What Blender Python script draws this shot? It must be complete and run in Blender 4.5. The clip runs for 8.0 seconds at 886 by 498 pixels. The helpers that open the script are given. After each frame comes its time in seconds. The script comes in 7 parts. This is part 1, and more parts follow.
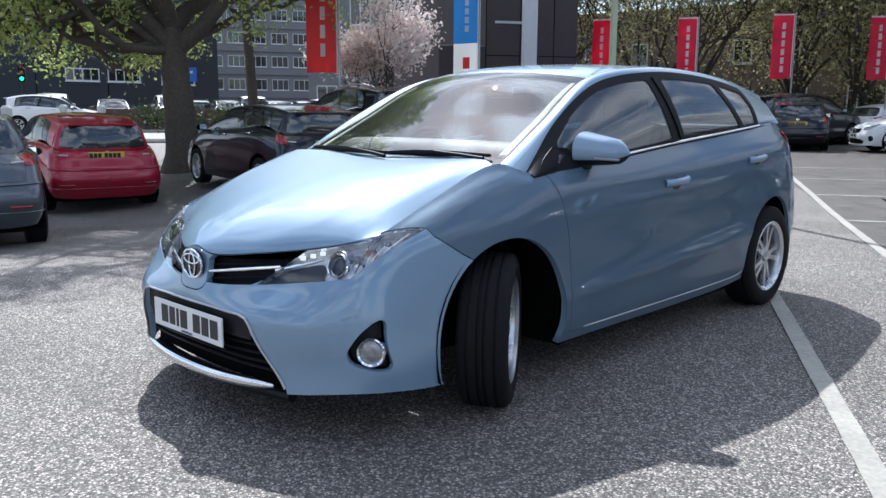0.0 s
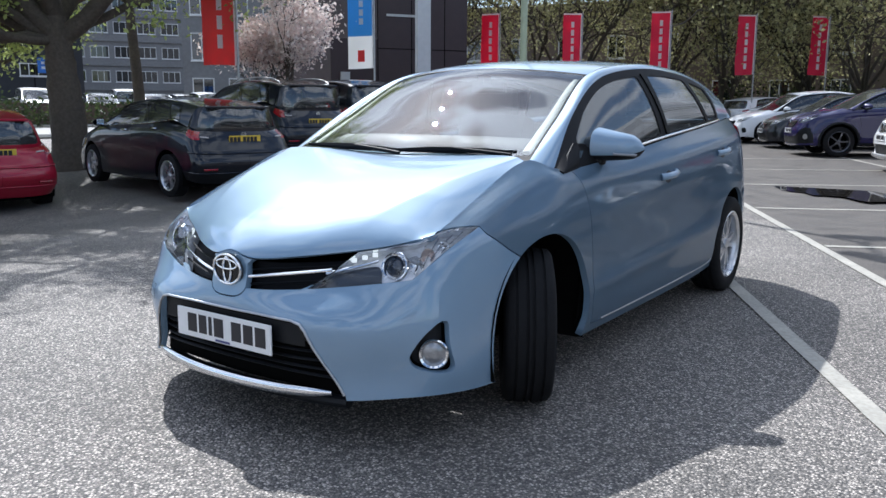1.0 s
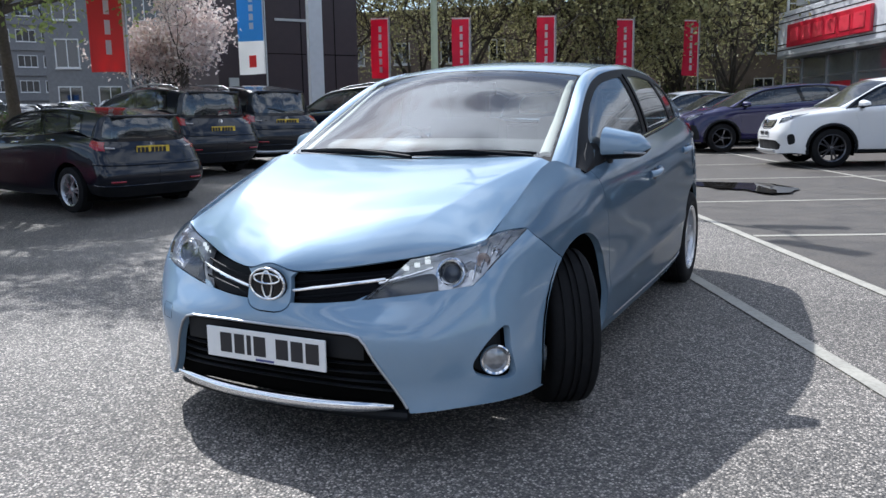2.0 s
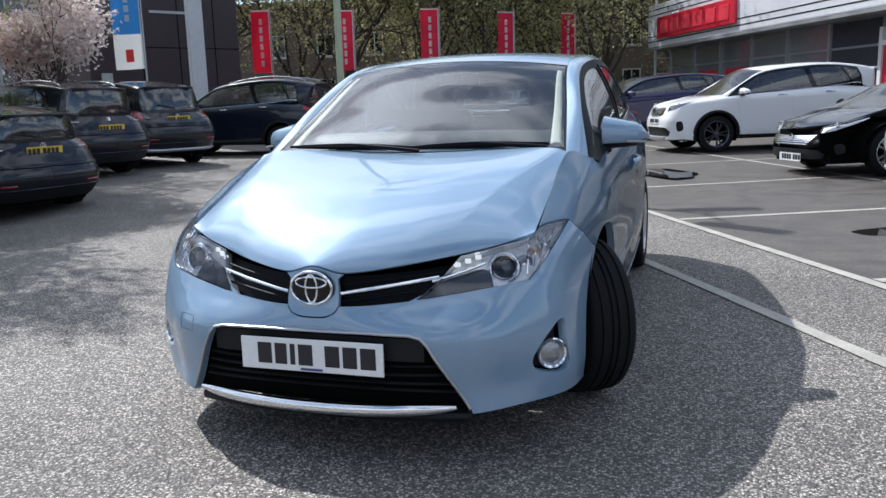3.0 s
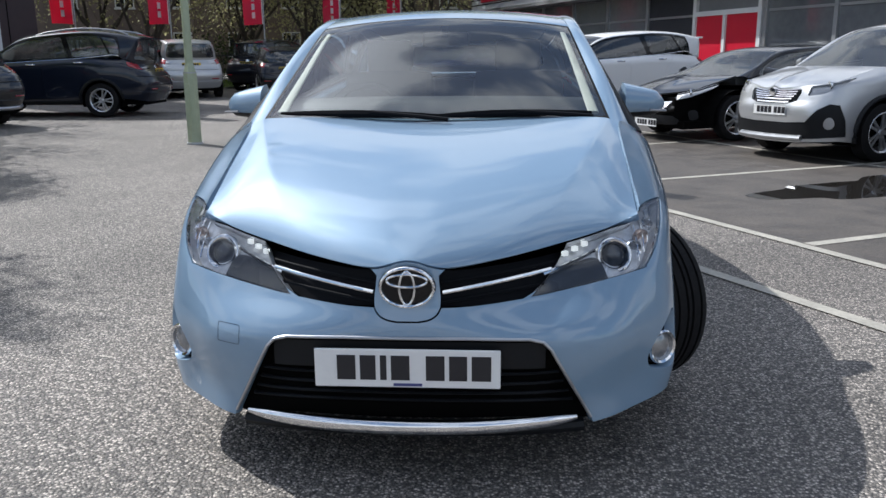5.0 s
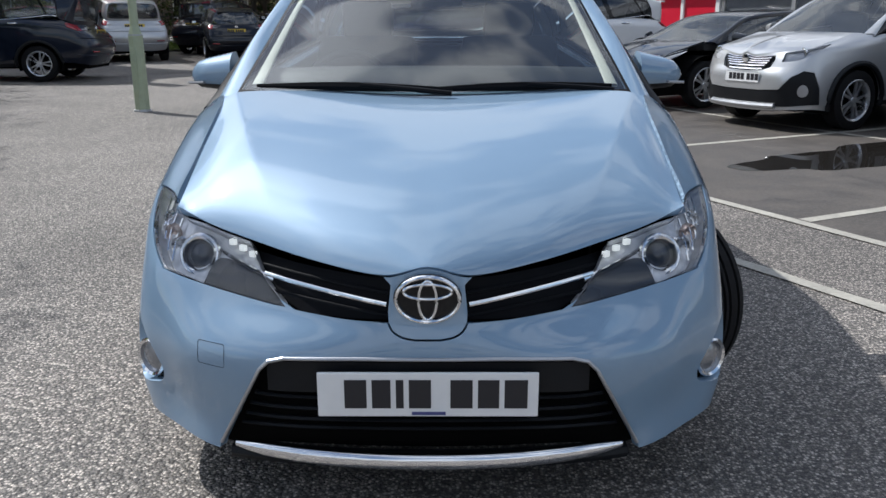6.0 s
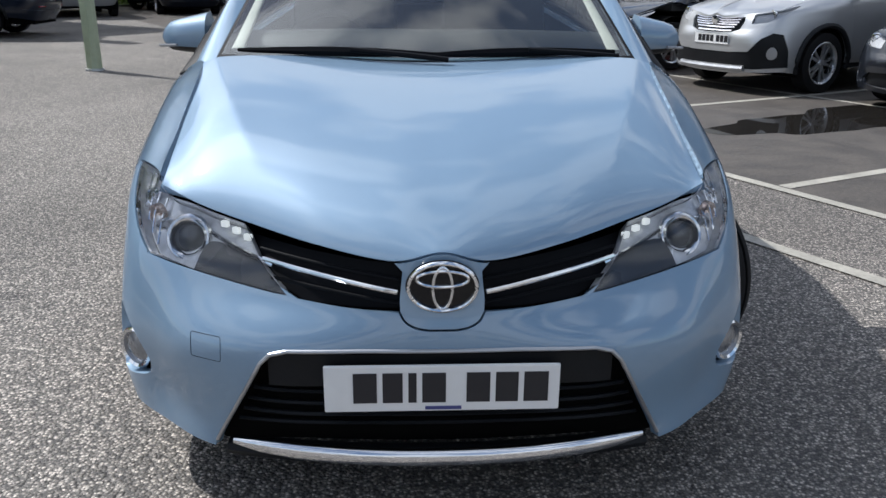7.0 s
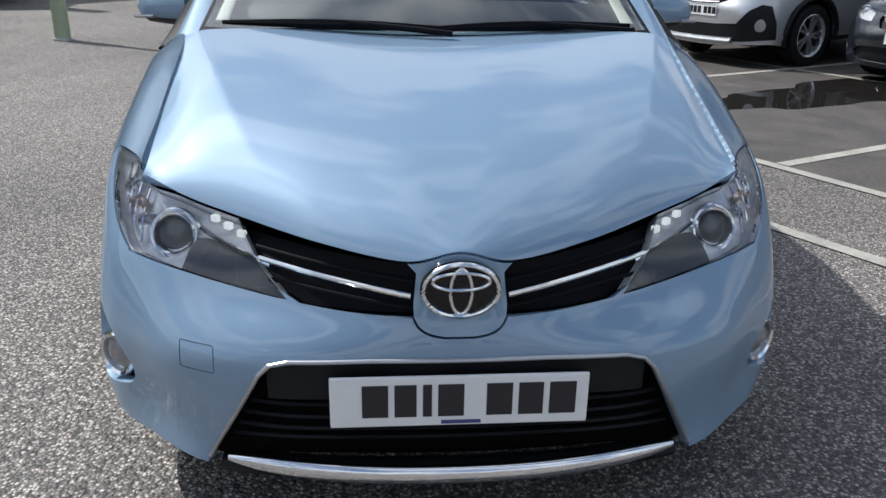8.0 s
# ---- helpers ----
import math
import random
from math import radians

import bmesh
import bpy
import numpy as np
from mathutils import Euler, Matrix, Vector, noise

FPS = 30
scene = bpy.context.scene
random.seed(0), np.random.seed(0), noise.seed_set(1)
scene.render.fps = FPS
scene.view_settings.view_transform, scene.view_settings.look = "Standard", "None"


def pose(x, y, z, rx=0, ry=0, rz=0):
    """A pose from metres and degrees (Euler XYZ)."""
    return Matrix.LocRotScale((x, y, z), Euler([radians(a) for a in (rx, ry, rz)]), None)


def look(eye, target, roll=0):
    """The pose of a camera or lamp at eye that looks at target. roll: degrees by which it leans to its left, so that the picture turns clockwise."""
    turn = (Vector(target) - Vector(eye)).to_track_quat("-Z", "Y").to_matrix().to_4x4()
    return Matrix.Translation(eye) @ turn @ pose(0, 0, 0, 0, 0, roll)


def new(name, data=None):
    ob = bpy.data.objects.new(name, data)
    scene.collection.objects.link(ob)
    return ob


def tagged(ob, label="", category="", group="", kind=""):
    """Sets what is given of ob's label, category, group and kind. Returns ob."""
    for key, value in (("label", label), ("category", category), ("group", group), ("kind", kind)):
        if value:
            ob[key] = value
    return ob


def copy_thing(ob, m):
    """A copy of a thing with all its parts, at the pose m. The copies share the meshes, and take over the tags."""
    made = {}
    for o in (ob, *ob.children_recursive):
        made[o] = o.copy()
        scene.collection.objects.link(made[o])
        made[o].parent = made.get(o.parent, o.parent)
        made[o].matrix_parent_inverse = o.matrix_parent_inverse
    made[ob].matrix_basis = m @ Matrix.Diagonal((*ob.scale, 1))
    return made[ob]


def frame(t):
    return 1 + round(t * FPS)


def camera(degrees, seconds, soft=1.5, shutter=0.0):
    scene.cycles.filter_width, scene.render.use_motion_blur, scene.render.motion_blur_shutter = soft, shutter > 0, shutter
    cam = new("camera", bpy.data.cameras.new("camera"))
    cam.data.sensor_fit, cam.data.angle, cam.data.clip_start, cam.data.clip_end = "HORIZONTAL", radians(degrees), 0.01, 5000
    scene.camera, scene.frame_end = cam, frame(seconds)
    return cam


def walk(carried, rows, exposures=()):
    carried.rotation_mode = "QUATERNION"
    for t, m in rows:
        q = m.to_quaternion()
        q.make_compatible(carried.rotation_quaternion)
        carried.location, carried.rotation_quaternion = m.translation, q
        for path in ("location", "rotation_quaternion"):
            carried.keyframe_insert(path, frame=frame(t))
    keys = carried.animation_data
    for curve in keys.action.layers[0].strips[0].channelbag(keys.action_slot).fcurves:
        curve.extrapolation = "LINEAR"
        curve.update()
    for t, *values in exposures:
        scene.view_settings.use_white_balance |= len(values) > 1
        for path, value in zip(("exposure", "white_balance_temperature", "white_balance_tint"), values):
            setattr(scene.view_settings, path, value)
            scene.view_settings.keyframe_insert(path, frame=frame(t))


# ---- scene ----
cam = camera(57.7, 8.0)
PATH = [
    (0, (2.843, -1.52, 1.178), (1.477, -0.097, 0.851), 0.4),
    (0.5, (2.58, -1.682, 1.19), (1.32, -0.166, 0.853), 0.6),
    (1, (2.336, -1.907, 1.19), (1.204, -0.294, 0.848), 0.3),
    (1.2, (2.235, -1.988, 1.188), (1.152, -0.342, 0.844), 0.1),
    (2.5, (1.5, -2.247, 1.184), (0.76, -0.42, 0.849), -1.3),
    (3, (1.211, -2.32, 1.191), (0.613, -0.445, 0.836), -1.7),
    (3.5, (0.924, -2.313, 1.194), (0.404, -0.421, 0.809), -2.0),
    (4, (0.703, -2.263, 1.208), (0.281, -0.351, 0.797), -1.5),
    (4.5, (0.441, -2.227, 1.21), (0.187, -0.291, 0.781), -0.9),
    (6, (0.046, -1.732, 1.218), (0.035, 0.194, 0.678), -0.1),
    (6.5, (-0.019, -1.642, 1.239), (0.026, 0.267, 0.645), 0.0),
    (7, (-0.08, -1.586, 1.23), (0.014, 0.308, 0.596), 0.5),
    (7.5, (-0.104, -1.533, 1.208), (-0.007, 0.356, 0.558), 0.5),
    (8, (-0.153, -1.4, 1.225), (-0.001, 0.467, 0.525), 0.9),
]
walk(cam, [(t, look(eye, target, roll)) for t, eye, target, roll in PATH], [(0, 0.50, 5760, 10), (3, 0.30, 5880, 10), (4.5, 0.22, 5980, 10), (6, 0.03, 6040, 10), (8, 0.02, 6050, 10)])

# ---- daylight: broken cloud, a high sun behind the right side of the blue car ----
SUN_TO = Vector((-0.76, 0.47, 1.0)).normalized()
world = bpy.data.worlds.new("sky")
scene.world = world
world.use_nodes = True
wn, wl = world.node_tree.nodes, world.node_tree.links
wn.clear()
sky = wn.new("ShaderNodeTexSky")
sky.sky_type = 'NISHITA'
sky.sun_disc = False
sky.sun_elevation = math.asin(SUN_TO.z)
sky.sun_rotation = math.atan2(SUN_TO.x, SUN_TO.y)
sky_bg = wn.new("ShaderNodeBackground")
sky_bg.inputs["Strength"].default_value = 0.12
wl.new(sky.outputs[0], sky_bg.inputs["Color"])
w_co = wn.new("ShaderNodeTexCoord")
w_map = wn.new("ShaderNodeMapping")
w_map.inputs["Scale"].default_value = (1.0, 1.0, 2.0)
w_map.inputs["Location"].default_value = (0.35, 0.9, 0.2)
wl.new(w_co.outputs["Generated"], w_map.inputs["Vector"])
w_noise = wn.new("ShaderNodeTexNoise")
w_noise.inputs["Scale"].default_value = 3.6
w_noise.inputs["Detail"].default_value = 7
w_noise.inputs["Roughness"].default_value = 0.55
wl.new(w_map.outputs[0], w_noise.inputs["Vector"])
w_ramp = wn.new("ShaderNodeValToRGB")
w_ramp.color_ramp.elements[0].position, w_ramp.color_ramp.elements[1].position = 0.46, 0.57
wl.new(w_noise.outputs[0], w_ramp.inputs[0])
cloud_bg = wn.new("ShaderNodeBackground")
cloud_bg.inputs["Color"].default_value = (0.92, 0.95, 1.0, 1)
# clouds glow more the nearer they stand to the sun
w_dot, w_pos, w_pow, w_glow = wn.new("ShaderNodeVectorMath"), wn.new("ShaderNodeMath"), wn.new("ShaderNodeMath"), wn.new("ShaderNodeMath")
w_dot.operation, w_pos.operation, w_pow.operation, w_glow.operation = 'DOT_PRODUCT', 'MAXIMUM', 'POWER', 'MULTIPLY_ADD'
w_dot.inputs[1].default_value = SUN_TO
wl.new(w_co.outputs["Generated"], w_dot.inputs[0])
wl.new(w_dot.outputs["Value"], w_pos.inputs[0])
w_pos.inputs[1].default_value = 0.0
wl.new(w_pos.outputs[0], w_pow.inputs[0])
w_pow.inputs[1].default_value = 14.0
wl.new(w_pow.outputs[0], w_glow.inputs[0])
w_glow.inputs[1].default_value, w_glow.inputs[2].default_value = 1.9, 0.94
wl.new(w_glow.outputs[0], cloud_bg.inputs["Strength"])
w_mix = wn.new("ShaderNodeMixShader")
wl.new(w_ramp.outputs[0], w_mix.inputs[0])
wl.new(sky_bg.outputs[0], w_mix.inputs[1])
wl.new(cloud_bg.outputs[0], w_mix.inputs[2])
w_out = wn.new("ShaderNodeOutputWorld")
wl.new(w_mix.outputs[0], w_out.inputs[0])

sun_lamp = bpy.data.lights.new("sun", 'SUN')
sun_lamp.energy, sun_lamp.angle, sun_lamp.color = 4.7, radians(0.55), (1.0, 0.955, 0.89)
sun_ob = new("sun", sun_lamp)
sun_ob.matrix_world = look((0, 0, 30), Vector((0, 0, 30)) - SUN_TO)

# ---- materials ----
def mat(name, color, rough=0.5, metal=0.0, coat=0.0, grain=0.0, grain_scale=40.0, bump=0.0, bump_scale=200.0,
        emit=0.0, spec=0.5, vary=0.0, space="Object", coat_rough=0.03):
    """A procedural surface: base colour with two scales of variation, relief and gloss."""
    m = bpy.data.materials.new(name)
    m.use_nodes = True
    n, l = m.node_tree.nodes, m.node_tree.links
    p = n["Principled BSDF"]
    p.inputs["Base Color"].default_value = (*color, 1)
    p.inputs["Roughness"].default_value = rough
    p.inputs["Metallic"].default_value = metal
    p.inputs["Coat Weight"].default_value = coat
    p.inputs["Coat Roughness"].default_value = coat_rough
    p.inputs["Specular IOR Level"].default_value = spec
    if emit:
        p.inputs["Emission Color"].default_value = (*color, 1)
        p.inputs["Emission Strength"].default_value = emit
    co = n.new("ShaderNodeTexCoord")
    if grain:
        big = n.new("ShaderNodeTexNoise")
        big.inputs["Scale"].default_value = grain_scale * 0.08
        big.inputs["Detail"].default_value = 4
        fine = n.new("ShaderNodeTexNoise")
        fine.inputs["Scale"].default_value = grain_scale
        fine.inputs["Detail"].default_value = 3
        l.new(co.outputs[space], big.inputs["Vector"])
        l.new(co.outputs[space], fine.inputs["Vector"])
        add = n.new("ShaderNodeMath")
        add.operation = 'ADD'
        l.new(big.outputs[0], add.inputs[0])
        l.new(fine.outputs[0], add.inputs[1])
        rng = n.new("ShaderNodeMapRange")
        rng.inputs["From Min"].default_value, rng.inputs["From Max"].default_value = 0.6, 1.4
        rng.inputs["To Min"].default_value, rng.inputs["To Max"].default_value = 1 - grain, 1 + grain
        l.new(add.outputs[0], rng.inputs["Value"])
        mul = n.new("ShaderNodeMix")
        mul.data_type, mul.blend_type = 'RGBA', 'MULTIPLY'
        mul.inputs[0].default_value = 1.0
        mul.inputs[6].default_value = (*color, 1)
        l.new(rng.outputs[0], mul.inputs[7])
        l.new(mul.outputs[2], p.inputs["Base Color"])
        rr = n.new("ShaderNodeMapRange")
        rr.inputs["From Min"].default_value, rr.inputs["From Max"].default_value = 0.3, 0.7
        rr.inputs["To Min"].default_value, rr.inputs["To Max"].default_value = max(0.0, rough - 0.08), min(1.0, rough + 0.08)
        l.new(big.outputs[0], rr.inputs["Value"])
        l.new(rr.outputs[0], p.inputs["Roughness"])
    if bump:
        bn = n.new("ShaderNodeTexNoise")
        bn.inputs["Scale"].default_value = bump_scale
        bn.inputs["Detail"].default_value = 4
        l.new(co.outputs[space], bn.inputs["Vector"])
        bp = n.new("ShaderNodeBump")
        bp.inputs["Strength"].default_value = bump
        bp.inputs["Distance"].default_value = 0.004
        l.new(bn.outputs[0], bp.inputs["Height"])
        l.new(bp.outputs[0], p.inputs["Normal"])
    if vary:
        oi = n.new("ShaderNodeObjectInfo")
        hsv = n.new("ShaderNodeHueSaturation")
        vr = n.new("ShaderNodeMapRange")
        vr.inputs["To Min"].default_value, vr.inputs["To Max"].default_value = 1 - vary, 1 + vary
        l.new(oi.outputs["Random"], vr.inputs["Value"])
        l.new(vr.outputs[0], hsv.inputs["Value"])
        src = p.inputs["Base Color"].links[0].from_socket if p.inputs["Base Color"].links else None
        if src:
            l.new(src, hsv.inputs["Color"])
        else:
            hsv.inputs["Color"].default_value = (*color, 1)
        l.new(hsv.outputs[0], p.inputs["Base Color"])
    return m


def pane(name, tint, gloss_rough=0.0, ior=1.5, dust_veil=0.0):
    """A thin pane: tinted and clear straight on, mirror-like at a slant."""
    m = bpy.data.materials.new(name)
    m.use_nodes = True
    n, l = m.node_tree.nodes, m.node_tree.links
    n.clear()
    out = n.new("ShaderNodeOutputMaterial")
    tr = n.new("ShaderNodeBsdfTransparent")
    tr.inputs[0].default_value = (*tint, 1)
    gl = n.new("ShaderNodeBsdfGlossy")
    gl.inputs["Roughness"].default_value = gloss_rough
    fr = n.new("ShaderNodeFresnel")
    fr.inputs["IOR"].default_value = ior
    mx = n.new("ShaderNodeMixShader")
    l.new(fr.outputs[0], mx.inputs[0])
    l.new(tr.outputs[0], mx.inputs[1])
    l.new(gl.outputs[0], mx.inputs[2])
    if dust_veil:
        # grey veil over the glass: dust, plus pale reflections painted in to lighten it
        df, film, co, nz, mr = (n.new(k) for k in ("ShaderNodeBsdfDiffuse", "ShaderNodeMixShader", "ShaderNodeTexCoord", "ShaderNodeTexNoise", "ShaderNodeMapRange"))
        df.inputs[0].default_value = (0.72, 0.75, 0.74, 1)
        nz.inputs["Scale"].default_value, nz.inputs["Detail"].default_value = 3.0, 6
        l.new(co.outputs["Object"], nz.inputs["Vector"])
        mr.inputs["From Min"].default_value, mr.inputs["From Max"].default_value = 0.3, 0.7
        mr.inputs["To Min"].default_value, mr.inputs["To Max"].default_value = dust_veil * 0.6, dust_veil * 1.4
        l.new(nz.outputs[0], mr.inputs["Value"])
        l.new(mr.outputs[0], film.inputs[0])
        l.new(mx.outputs[0], film.inputs[1])
        l.new(df.outputs[0], film.inputs[2])
        l.new(film.outputs[0], out.inputs[0])
    else:
        l.new(mx.outputs[0], out.inputs[0])
    return m


def car_paint(name, color, metal=0.0, rough=0.35, flake=0.06, coat_ior=1.5, coat=1.0):
    """Lacquered paint: metal flake under a clear coat, with faint dust."""
    m = mat(name, color, rough, metal, coat, 0.0, coat_rough=0.025, spec=0.15)
    n, l = m.node_tree.nodes, m.node_tree.links
    p = n["Principled BSDF"]
    p.inputs["Coat IOR"].default_value = coat_ior
    co, fl, mr, mul = n.new("ShaderNodeTexCoord"), n.new("ShaderNodeTexNoise"), n.new("ShaderNodeMapRange"), n.new("ShaderNodeMix")
    fl.inputs["Scale"].default_value = 1400
    l.new(co.outputs["Object"], fl.inputs["Vector"])
    mr.inputs["From Min"].default_value, mr.inputs["From Max"].default_value = 0.3, 0.7
    mr.inputs["To Min"].default_value, mr.inputs["To Max"].default_value = 1 - flake, 1 + flake
    l.new(fl.outputs[0], mr.inputs["Value"])
    mul.data_type, mul.blend_type = 'RGBA', 'MULTIPLY'
    mul.inputs[0].default_value = 1.0
    mul.inputs[6].default_value = (*color, 1)
    l.new(mr.outputs[0], mul.inputs[7])
    l.new(mul.outputs[2], p.inputs["Base Color"])
    dust_veil = n.new("ShaderNodeTexNoise")
    dust_veil.inputs["Scale"].default_value, dust_veil.inputs["Detail"].default_value = 6.0, 6
    l.new(co.outputs["Object"], dust_veil.inputs["Vector"])
    dr = n.new("ShaderNodeMapRange")
    dr.inputs["From Min"].default_value, dr.inputs["From Max"].default_value = 0.35, 0.75
    dr.inputs["To Min"].default_value, dr.inputs["To Max"].default_value = 0.02, 0.07
    l.new(dust_veil.outputs[0], dr.inputs["Value"])
    l.new(dr.outputs[0], p.inputs["Coat Roughness"])
    return m


BLUE = car_paint("ice_blue_metallic", (0.204, 0.303, 0.412), 0.16, 0.5, 0.07, 1.68)
GLASS = pane("windscreen_glass", (0.74, 0.82, 0.80), ior=2.2, dust_veil=0.022)
TINTED = pane("tinted_glass", (0.30, 0.36, 0.38), ior=2.1, dust_veil=0.05)
LENS = pane("clear_lamp_lens", (0.985, 0.988, 0.99), ior=1.5)
BLACK_GLOSS = mat("gloss_black_plastic", (0.004, 0.0045, 0.006), 0.15, coat=0.25, spec=0.3)
SURROUND = mat("black_pillar_film", (0.006, 0.006, 0.007), 0.6, spec=0.2)
GRILLE_BLACK = mat("grille_black", (0.003, 0.0035, 0.005), 0.55, spec=0.12)
BLACK_PLASTIC = mat("satin_black_plastic", (0.007, 0.008, 0.010), 0.5, spec=0.25, grain=0.2, grain_scale=150, bump=0.08, bump_scale=500)
# near-black that stands for the shade inside gaps, grooves, arches and cavities
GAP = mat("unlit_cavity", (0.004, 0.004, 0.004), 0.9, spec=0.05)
RUBBER = mat("tyre_rubber", (0.009, 0.009, 0.010), 0.8, spec=0.2, grain=0.35, grain_scale=60, bump=0.15, bump_scale=300)
CHROME = mat("chrome", (0.80, 0.81, 0.83), 0.09, 1.0, grain=0.05, grain_scale=60)
SATIN = mat("satin_silver_trim", (0.46, 0.47, 0.49), 0.4, 1.0, grain=0.05, grain_scale=80)
ALLOY = mat("silver_alloy", (0.62, 0.63, 0.65), 0.30, 0.85, coat=0.5, grain=0.08, grain_scale=60)
REFLECTOR = mat("lamp_reflector", (0.85, 0.86, 0.88), 0.12, 1.0, bump=0.3, bump_scale=60)
LAMP_BOWL = mat("bright_lamp_bowl", (0.78, 0.79, 0.81), 0.22, 0.35, grain=0.35, grain_scale=40, bump=0.6, bump_scale=28)
LAMP_SMOKE = mat("smoked_lamp_bezel", (0.045, 0.048, 0.055), 0.3, coat=0.6, grain=0.2, grain_scale=60)
TURN_STRIP = mat("clear_turn_strip", (0.25, 0.26, 0.28), 0.25, coat=0.5)
LED = mat("daytime_led", (0.82, 0.84, 0.80), 0.3, emit=0.6, grain=0.35, grain_scale=500)
TURN_CELL = mat("turn_signal_cell", (0.75, 0.60, 0.52), 0.2, 0.7)
FOG_BOWL = mat("fog_lamp_bowl", (0.30, 0.31, 0.33), 0.18, 0.6, coat=0.6, grain=0.4, grain_scale=60, bump=0.6, bump_scale=50)
AMBER = mat("amber_lens", (0.55, 0.25, 0.08), 0.25, coat=0.6)
PLATE_WHITE = mat("white_plate", (0.78, 0.78, 0.77), 0.35, coat=0.3, grain=0.03)
PLATE_YELLOW = mat("yellow_plate", (0.72, 0.50, 0.04), 0.35, coat=0.3, grain=0.03)
PLATE_INK = mat("plate_ink", (0.015, 0.015, 0.02), 0.4)
INK_BLUE = mat("navy_ink", (0.05, 0.06, 0.2), 0.4)
TRIM_GREY = mat("cabin_plastic", (0.045, 0.047, 0.05), 0.6, grain=0.15, grain_scale=90)
PILLAR_CREAM = mat("pale_pillar_trim", (0.74, 0.74, 0.68), 0.7, grain=0.06, grain_scale=200)
TRIM_LIGHT = mat("pale_headlining", (0.55, 0.55, 0.50), 0.85, grain=0.08, grain_scale=200)
SEAT_CLOTH = mat("seat_cloth", (0.06, 0.06, 0.065), 0.9, grain=0.25, grain_scale=200)
RED_LENS = mat("red_tail_lens", (0.27, 0.004, 0.012), 0.2, coat=0.6)

# ---- mesh helpers ----
from mathutils.geometry import delaunay_2d_cdt


def link_mesh(name, verts, faces, material, parent=None, label="", normals=None, smooth=True, mats=None, mat_ids=None):
    me = bpy.data.meshes.new(name)
    me.from_pydata([tuple(map(float, v)) for v in verts], [], [tuple(map(int, f)) for f in faces])
    me.materials.append(material)
    for extra in mats or ():
        me.materials.append(extra)
    if mat_ids is not None:
        me.polygons.foreach_set("material_index", mat_ids)
    if smooth:
        me.polygons.foreach_set("use_smooth", [True] * len(me.polygons))
    if normals is not None:
        me.normals_split_custom_set_from_vertices([tuple(map(float, k)) for k in normals])
    me.update()
    ob = new(name, me)
    ob.parent = parent
    return tagged(ob, label)


def part(name, bm, material, parent, label="", smooth=False, angle=35):
    """Links a bmesh as one mesh object under a thing or a part."""
    bm.normal_update()
    me = bpy.data.meshes.new(name)
    if smooth:
        for f in bm.faces:
            f.smooth = True
        for e in bm.edges:
            if len(e.link_faces) == 2 and e.calc_face_angle(0) > radians(angle):
                e.smooth = False
    bm.to_mesh(me)
    bm.free()
    me.materials.append(material)
    ob = new(name, me)
    ob.parent = parent
    return tagged(ob, label)


def thing(name, m, label, category, group="", kind=""):
    """An Empty at a thing's base, which parents its parts."""
    ob = new(name)
    ob.matrix_world = m
    return tagged(ob, label, category, group, kind)


def add_box(bm, x0, x1, y0, y1, z0, z1, bevel=0.0, m=None):
    made = bmesh.ops.create_cube(bm, size=1.0)["verts"]
    for v in made:
        v.co = Vector(((x0 + x1) / 2 + v.co.x * (x1 - x0), (y0 + y1) / 2 + v.co.y * (y1 - y0), (z0 + z1) / 2 + v.co.z * (z1 - z0)))
    if bevel:
        ed = list({e for v in made for e in v.link_edges})
        made = bmesh.ops.bevel(bm, geom=ed, offset=bevel, segments=2, affect='EDGES', profile=0.6)["verts"]
    if m is not None:
        bmesh.ops.transform(bm, matrix=m, verts=list(set(made)))
    return bm


def box(x0, x1, y0, y1, z0, z1, bevel=0.0, m=None):
    return add_box(bmesh.new(), x0, x1, y0, y1, z0, z1, bevel, m)


def lathe(profile, segs=40, axis="x", m=None, bm=None):
    """A surface of revolution; profile: (distance along the axis, radius)."""
    bm = bm or bmesh.new()
    rings = []
    for a, r in profile:
        ring = []
        for i in range(segs):
            c, s = math.cos(2 * math.pi * i / segs) * r, math.sin(2 * math.pi * i / segs) * r
            co = {"x": (a, c, s), "y": (s, a, c), "z": (c, s, a)}[axis]
            ring.append(bm.verts.new(m @ Vector(co) if m is not None else co))
        rings.append(ring)
    for r0, r1 in zip(rings, rings[1:]):
        for i in range(segs):
            bm.faces.new((r0[i], r0[(i + 1) % segs], r1[(i + 1) % segs], r1[i]))
    return bm


def sweep(points, radius, bm=None, sides=8, closed=False, flat=1.0, taper=None):
    """A tube along points; taper(i/n) scales its radius, flat squeezes it along z."""
    bm = bm or bmesh.new()
    pts = [Vector(p) for p in points]
    n, rings = len(pts), []
    for i, p in enumerate(pts):
        a = pts[(i - 1) % n] if closed or i else p
        b = pts[(i + 1) % n] if closed or i < n - 1 else p
        d = (b - a).normalized()
        side = d.cross(Vector((0, 0, 1)))
        if side.length < 1e-3:
            side = d.cross(Vector((0, 1, 0)))
        side.normalize()
        up = side.cross(d)
        r = radius * (taper(i / max(1, n - 1)) if taper else 1)
        rings.append([bm.verts.new(p + side * math.cos(2 * math.pi * k / sides) * r + up * math.sin(2 * math.pi * k / sides) * r * flat) for k in range(sides)])
    for i in range(n if closed else n - 1):
        r0, r1 = rings[i], rings[(i + 1) % n]
        for k in range(sides):
            bm.faces.new((r0[k], r0[(k + 1) % sides], r1[(k + 1) % sides], r1[k]))
    if not closed:
        bm.faces.new(rings[0][::-1])
        bm.faces.new(rings[-1])
    return bm


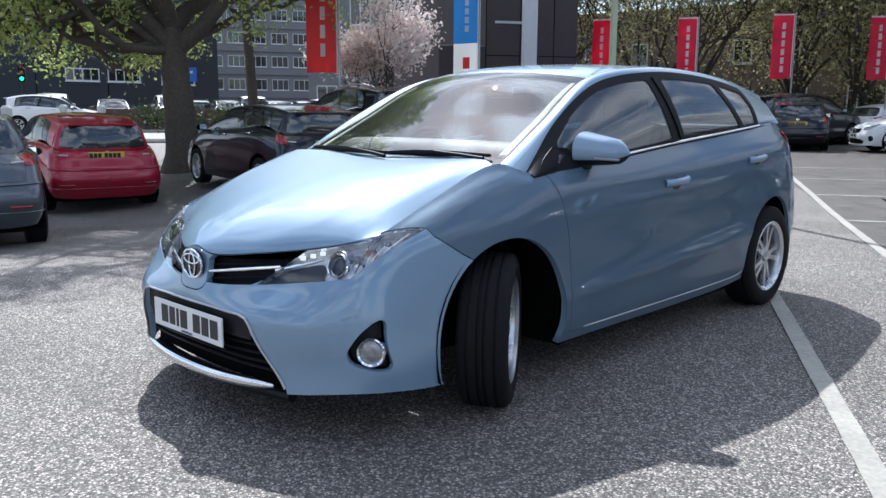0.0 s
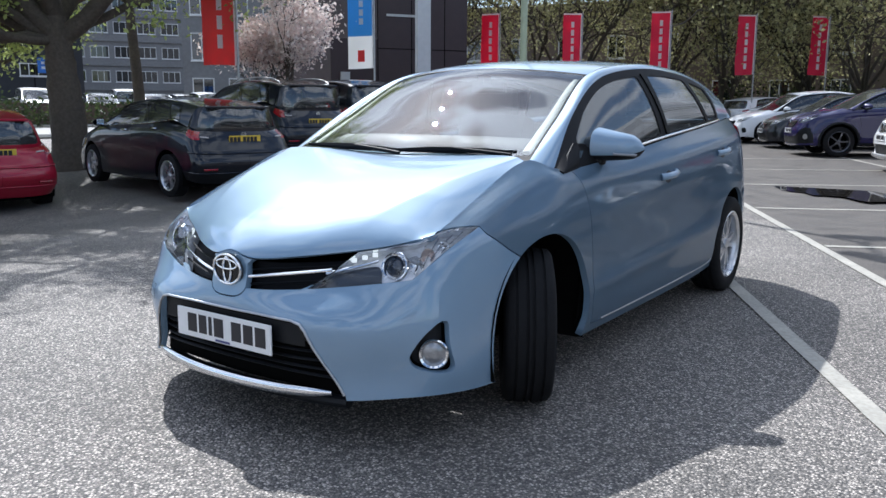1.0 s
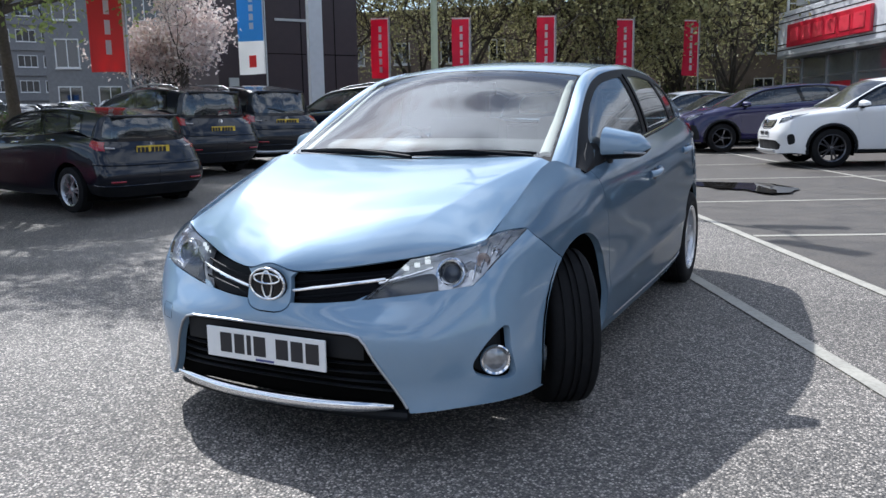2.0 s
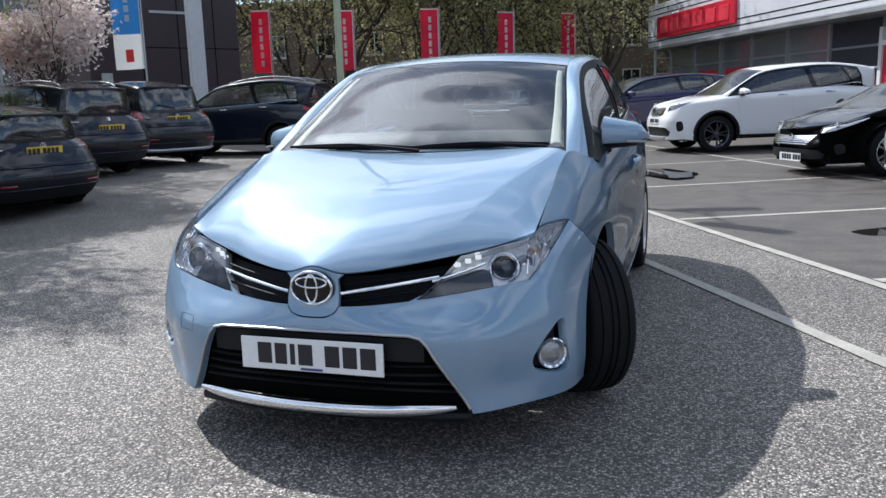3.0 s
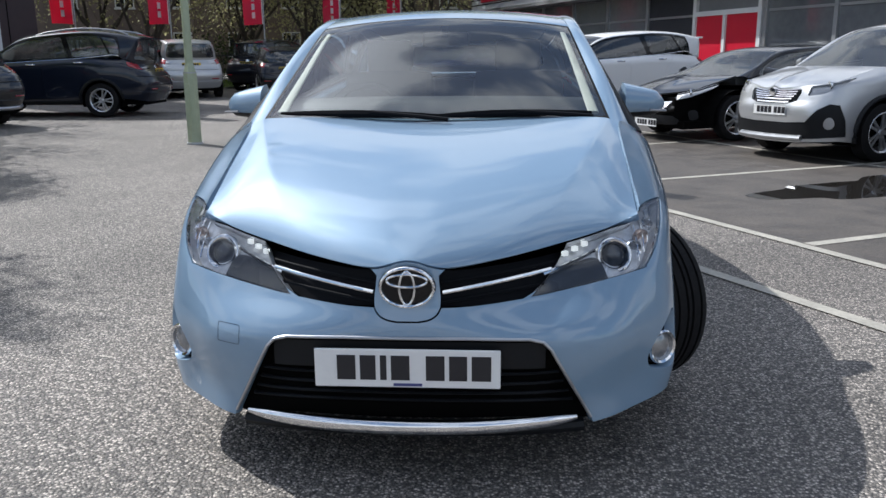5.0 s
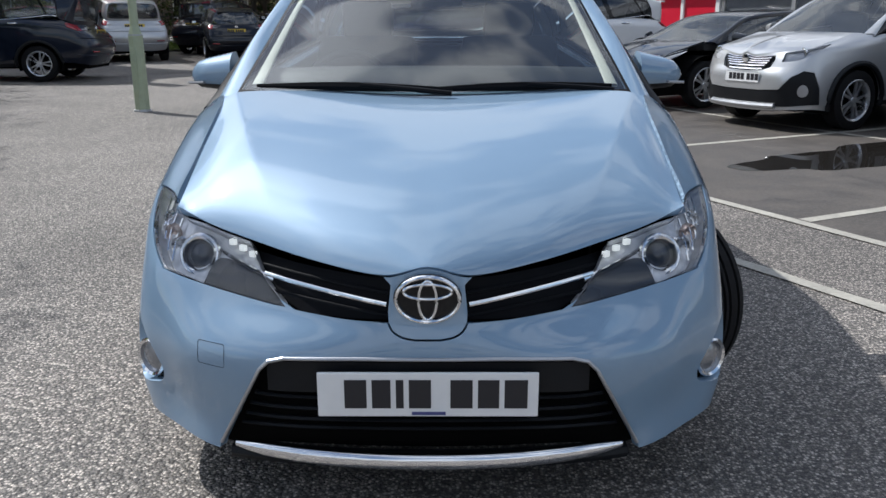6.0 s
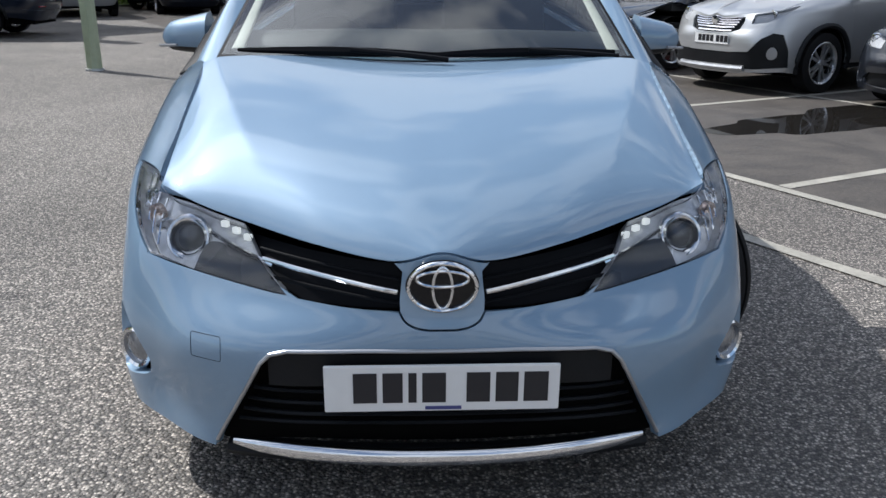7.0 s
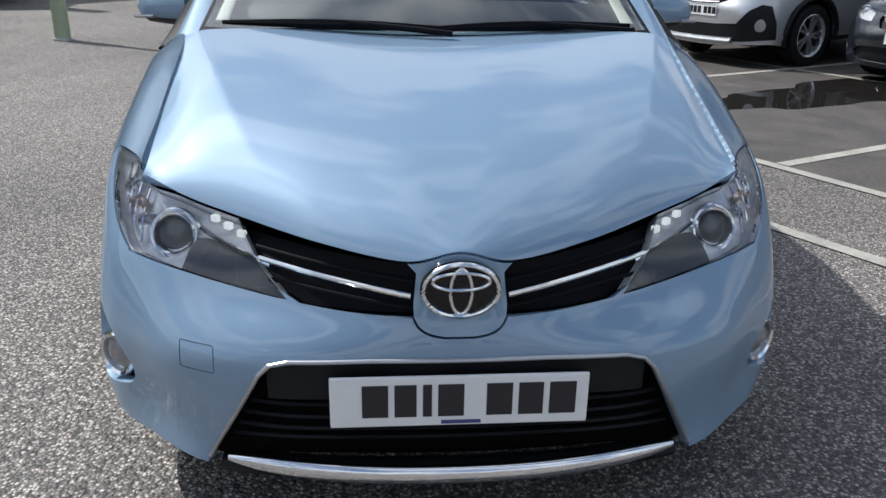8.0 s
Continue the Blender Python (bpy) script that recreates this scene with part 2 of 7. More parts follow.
def spline(points, t, mirror=False):
    """Catmull-Rom through points at parameters t (0 to n - 1); mirror: smooth across x = 0 at both ends."""
    p = np.asarray(points, float)
    t = np.atleast_1d(np.asarray(t, float))
    if mirror:
        flip = np.array([-1.0, 1, 1])
        q = np.vstack([p[1] * flip, p, p[-2] * flip])
    else:
        q = np.vstack([2 * p[0] - p[1], p, 2 * p[-1] - p[-2]])
    i = np.clip(np.floor(t).astype(int), 0, len(p) - 2)
    f = (t - i)[:, None]
    a, b, c, d = q[i], q[i + 1], q[i + 2], q[i + 3]
    return 0.5 * (2 * b + (c - a) * f + (2 * a - 5 * b + 4 * c - d) * f ** 2 + (3 * b - a - 3 * c + d) * f ** 3)


def loft(lines, u, v, mirror=False):
    """A surface through longitudinal lines: u along them, v across."""
    u, v = np.broadcast_arrays(np.asarray(u, float), np.asarray(v, float))
    cur = np.stack([spline(k, u.ravel(), mirror) for k in lines])
    n = len(lines)
    vv = v.ravel()
    q = np.concatenate([2 * cur[:1] - cur[1:2], cur, 2 * cur[-1:] - cur[-2:-1]])
    i = np.clip(np.floor(vv).astype(int), 0, n - 2)
    f = (vv - i)[:, None]
    k = np.arange(len(vv))
    a, b, c, d = q[i, k], q[i + 1, k], q[i + 2, k], q[i + 3, k]
    return 0.5 * (2 * b + (c - a) * f + (2 * a - 5 * b + 4 * c - d) * f ** 2 + (3 * b - a - 3 * c + d) * f ** 3)


def surf_normals(fn, uv, centre, e=0.01):
    """Unit normals of a surface, pointing away from centre."""
    u, v = uv[:, 0], uv[:, 1]
    n = np.cross(fn(u + e, v) - fn(u - e, v), fn(u, v + e) - fn(u, v - e))
    n /= np.linalg.norm(n, axis=1, keepdims=True) + 1e-12
    p = fn(u, v)
    s = np.sign(((p - centre) * n).sum(1))
    return n * np.where(s == 0, 1, s)[:, None]


def soft_normals(fn, uv, centre, eu=.3, ev=.12, u_end=15.0, v_end=5.0):
    """Unit normals of a body side averaged over a small patch, even across the middle of the car."""
    def at(u, v):
        turn = np.where(u < 0, -u, np.where(u > u_end, 2 * u_end - u, u))
        p = fn(turn, np.clip(v, 0, v_end))
        p[:, 0] *= np.where((u < 0) | (u > u_end), -1, 1)
        return p
    u, v = uv[:, 0], uv[:, 1]
    n = np.cross(at(u + eu, v) - at(u - eu, v), at(u, v + ev) - at(u, v - ev))
    n /= np.linalg.norm(n, axis=1, keepdims=True) + 1e-12
    k = np.sign(((fn(u, v) - centre) * n).sum(1))
    return n * np.where(k == 0, 1, k)[:, None]


def regions(u0, u1, du, v0, v1, dv, lines):
    """Triangulates the rectangle of a surface's parameters along the given lines; returns points, triangles and each triangle's region."""
    us, vs = np.linspace(u0, u1, int(round((u1 - u0) / du)) + 1), np.linspace(v0, v1, int(round((v1 - v0) / dv)) + 1)
    pts, edges = [], []

    def chain(line, closed):
        start = len(pts)
        pts.extend(line)
        m = len(line)
        edges.extend((start + i, start + (i + 1) % m) for i in range(m if closed else m - 1))
    rim = [(u, v0) for u in us] + [(u1, v) for v in vs[1:]] + [(u, v1) for u in us[::-1][1:]] + [(u0, v) for v in vs[::-1][1:-1]]
    chain(rim, True)
    for line, closed in lines:
        chain([(min(max(a, u0), u1), min(max(b, v0), v1)) for a, b in line], closed)
    have = np.array(pts) / (du, dv)
    g = np.array([(u, v) for u in us[1:-1] for v in vs[1:-1]])
    keep = [np.min(((have - q) ** 2).sum(1)) > 0.16 for q in g / (du, dv)]
    pts.extend(map(tuple, g[keep]))
    vo, eo, fo, _, oe, _ = delaunay_2d_cdt([Vector(p) for p in pts], edges, [], 0, 1e-5)
    wall = {tuple(sorted(e)) for e, o in zip(eo, oe) if o}
    across = {}
    for i, f in enumerate(fo):
        for a, b in zip(f, f[1:] + f[:1]):
            across.setdefault(tuple(sorted((a, b))), []).append(i)
    reg = [-1] * len(fo)
    r = 0
    for i in range(len(fo)):
        if reg[i] >= 0:
            continue
        stack = [i]
        reg[i] = r
        while stack:
            f = fo[stack.pop()]
            for a, b in zip(f, f[1:] + f[:1]):
                key = tuple(sorted((a, b)))
                if key in wall:
                    continue
                for j in across[key]:
                    if reg[j] < 0:
                        reg[j] = r
                        stack.append(j)
        r += 1
    return np.array([tuple(q) for q in vo]), [tuple(f) for f in fo], np.array(reg)


def region_at(uv, tris, reg, q):
    """The region of the triangle that holds the parameter point q."""
    t = np.array(tris)
    a, d0, d1 = uv[t[:, 0]], uv[t[:, 1]] - uv[t[:, 0]], uv[t[:, 2]] - uv[t[:, 0]]
    det = d0[:, 0] * d1[:, 1] - d0[:, 1] * d1[:, 0]
    det = np.where(np.abs(det) < 1e-12, 1e-12, det)
    w = np.asarray(q) - a
    s, k = (w[:, 0] * d1[:, 1] - w[:, 1] * d1[:, 0]) / det, (d0[:, 0] * w[:, 1] - d0[:, 1] * w[:, 0]) / det
    return reg[int(np.argmin(np.maximum(np.maximum(-s, -k), s + k - 1)))]


def panel(name, fn, uv, tris, material, parent, centre, label="", gap=0.0015, depth=0.012, offset=0.0, side=1, both=False, soft=False):
    """One pressed panel of a surface: the triangles, drawn in by gap at the rim, with a turned-in flange.
    side -1: mirrored; both: the two halves as one piece."""
    used = sorted({i for f in tris for i in f})
    idx = {k: i for i, k in enumerate(used)}
    q = uv[used]
    p, n = fn(q[:, 0], q[:, 1]), (soft_normals if soft else surf_normals)(fn, q, centre)
    p = p + n * offset
    f3 = []
    for f in tris:
        a, b, c = (idx[k] for k in f)
        if np.dot(np.cross(p[b] - p[a], p[c] - p[a]), n[a] + n[b] + n[c]) < 0:
            a, b = b, a
        f3.append((a, b, c))
    count = {}
    for f in f3:
        for a, b in zip(f, f[1:] + f[:1]):
            key = (min(a, b), max(a, b))
            count[key] = None if key in count else (a, b)
    rim = [e for e in count.values() if e]
    if both:
        rim = [(a, b) for a, b in rim if abs(p[a][0]) > 1e-4 or abs(p[b][0]) > 1e-4]
    out = np.zeros_like(p)
    for a, b in rim:
        o = np.cross(p[b] - p[a], n[a] + n[b])
        o /= np.linalg.norm(o) + 1e-12
        out[a] += o
        out[b] += o
    ln = np.linalg.norm(out, axis=1, keepdims=True)
    out = np.where(ln > 1e-9, out / np.maximum(ln, 1e-9), 0)
    p = p - out * gap
    verts, norms = [*p], [*n]
    if depth:
        top, low = {}, {}
        for a, b in rim:
            for k in (a, b):
                if k not in top:
                    top[k] = len(verts)
                    verts.append(p[k])
                    norms.append(out[k] + n[k] * 0.3)
                    low[k] = len(verts)
                    verts.append(p[k] - n[k] * depth)
                    norms.append(out[k])
            f3.append((top[b], top[a], low[a], low[b]))
    verts, norms = np.array(verts), np.array(norms)
    norms /= np.linalg.norm(norms, axis=1, keepdims=True) + 1e-12
    flip = np.array([-1.0, 1, 1])
    if both:
        k = len(verts)
        verts, norms = np.vstack([verts, verts * flip]), np.vstack([norms, norms * flip])
        f3 = f3 + [tuple(i + k for i in f[::-1]) for f in f3]
    elif side < 0:
        verts, norms = verts * flip, norms * flip
        f3 = [f[::-1] for f in f3]
    return link_mesh(name, verts, f3, material, parent, label, norms)


def smooth_line(pts, per=8, closed=False):
    """A rounded line through points of any dimension."""
    p = np.asarray(pts, float)
    n = len(p)
    if closed:
        q = np.vstack([p[-1:], p, p[:2]])
        t = np.linspace(0, n, n * per, endpoint=False)
    else:
        q = np.vstack([2 * p[:1] - p[1:2], p, 2 * p[-1:] - p[-2:-1]])
        t = np.linspace(0, n - 1, (n - 1) * per + 1)
    i = np.minimum(np.floor(t).astype(int), n - 1 if closed else n - 2)
    f = (t - i)[:, None]
    a, b, c, d = q[i], q[i + 1], q[i + 2], q[np.minimum(i + 3, len(q) - 1)]
    return 0.5 * (2 * b + (c - a) * f + (2 * a - 5 * b + 4 * c - d) * f ** 2 + (3 * b - a - 3 * c + d) * f ** 3)


def straight_line(pts, per=8, closed=False):
    p = np.asarray(pts, float)
    m = len(p) if closed else len(p) - 1
    out = []
    for i in range(m):
        a, b = p[i], p[(i + 1) % len(p)]
        out += [a + (b - a) * k / per for k in range(per)]
    if not closed:
        out.append(p[-1])
    return np.array(out)


def round_corners(pts, turns=2):
    """Chaikin's corner cutting of a closed outline."""
    p = np.asarray(pts, float)
    for _ in range(turns):
        nx = np.roll(p, -1, axis=0)
        p = np.stack([p * 0.8 + nx * 0.2, p * 0.2 + nx * 0.8], axis=1).reshape(-1, p.shape[1])
    return p

# ---- ground ----
def asphalt():
    """Worn chipped asphalt: pale and dark stones, broad stains, smoother and darker in the bays."""
    m = bpy.data.materials.new("worn_asphalt")
    m.use_nodes = True
    n, l = m.node_tree.nodes, m.node_tree.links
    p = n["Principled BSDF"]
    co = n.new("ShaderNodeTexCoord")
    vor = n.new("ShaderNodeTexVoronoi")
    vor.inputs["Scale"].default_value = 108
    vor.inputs["Randomness"].default_value = 1.0
    l.new(co.outputs["Object"], vor.inputs["Vector"])
    stone = n.new("ShaderNodeValToRGB")
    stone.color_ramp.elements[0].position, stone.color_ramp.elements[1].position = 0.05, 0.95
    stone.color_ramp.elements[0].color, stone.color_ramp.elements[1].color = (0.090, 0.081, 0.071, 1), (0.62, 0.555, 0.485, 1)
    mid = stone.color_ramp.elements.new(0.6)
    mid.color = (0.262, 0.236, 0.206, 1)
    sep = n.new("ShaderNodeSeparateColor")
    l.new(vor.outputs["Color"], sep.inputs[0])
    l.new(sep.outputs[0], stone.inputs[0])
    tar = n.new("ShaderNodeMix")
    tar.data_type = 'RGBA'
    tar.inputs[7].default_value = (0.035, 0.035, 0.036, 1)
    edge = n.new("ShaderNodeMapRange")
    edge.inputs["From Min"].default_value, edge.inputs["From Max"].default_value = 0.36, 0.58
    edge.inputs["To Max"].default_value = 0.68
    l.new(vor.outputs["Distance"], edge.inputs["Value"])
    l.new(edge.outputs[0], tar.inputs[0])
    l.new(stone.outputs[0], tar.inputs[6])
    big = n.new("ShaderNodeTexNoise")
    big.inputs["Scale"].default_value = 0.55
    big.inputs["Detail"].default_value = 6
    l.new(co.outputs["Object"], big.inputs["Vector"])
    stain = n.new("ShaderNodeMapRange")
    stain.inputs["From Min"].default_value, stain.inputs["From Max"].default_value = 0.3, 0.7
    stain.inputs["To Min"].default_value, stain.inputs["To Max"].default_value = 0.72, 1.22
    l.new(big.outputs[0], stain.inputs["Value"])
    mul = n.new("ShaderNodeMix")
    mul.data_type, mul.blend_type = 'RGBA', 'MULTIPLY'
    mul.inputs[0].default_value = 1.0
    l.new(tar.outputs[2], mul.inputs[6])
    l.new(stain.outputs[0], mul.inputs[7])
    grit = n.new("ShaderNodeTexVoronoi")
    grit.inputs["Scale"].default_value = 260
    l.new(co.outputs["Object"], grit.inputs["Vector"])
    gsep, grng, gmul = n.new("ShaderNodeSeparateColor"), n.new("ShaderNodeMapRange"), n.new("ShaderNodeMix")
    l.new(grit.outputs["Color"], gsep.inputs[0])
    grng.inputs["To Min"].default_value, grng.inputs["To Max"].default_value = 0.68, 1.36
    l.new(gsep.outputs[1], grng.inputs["Value"])
    gmul.data_type, gmul.blend_type = 'RGBA', 'MULTIPLY'
    gmul.inputs[0].default_value = 1.0
    l.new(mul.outputs[2], gmul.inputs[6])
    l.new(grng.outputs[0], gmul.inputs[7])
    l.new(gmul.outputs[2], p.inputs["Base Color"])
    p.inputs["Roughness"].default_value = 0.72
    bp = n.new("ShaderNodeBump")
    bp.inputs["Strength"].default_value, bp.inputs["Distance"].default_value = 0.9, 0.007
    bp.invert = True
    l.new(vor.outputs["Distance"], bp.inputs["Height"])
    l.new(bp.outputs[0], p.inputs["Normal"])
    return m


ASPHALT = asphalt()
SMOOTH_TAR = mat("smooth_dark_asphalt", (0.077, 0.067, 0.057), 0.62, grain=0.55, grain_scale=38, bump=0.5, bump_scale=130)
LINE_PAINT = mat("worn_white_line_paint", (0.37, 0.35, 0.30), 0.65, grain=0.3, grain_scale=45, bump=0.2, bump_scale=150)

def ground_z(x, y):
    """The lot lies level round the blue car, falls a little towards the street and rises gently past ten metres."""
    d = math.hypot(x - 0.5, y + 1.0)
    k = min(1.0, max(0.0, (y - 3.0) / 5.5))
    fall = min(0.36, 0.07 * max(0.0, -x - 3.3)) * (1 - k * k * (3 - 2 * k))
    return (0.0 if d < 9 else min(0.014 * (d - 9) * min(1.0, (d - 9) / 3), 0.7)) - fall


def ground_mesh(name, xs, ys, material, lift=0.0):
    vs = [(x, y, ground_z(x, y) + lift) for x in xs for y in ys]
    n = len(ys)
    return link_mesh(name, vs, [(i * n + j, (i + 1) * n + j, (i + 1) * n + j + 1, i * n + j + 1) for i in range(len(xs) - 1) for j in range(n - 1)], material)


def far_steps(near, far):
    """Coordinates every half metre near the middle, wider far out."""
    a = list(np.arange(-near, near + .01, .5))
    out = [near * 1.12 ** k for k in range(1, 60) if near * 1.12 ** k < far]
    return [-q for q in reversed(out)] + a + out


ground = ground_mesh("ground", far_steps(30, 900), far_steps(30, 900), ASPHALT)
tagged(ground, "worn grey chipped asphalt of a car park", "ground", kind="structure")

A0, A_DIR = Vector((2.265, 3.235, 0)), Vector((-0.437, 0.8995, 0))
A_OUT = Vector((0.8995, 0.437, 0))


def on_lot(along, out, z=0.0):
    return A0 + A_DIR * along + A_OUT * out + Vector((0, 0, z))


def strip(name, a, b, width, z=0.004, material=None, label="", parent=None):
    d = (b - a).normalized()
    s = Vector((-d.y, d.x, 0)) * width / 2
    bm = bmesh.new()
    nseg = max(2, int((b - a).length / 0.15))
    rng = random.Random(int(a.x * 100 + b.y * 37))
    rows = []
    for i in range(nseg + 1):
        c = a.lerp(b, i / nseg)
        c.z = ground_z(c.x, c.y)
        j = [rng.uniform(-0.004, 0.004) for _ in range(2)]
        rows.append([bm.verts.new(c + s * (1 + j[0] / width) + Vector((0, 0, z))), bm.verts.new(c - s * (1 + j[1] / width) + Vector((0, 0, z)))])
    for r0, r1 in zip(rows, rows[1:]):
        bm.faces.new((r0[0], r1[0], r1[1], r0[1]))
    for f in bm.faces:
        if f.normal.z < 0:
            f.normal_flip()
    return part(name, bm, material or LINE_PAINT, parent, label)


# the bays' darker surface past the near line
vs, fs = [], []
alongs, outs = np.arange(-14, 60.1, .5), np.arange(0, 40.1, .5)
for al in alongs:
    for ou in outs:
        c = on_lot(al, ou - (max(0.0, al - 8.5) * .08 if ou == 0 else 0))
        vs.append((c.x, c.y, ground_z(c.x, c.y) + .003))
n_out = len(outs)
fs = [(i * n_out + j, i * n_out + j + 1, (i + 1) * n_out + j + 1, (i + 1) * n_out + j) for i in range(len(alongs) - 1) for j in range(n_out - 1)]
tagged(link_mesh("pavement", vs, [f[::-1] for f in fs], SMOOTH_TAR), "smooth dark asphalt of the parking bays", "pavement", kind="structure")

PITCH = 2.88
for name, a, b in (
        ("line_marking", on_lot(-9, 0), on_lot(16, 0)),
        ("line_marking", Vector((1.43, 2.63, 0)) - Vector((-.4717, .8818, 0)) * 8.0, Vector((1.43, 2.63, 0)) + Vector((-.4717, .8818, 0)) * 2.1),
        ("line_marking", on_lot(-9, 3.9), on_lot(16, 3.9))):
    tagged(strip(name, a, b, 0.09, 0.007), "worn white painted line on the asphalt", "line marking", kind="structure")
for k in range(-3, 6):
    tagged(strip("line_marking", on_lot(k * PITCH, 0.06), on_lot(k * PITCH, 3.84), 0.09, 0.007), "worn white painted bay line", "line marking", "bay lines", "structure")
    tagged(strip("line_marking", on_lot(k * PITCH, 3.96), on_lot(k * PITCH, 8.7), 0.09, 0.007), "worn white painted bay line", "line marking", "bay lines", "structure")


# ---- wheels, shared by all cars ----
def add_wheel(parent, m, radius=.316, width=.205, rim=.215, spokes=10, paired=True, rim_mat=None, detail=1, side=1, name="wheel"):
    """A road wheel at m, its axle along x, its face towards side: hub, tyre with grooves, alloy rim with spokes."""
    rim_mat = rim_mat or ALLOY
    w, s = width / 2, side
    segs = 56 if detail else 28
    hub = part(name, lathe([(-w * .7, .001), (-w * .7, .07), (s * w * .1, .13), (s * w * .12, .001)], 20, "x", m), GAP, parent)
    r = radius
    if detail:
        prof = [(-w * .86, rim), (-w * .97, rim + .02), (-w, r - .055), (-w * .93, r - .018), (-w * .80, r - .004), (-w * .58, r), (-w * .57, r - .008), (-w * .48, r - .008),
                (-w * .47, r), (-w * .18, r + .001), (-w * .17, r - .008), (-w * .07, r - .008), (-w * .06, r + .001), (w * .06, r + .001), (w * .07, r - .008), (w * .17, r - .008),
                (w * .18, r + .001), (w * .47, r), (w * .48, r - .008), (w * .57, r - .008), (w * .58, r), (w * .80, r - .004), (w * .93, r - .018), (w, r - .055), (w * .97, rim + .02), (w * .86, rim)]
    else:
        prof = [(-w * .86, rim), (-w, r - .05), (-w * .8, r - .004), (w * .8, r - .004), (w, r - .05), (w * .86, rim)]
    part("tyre", lathe(prof, segs, "x", m), RUBBER, hub, "black rubber tyre", smooth=True, angle=50)
    bm = lathe([(-w * .8, rim - .012), (s * w * .5, rim - .022), (s * w * .78, rim - .012), (s * w * .90, rim + .006), (s * w * .93, rim + .001), (s * w * .80, rim - .016)], segs, "x", m)
    for k in range(spokes):
        base = 2 * math.pi * k / spokes
        if paired and spokes % 2 == 0:
            base = 2 * math.pi * (k // 2) / (spokes // 2) + (.20 if k % 2 else -.20)
        ring = []
        for rad, half, x in ((.035, .020, .60), (.075, .014, .66), (.13, .0125, .62), (rim - .018, .017, .62)):
            lean = base * 1.0
            c = Vector((s * w * x, math.cos(lean) * rad, math.sin(lean) * rad))
            tang = Vector((0, -math.sin(lean), math.cos(lean)))
            dep = Vector((-s * .022, 0, 0))
            ring.append([bm.verts.new(m @ q) for q in (c - tang * half, c + tang * half, c + tang * half * 1.1 + dep, c - tang * half * 1.1 + dep)])
        for a, b in zip(ring, ring[1:]):
            for i in range(4):
                bm.faces.new((a[i], a[(i + 1) % 4], b[(i + 1) % 4], b[i]))
        bm.faces.new(ring[0])
    part("rim", bm, rim_mat, hub, "silver alloy rim with spokes", smooth=True)
    part("hub_cap", lathe([(s * w * .5, .036), (s * w * .72, .034), (s * w * .76, .022), (s * w * .77, .001)], 20, "x", m), rim_mat, hub, smooth=True)
    if detail:
        part("brake_disc", lathe([(-w * .1, .10), (-w * .1, .14), (s * w * .02, .14), (s * w * .02, .10)], 28, "x", m), SATIN, hub)
    return hub

# ---- the pale blue hatchback ----
def unmirror(lines):
    return [np.array(k, float) for k in lines]


# control lines of the lower body, from the nose round the left side to the tail, bottom to top
SILL_LINE = [(0, .055, .165), (.14, .0572, .166), (.35, .066, .172), (.53, .088, .185), (.668, .198, .19), (.79, .335, .195), (.825, .56, .175), (.842, .93, .175),
             (.845, 1.3, .195), (.842, 2.4, .195), (.835, 3.0, .205), (.83, 3.52, .25), (.78, 3.88, .27), (.68, 4.08, .24), (.43, 4.15, .22), (0, 4.17, .22)]
BUMPER_LINE = [(0, .012, .28), (.14, .0145, .28), (.37, .030, .28), (.55, .103, .275), (.672, .205, .28), (.80, .325, .285), (.84, .56, .285), (.862, .93, .285),
               (.868, 1.3, .295), (.866, 2.4, .295), (.862, 3.0, .31), (.86, 3.52, .34), (.82, 3.90, .36), (.72, 4.12, .34), (.45, 4.2, .33), (0, 4.22, .33)]
WAIST_LINE = [(0, .006, .45), (.14, .0085, .45), (.373, .020, .45), (.56, .09, .445), (.688, .198, .44), (.79, .312, .44), (.838, .56, .445), (.872, .93, .455),
              (.868, 1.3, .455), (.868, 2.4, .465), (.868, 3.0, .475), (.868, 3.52, .5), (.83, 3.9, .5), (.74, 4.16, .5), (.45, 4.25, .5), (0, 4.27, .5)]
FLANK_LINE = [(0, .028, .545), (.14, .038, .545), (.346, .088, .552), (.51, .148, .565), (.665, .228, .585), (.765, .325, .60), (.825, .56, .62), (.870, .93, .66),
              (.872, 1.3, .675), (.873, 2.4, .70), (.868, 3.0, .725), (.866, 3.52, .75), (.82, 3.90, .77), (.72, 4.14, .76), (.45, 4.23, .74), (0, 4.25, .74)]
UPPER_LINE = [(0, .043, .612), (.125, .052, .60), (.32, .112, .608), (.49, .192, .63), (.625, .262, .655), (.735, .345, .69), (.795, .56, .755), (.838, .93, .825), (.860, 1.3, .855),
              (.862, 2.4, .915), (.852, 3.0, .955), (.836, 3.52, .995), (.785, 3.87, 1.02), (.68, 4.08, 1.01), (.42, 4.17, .99), (0, 4.19, .99)]
SHOULDER_LINE = [(0, .050, .672), (.11, .062, .648), (.28, .135, .663), (.456, .243, .687), (.58, .312, .713), (.682, .378, .748), (.690, .62, .845), (.702, 1.0, .984), (.805, 1.25, .945),
                 (.782, 2.4, 1.037), (.766, 2.95, 1.078), (.742, 3.4, 1.112), (.70, 3.85, 1.145), (.60, 4.0, 1.14), (.4, 4.08, 1.13), (0, 4.11, 1.13)]
BODY = unmirror([SILL_LINE, BUMPER_LINE, WAIST_LINE, FLANK_LINE, UPPER_LINE, SHOULDER_LINE])
BODY_MID = np.array([0.0, 2.1, 0.55])


